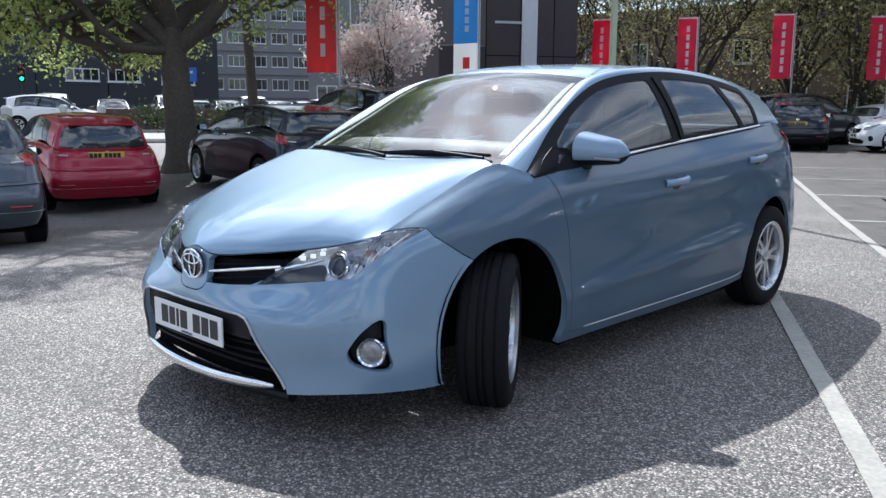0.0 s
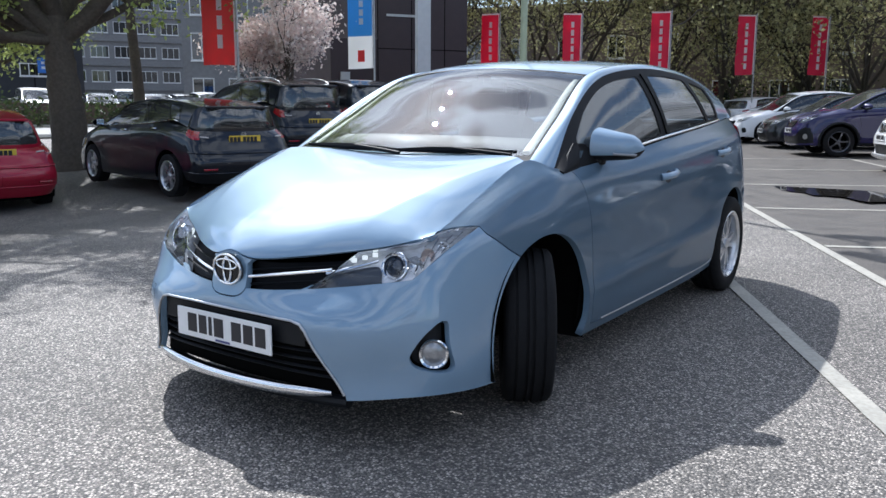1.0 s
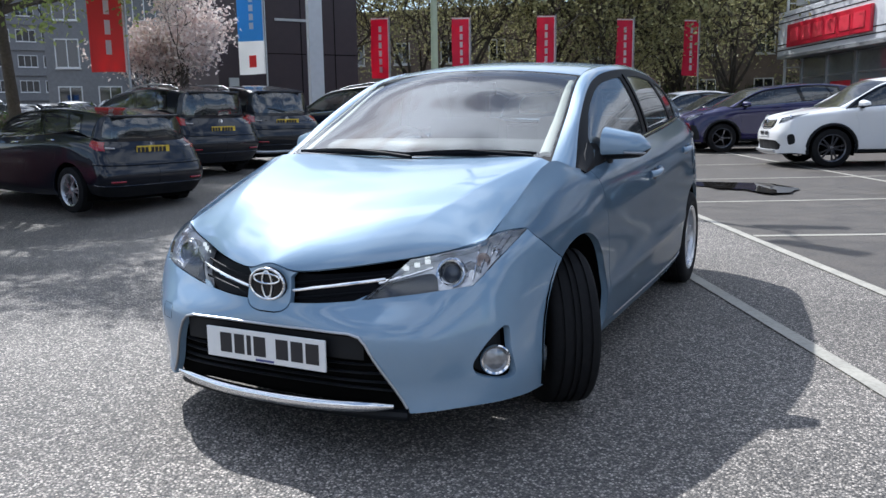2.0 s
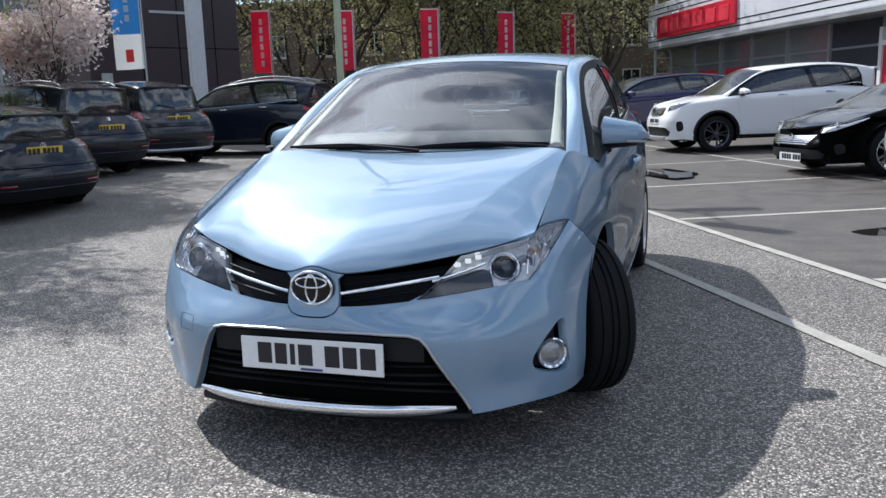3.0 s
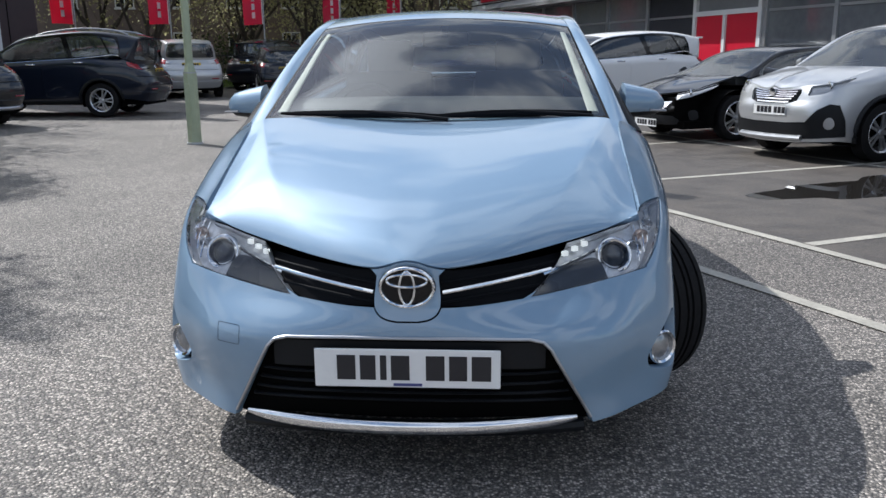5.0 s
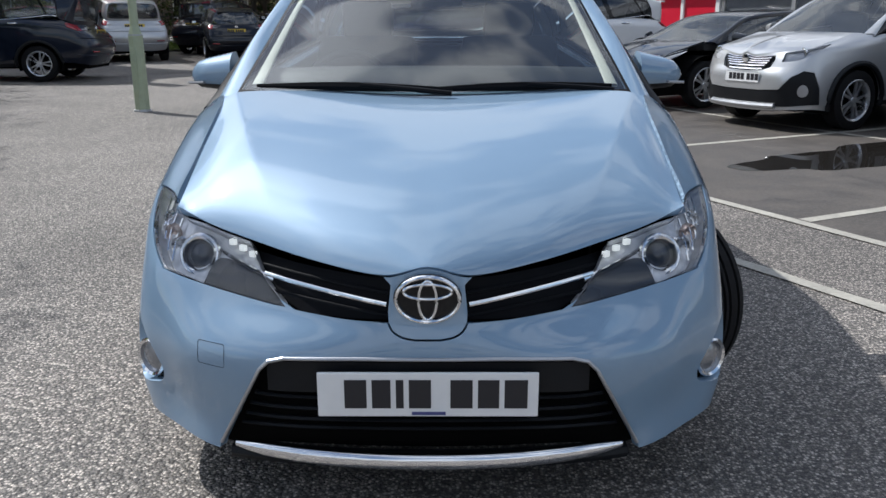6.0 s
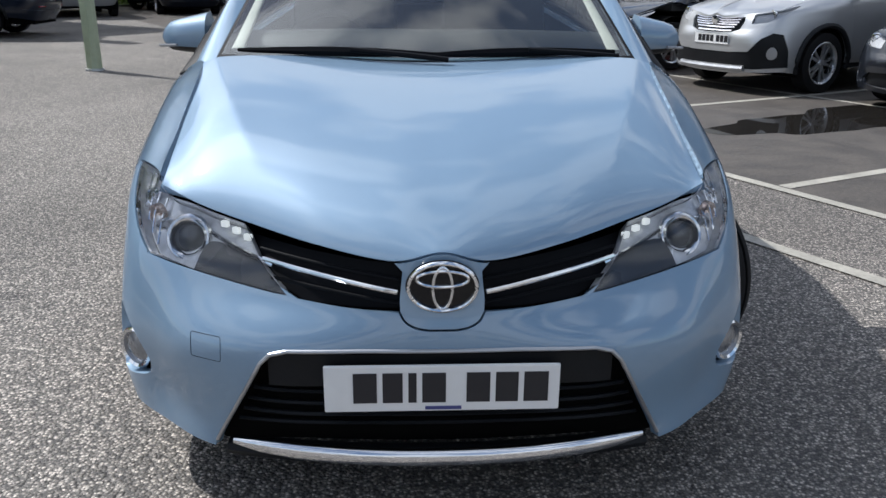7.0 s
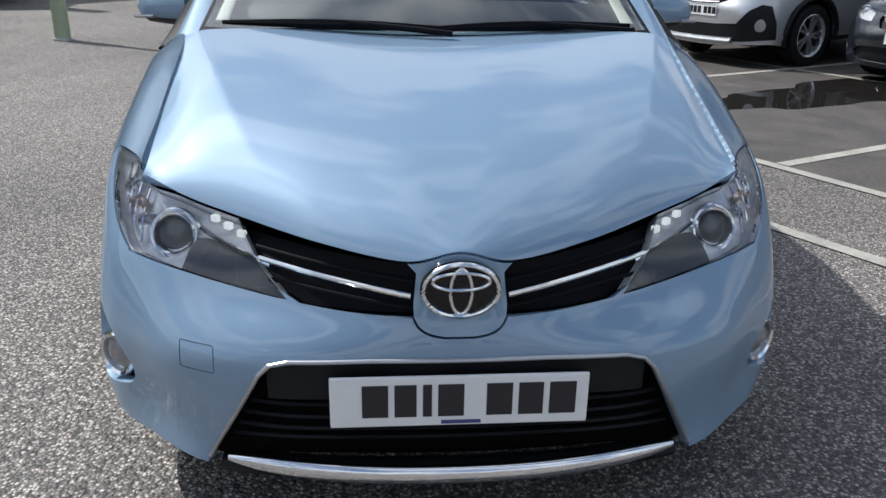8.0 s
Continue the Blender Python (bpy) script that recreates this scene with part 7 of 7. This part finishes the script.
for k in range(6):
    part("letter_block", box(.95 + k * .93, 1.62 + k * .93, -.885, -.858, 3.58, 4.06, .015), mat("bright_red_letter", (0.78, 0.05, 0.08), 0.3, coat=0.5) if k == 0 else bpy.data.materials["bright_red_letter"], sgn)
x = .15
k = 0
while x < ln - 2:
    w = 2.05
    dark = k in (5, 6, 10)
    if k == 6:
        # the doorway with red panels
        fr = part("entrance_frame", add_box(add_box(add_box(box(x - .02, x + .10, -.10, .02, 0, 2.75), x + 2.35, x + 2.47, -.10, .02, 0, 2.75), x + 1.14, x + 1.24, -.10, .02, 0, 2.3), x + .10, x + 2.35, -.10, .02, 2.3, 2.42), WHITE_FRAME, b5, "white framed entrance with red panels")
        part("red_panel", box(x + .10, x + 1.14, -.05, -.005, .15, 2.3), RED_SIGN, fr)
        part("red_panel", box(x + 1.24, x + 2.35, -.05, -.005, .15, 2.3), RED_SIGN, fr)
        x += 2.6
    else:
        bay = part("shop_window" if not dark else "wall_panel", box(x + .05, x + w - .05, -.03, -.004, .25, 3.0), SHOP_GLASS if not dark else CLAD_NAVY, b5)
        part("mullion", box(x - .05, x + .05, -.10, .0, 0, 3.05), GALV, bay)
        part("transom", box(x + .05, x + w - .05, -.06, -.031, 2.3, 2.36), GALV, bay)
        if k in (1, 2):
            part("poster", box(x + .3, x + w - .3, -.036, -.031, .9, 2.1), RED_SIGN, bay)
        x += w
    k += 1
frame_t = thing("steel_frame", pose(*on_lot(27.4, 10.2).xy, ground_z(*on_lot(27.4, 10.2).xy), 0, 0, 26), "white steel ladder frame beside the showroom", "frame")
for k in range(3):
    part("post", box(-.04 + k * .7, .04 + k * .7, -.04, .04, 0, 5.2), WHITE_FRAME, frame_t)
for k in range(8):
    part("rung", box(0, 1.4, -.02, .02, .6 + k * .6, .64 + k * .6), WHITE_FRAME, frame_t)

# plain walls that close the place behind the camera
# unseen building added here; its pale walls bounce sunlight onto the blue car's side
PALE_BOUNCE = mat("pale_bounce_wall", (0.55, 0.54, 0.51), 0.8, grain=0.1, grain_scale=4, bump=0.1, bump_scale=30)
b6, ln = block("office_building", (24, -24, 0), (-30, -32, 0), 8, 5.2, PALE_BOUNCE, "unseen pale building added behind the car park to bounce sunlight")
for k in range(16):
    for z in (1.2,):
        window(b6, 1.0 + k * 3.3, z, 2.4, 1.6, 2)
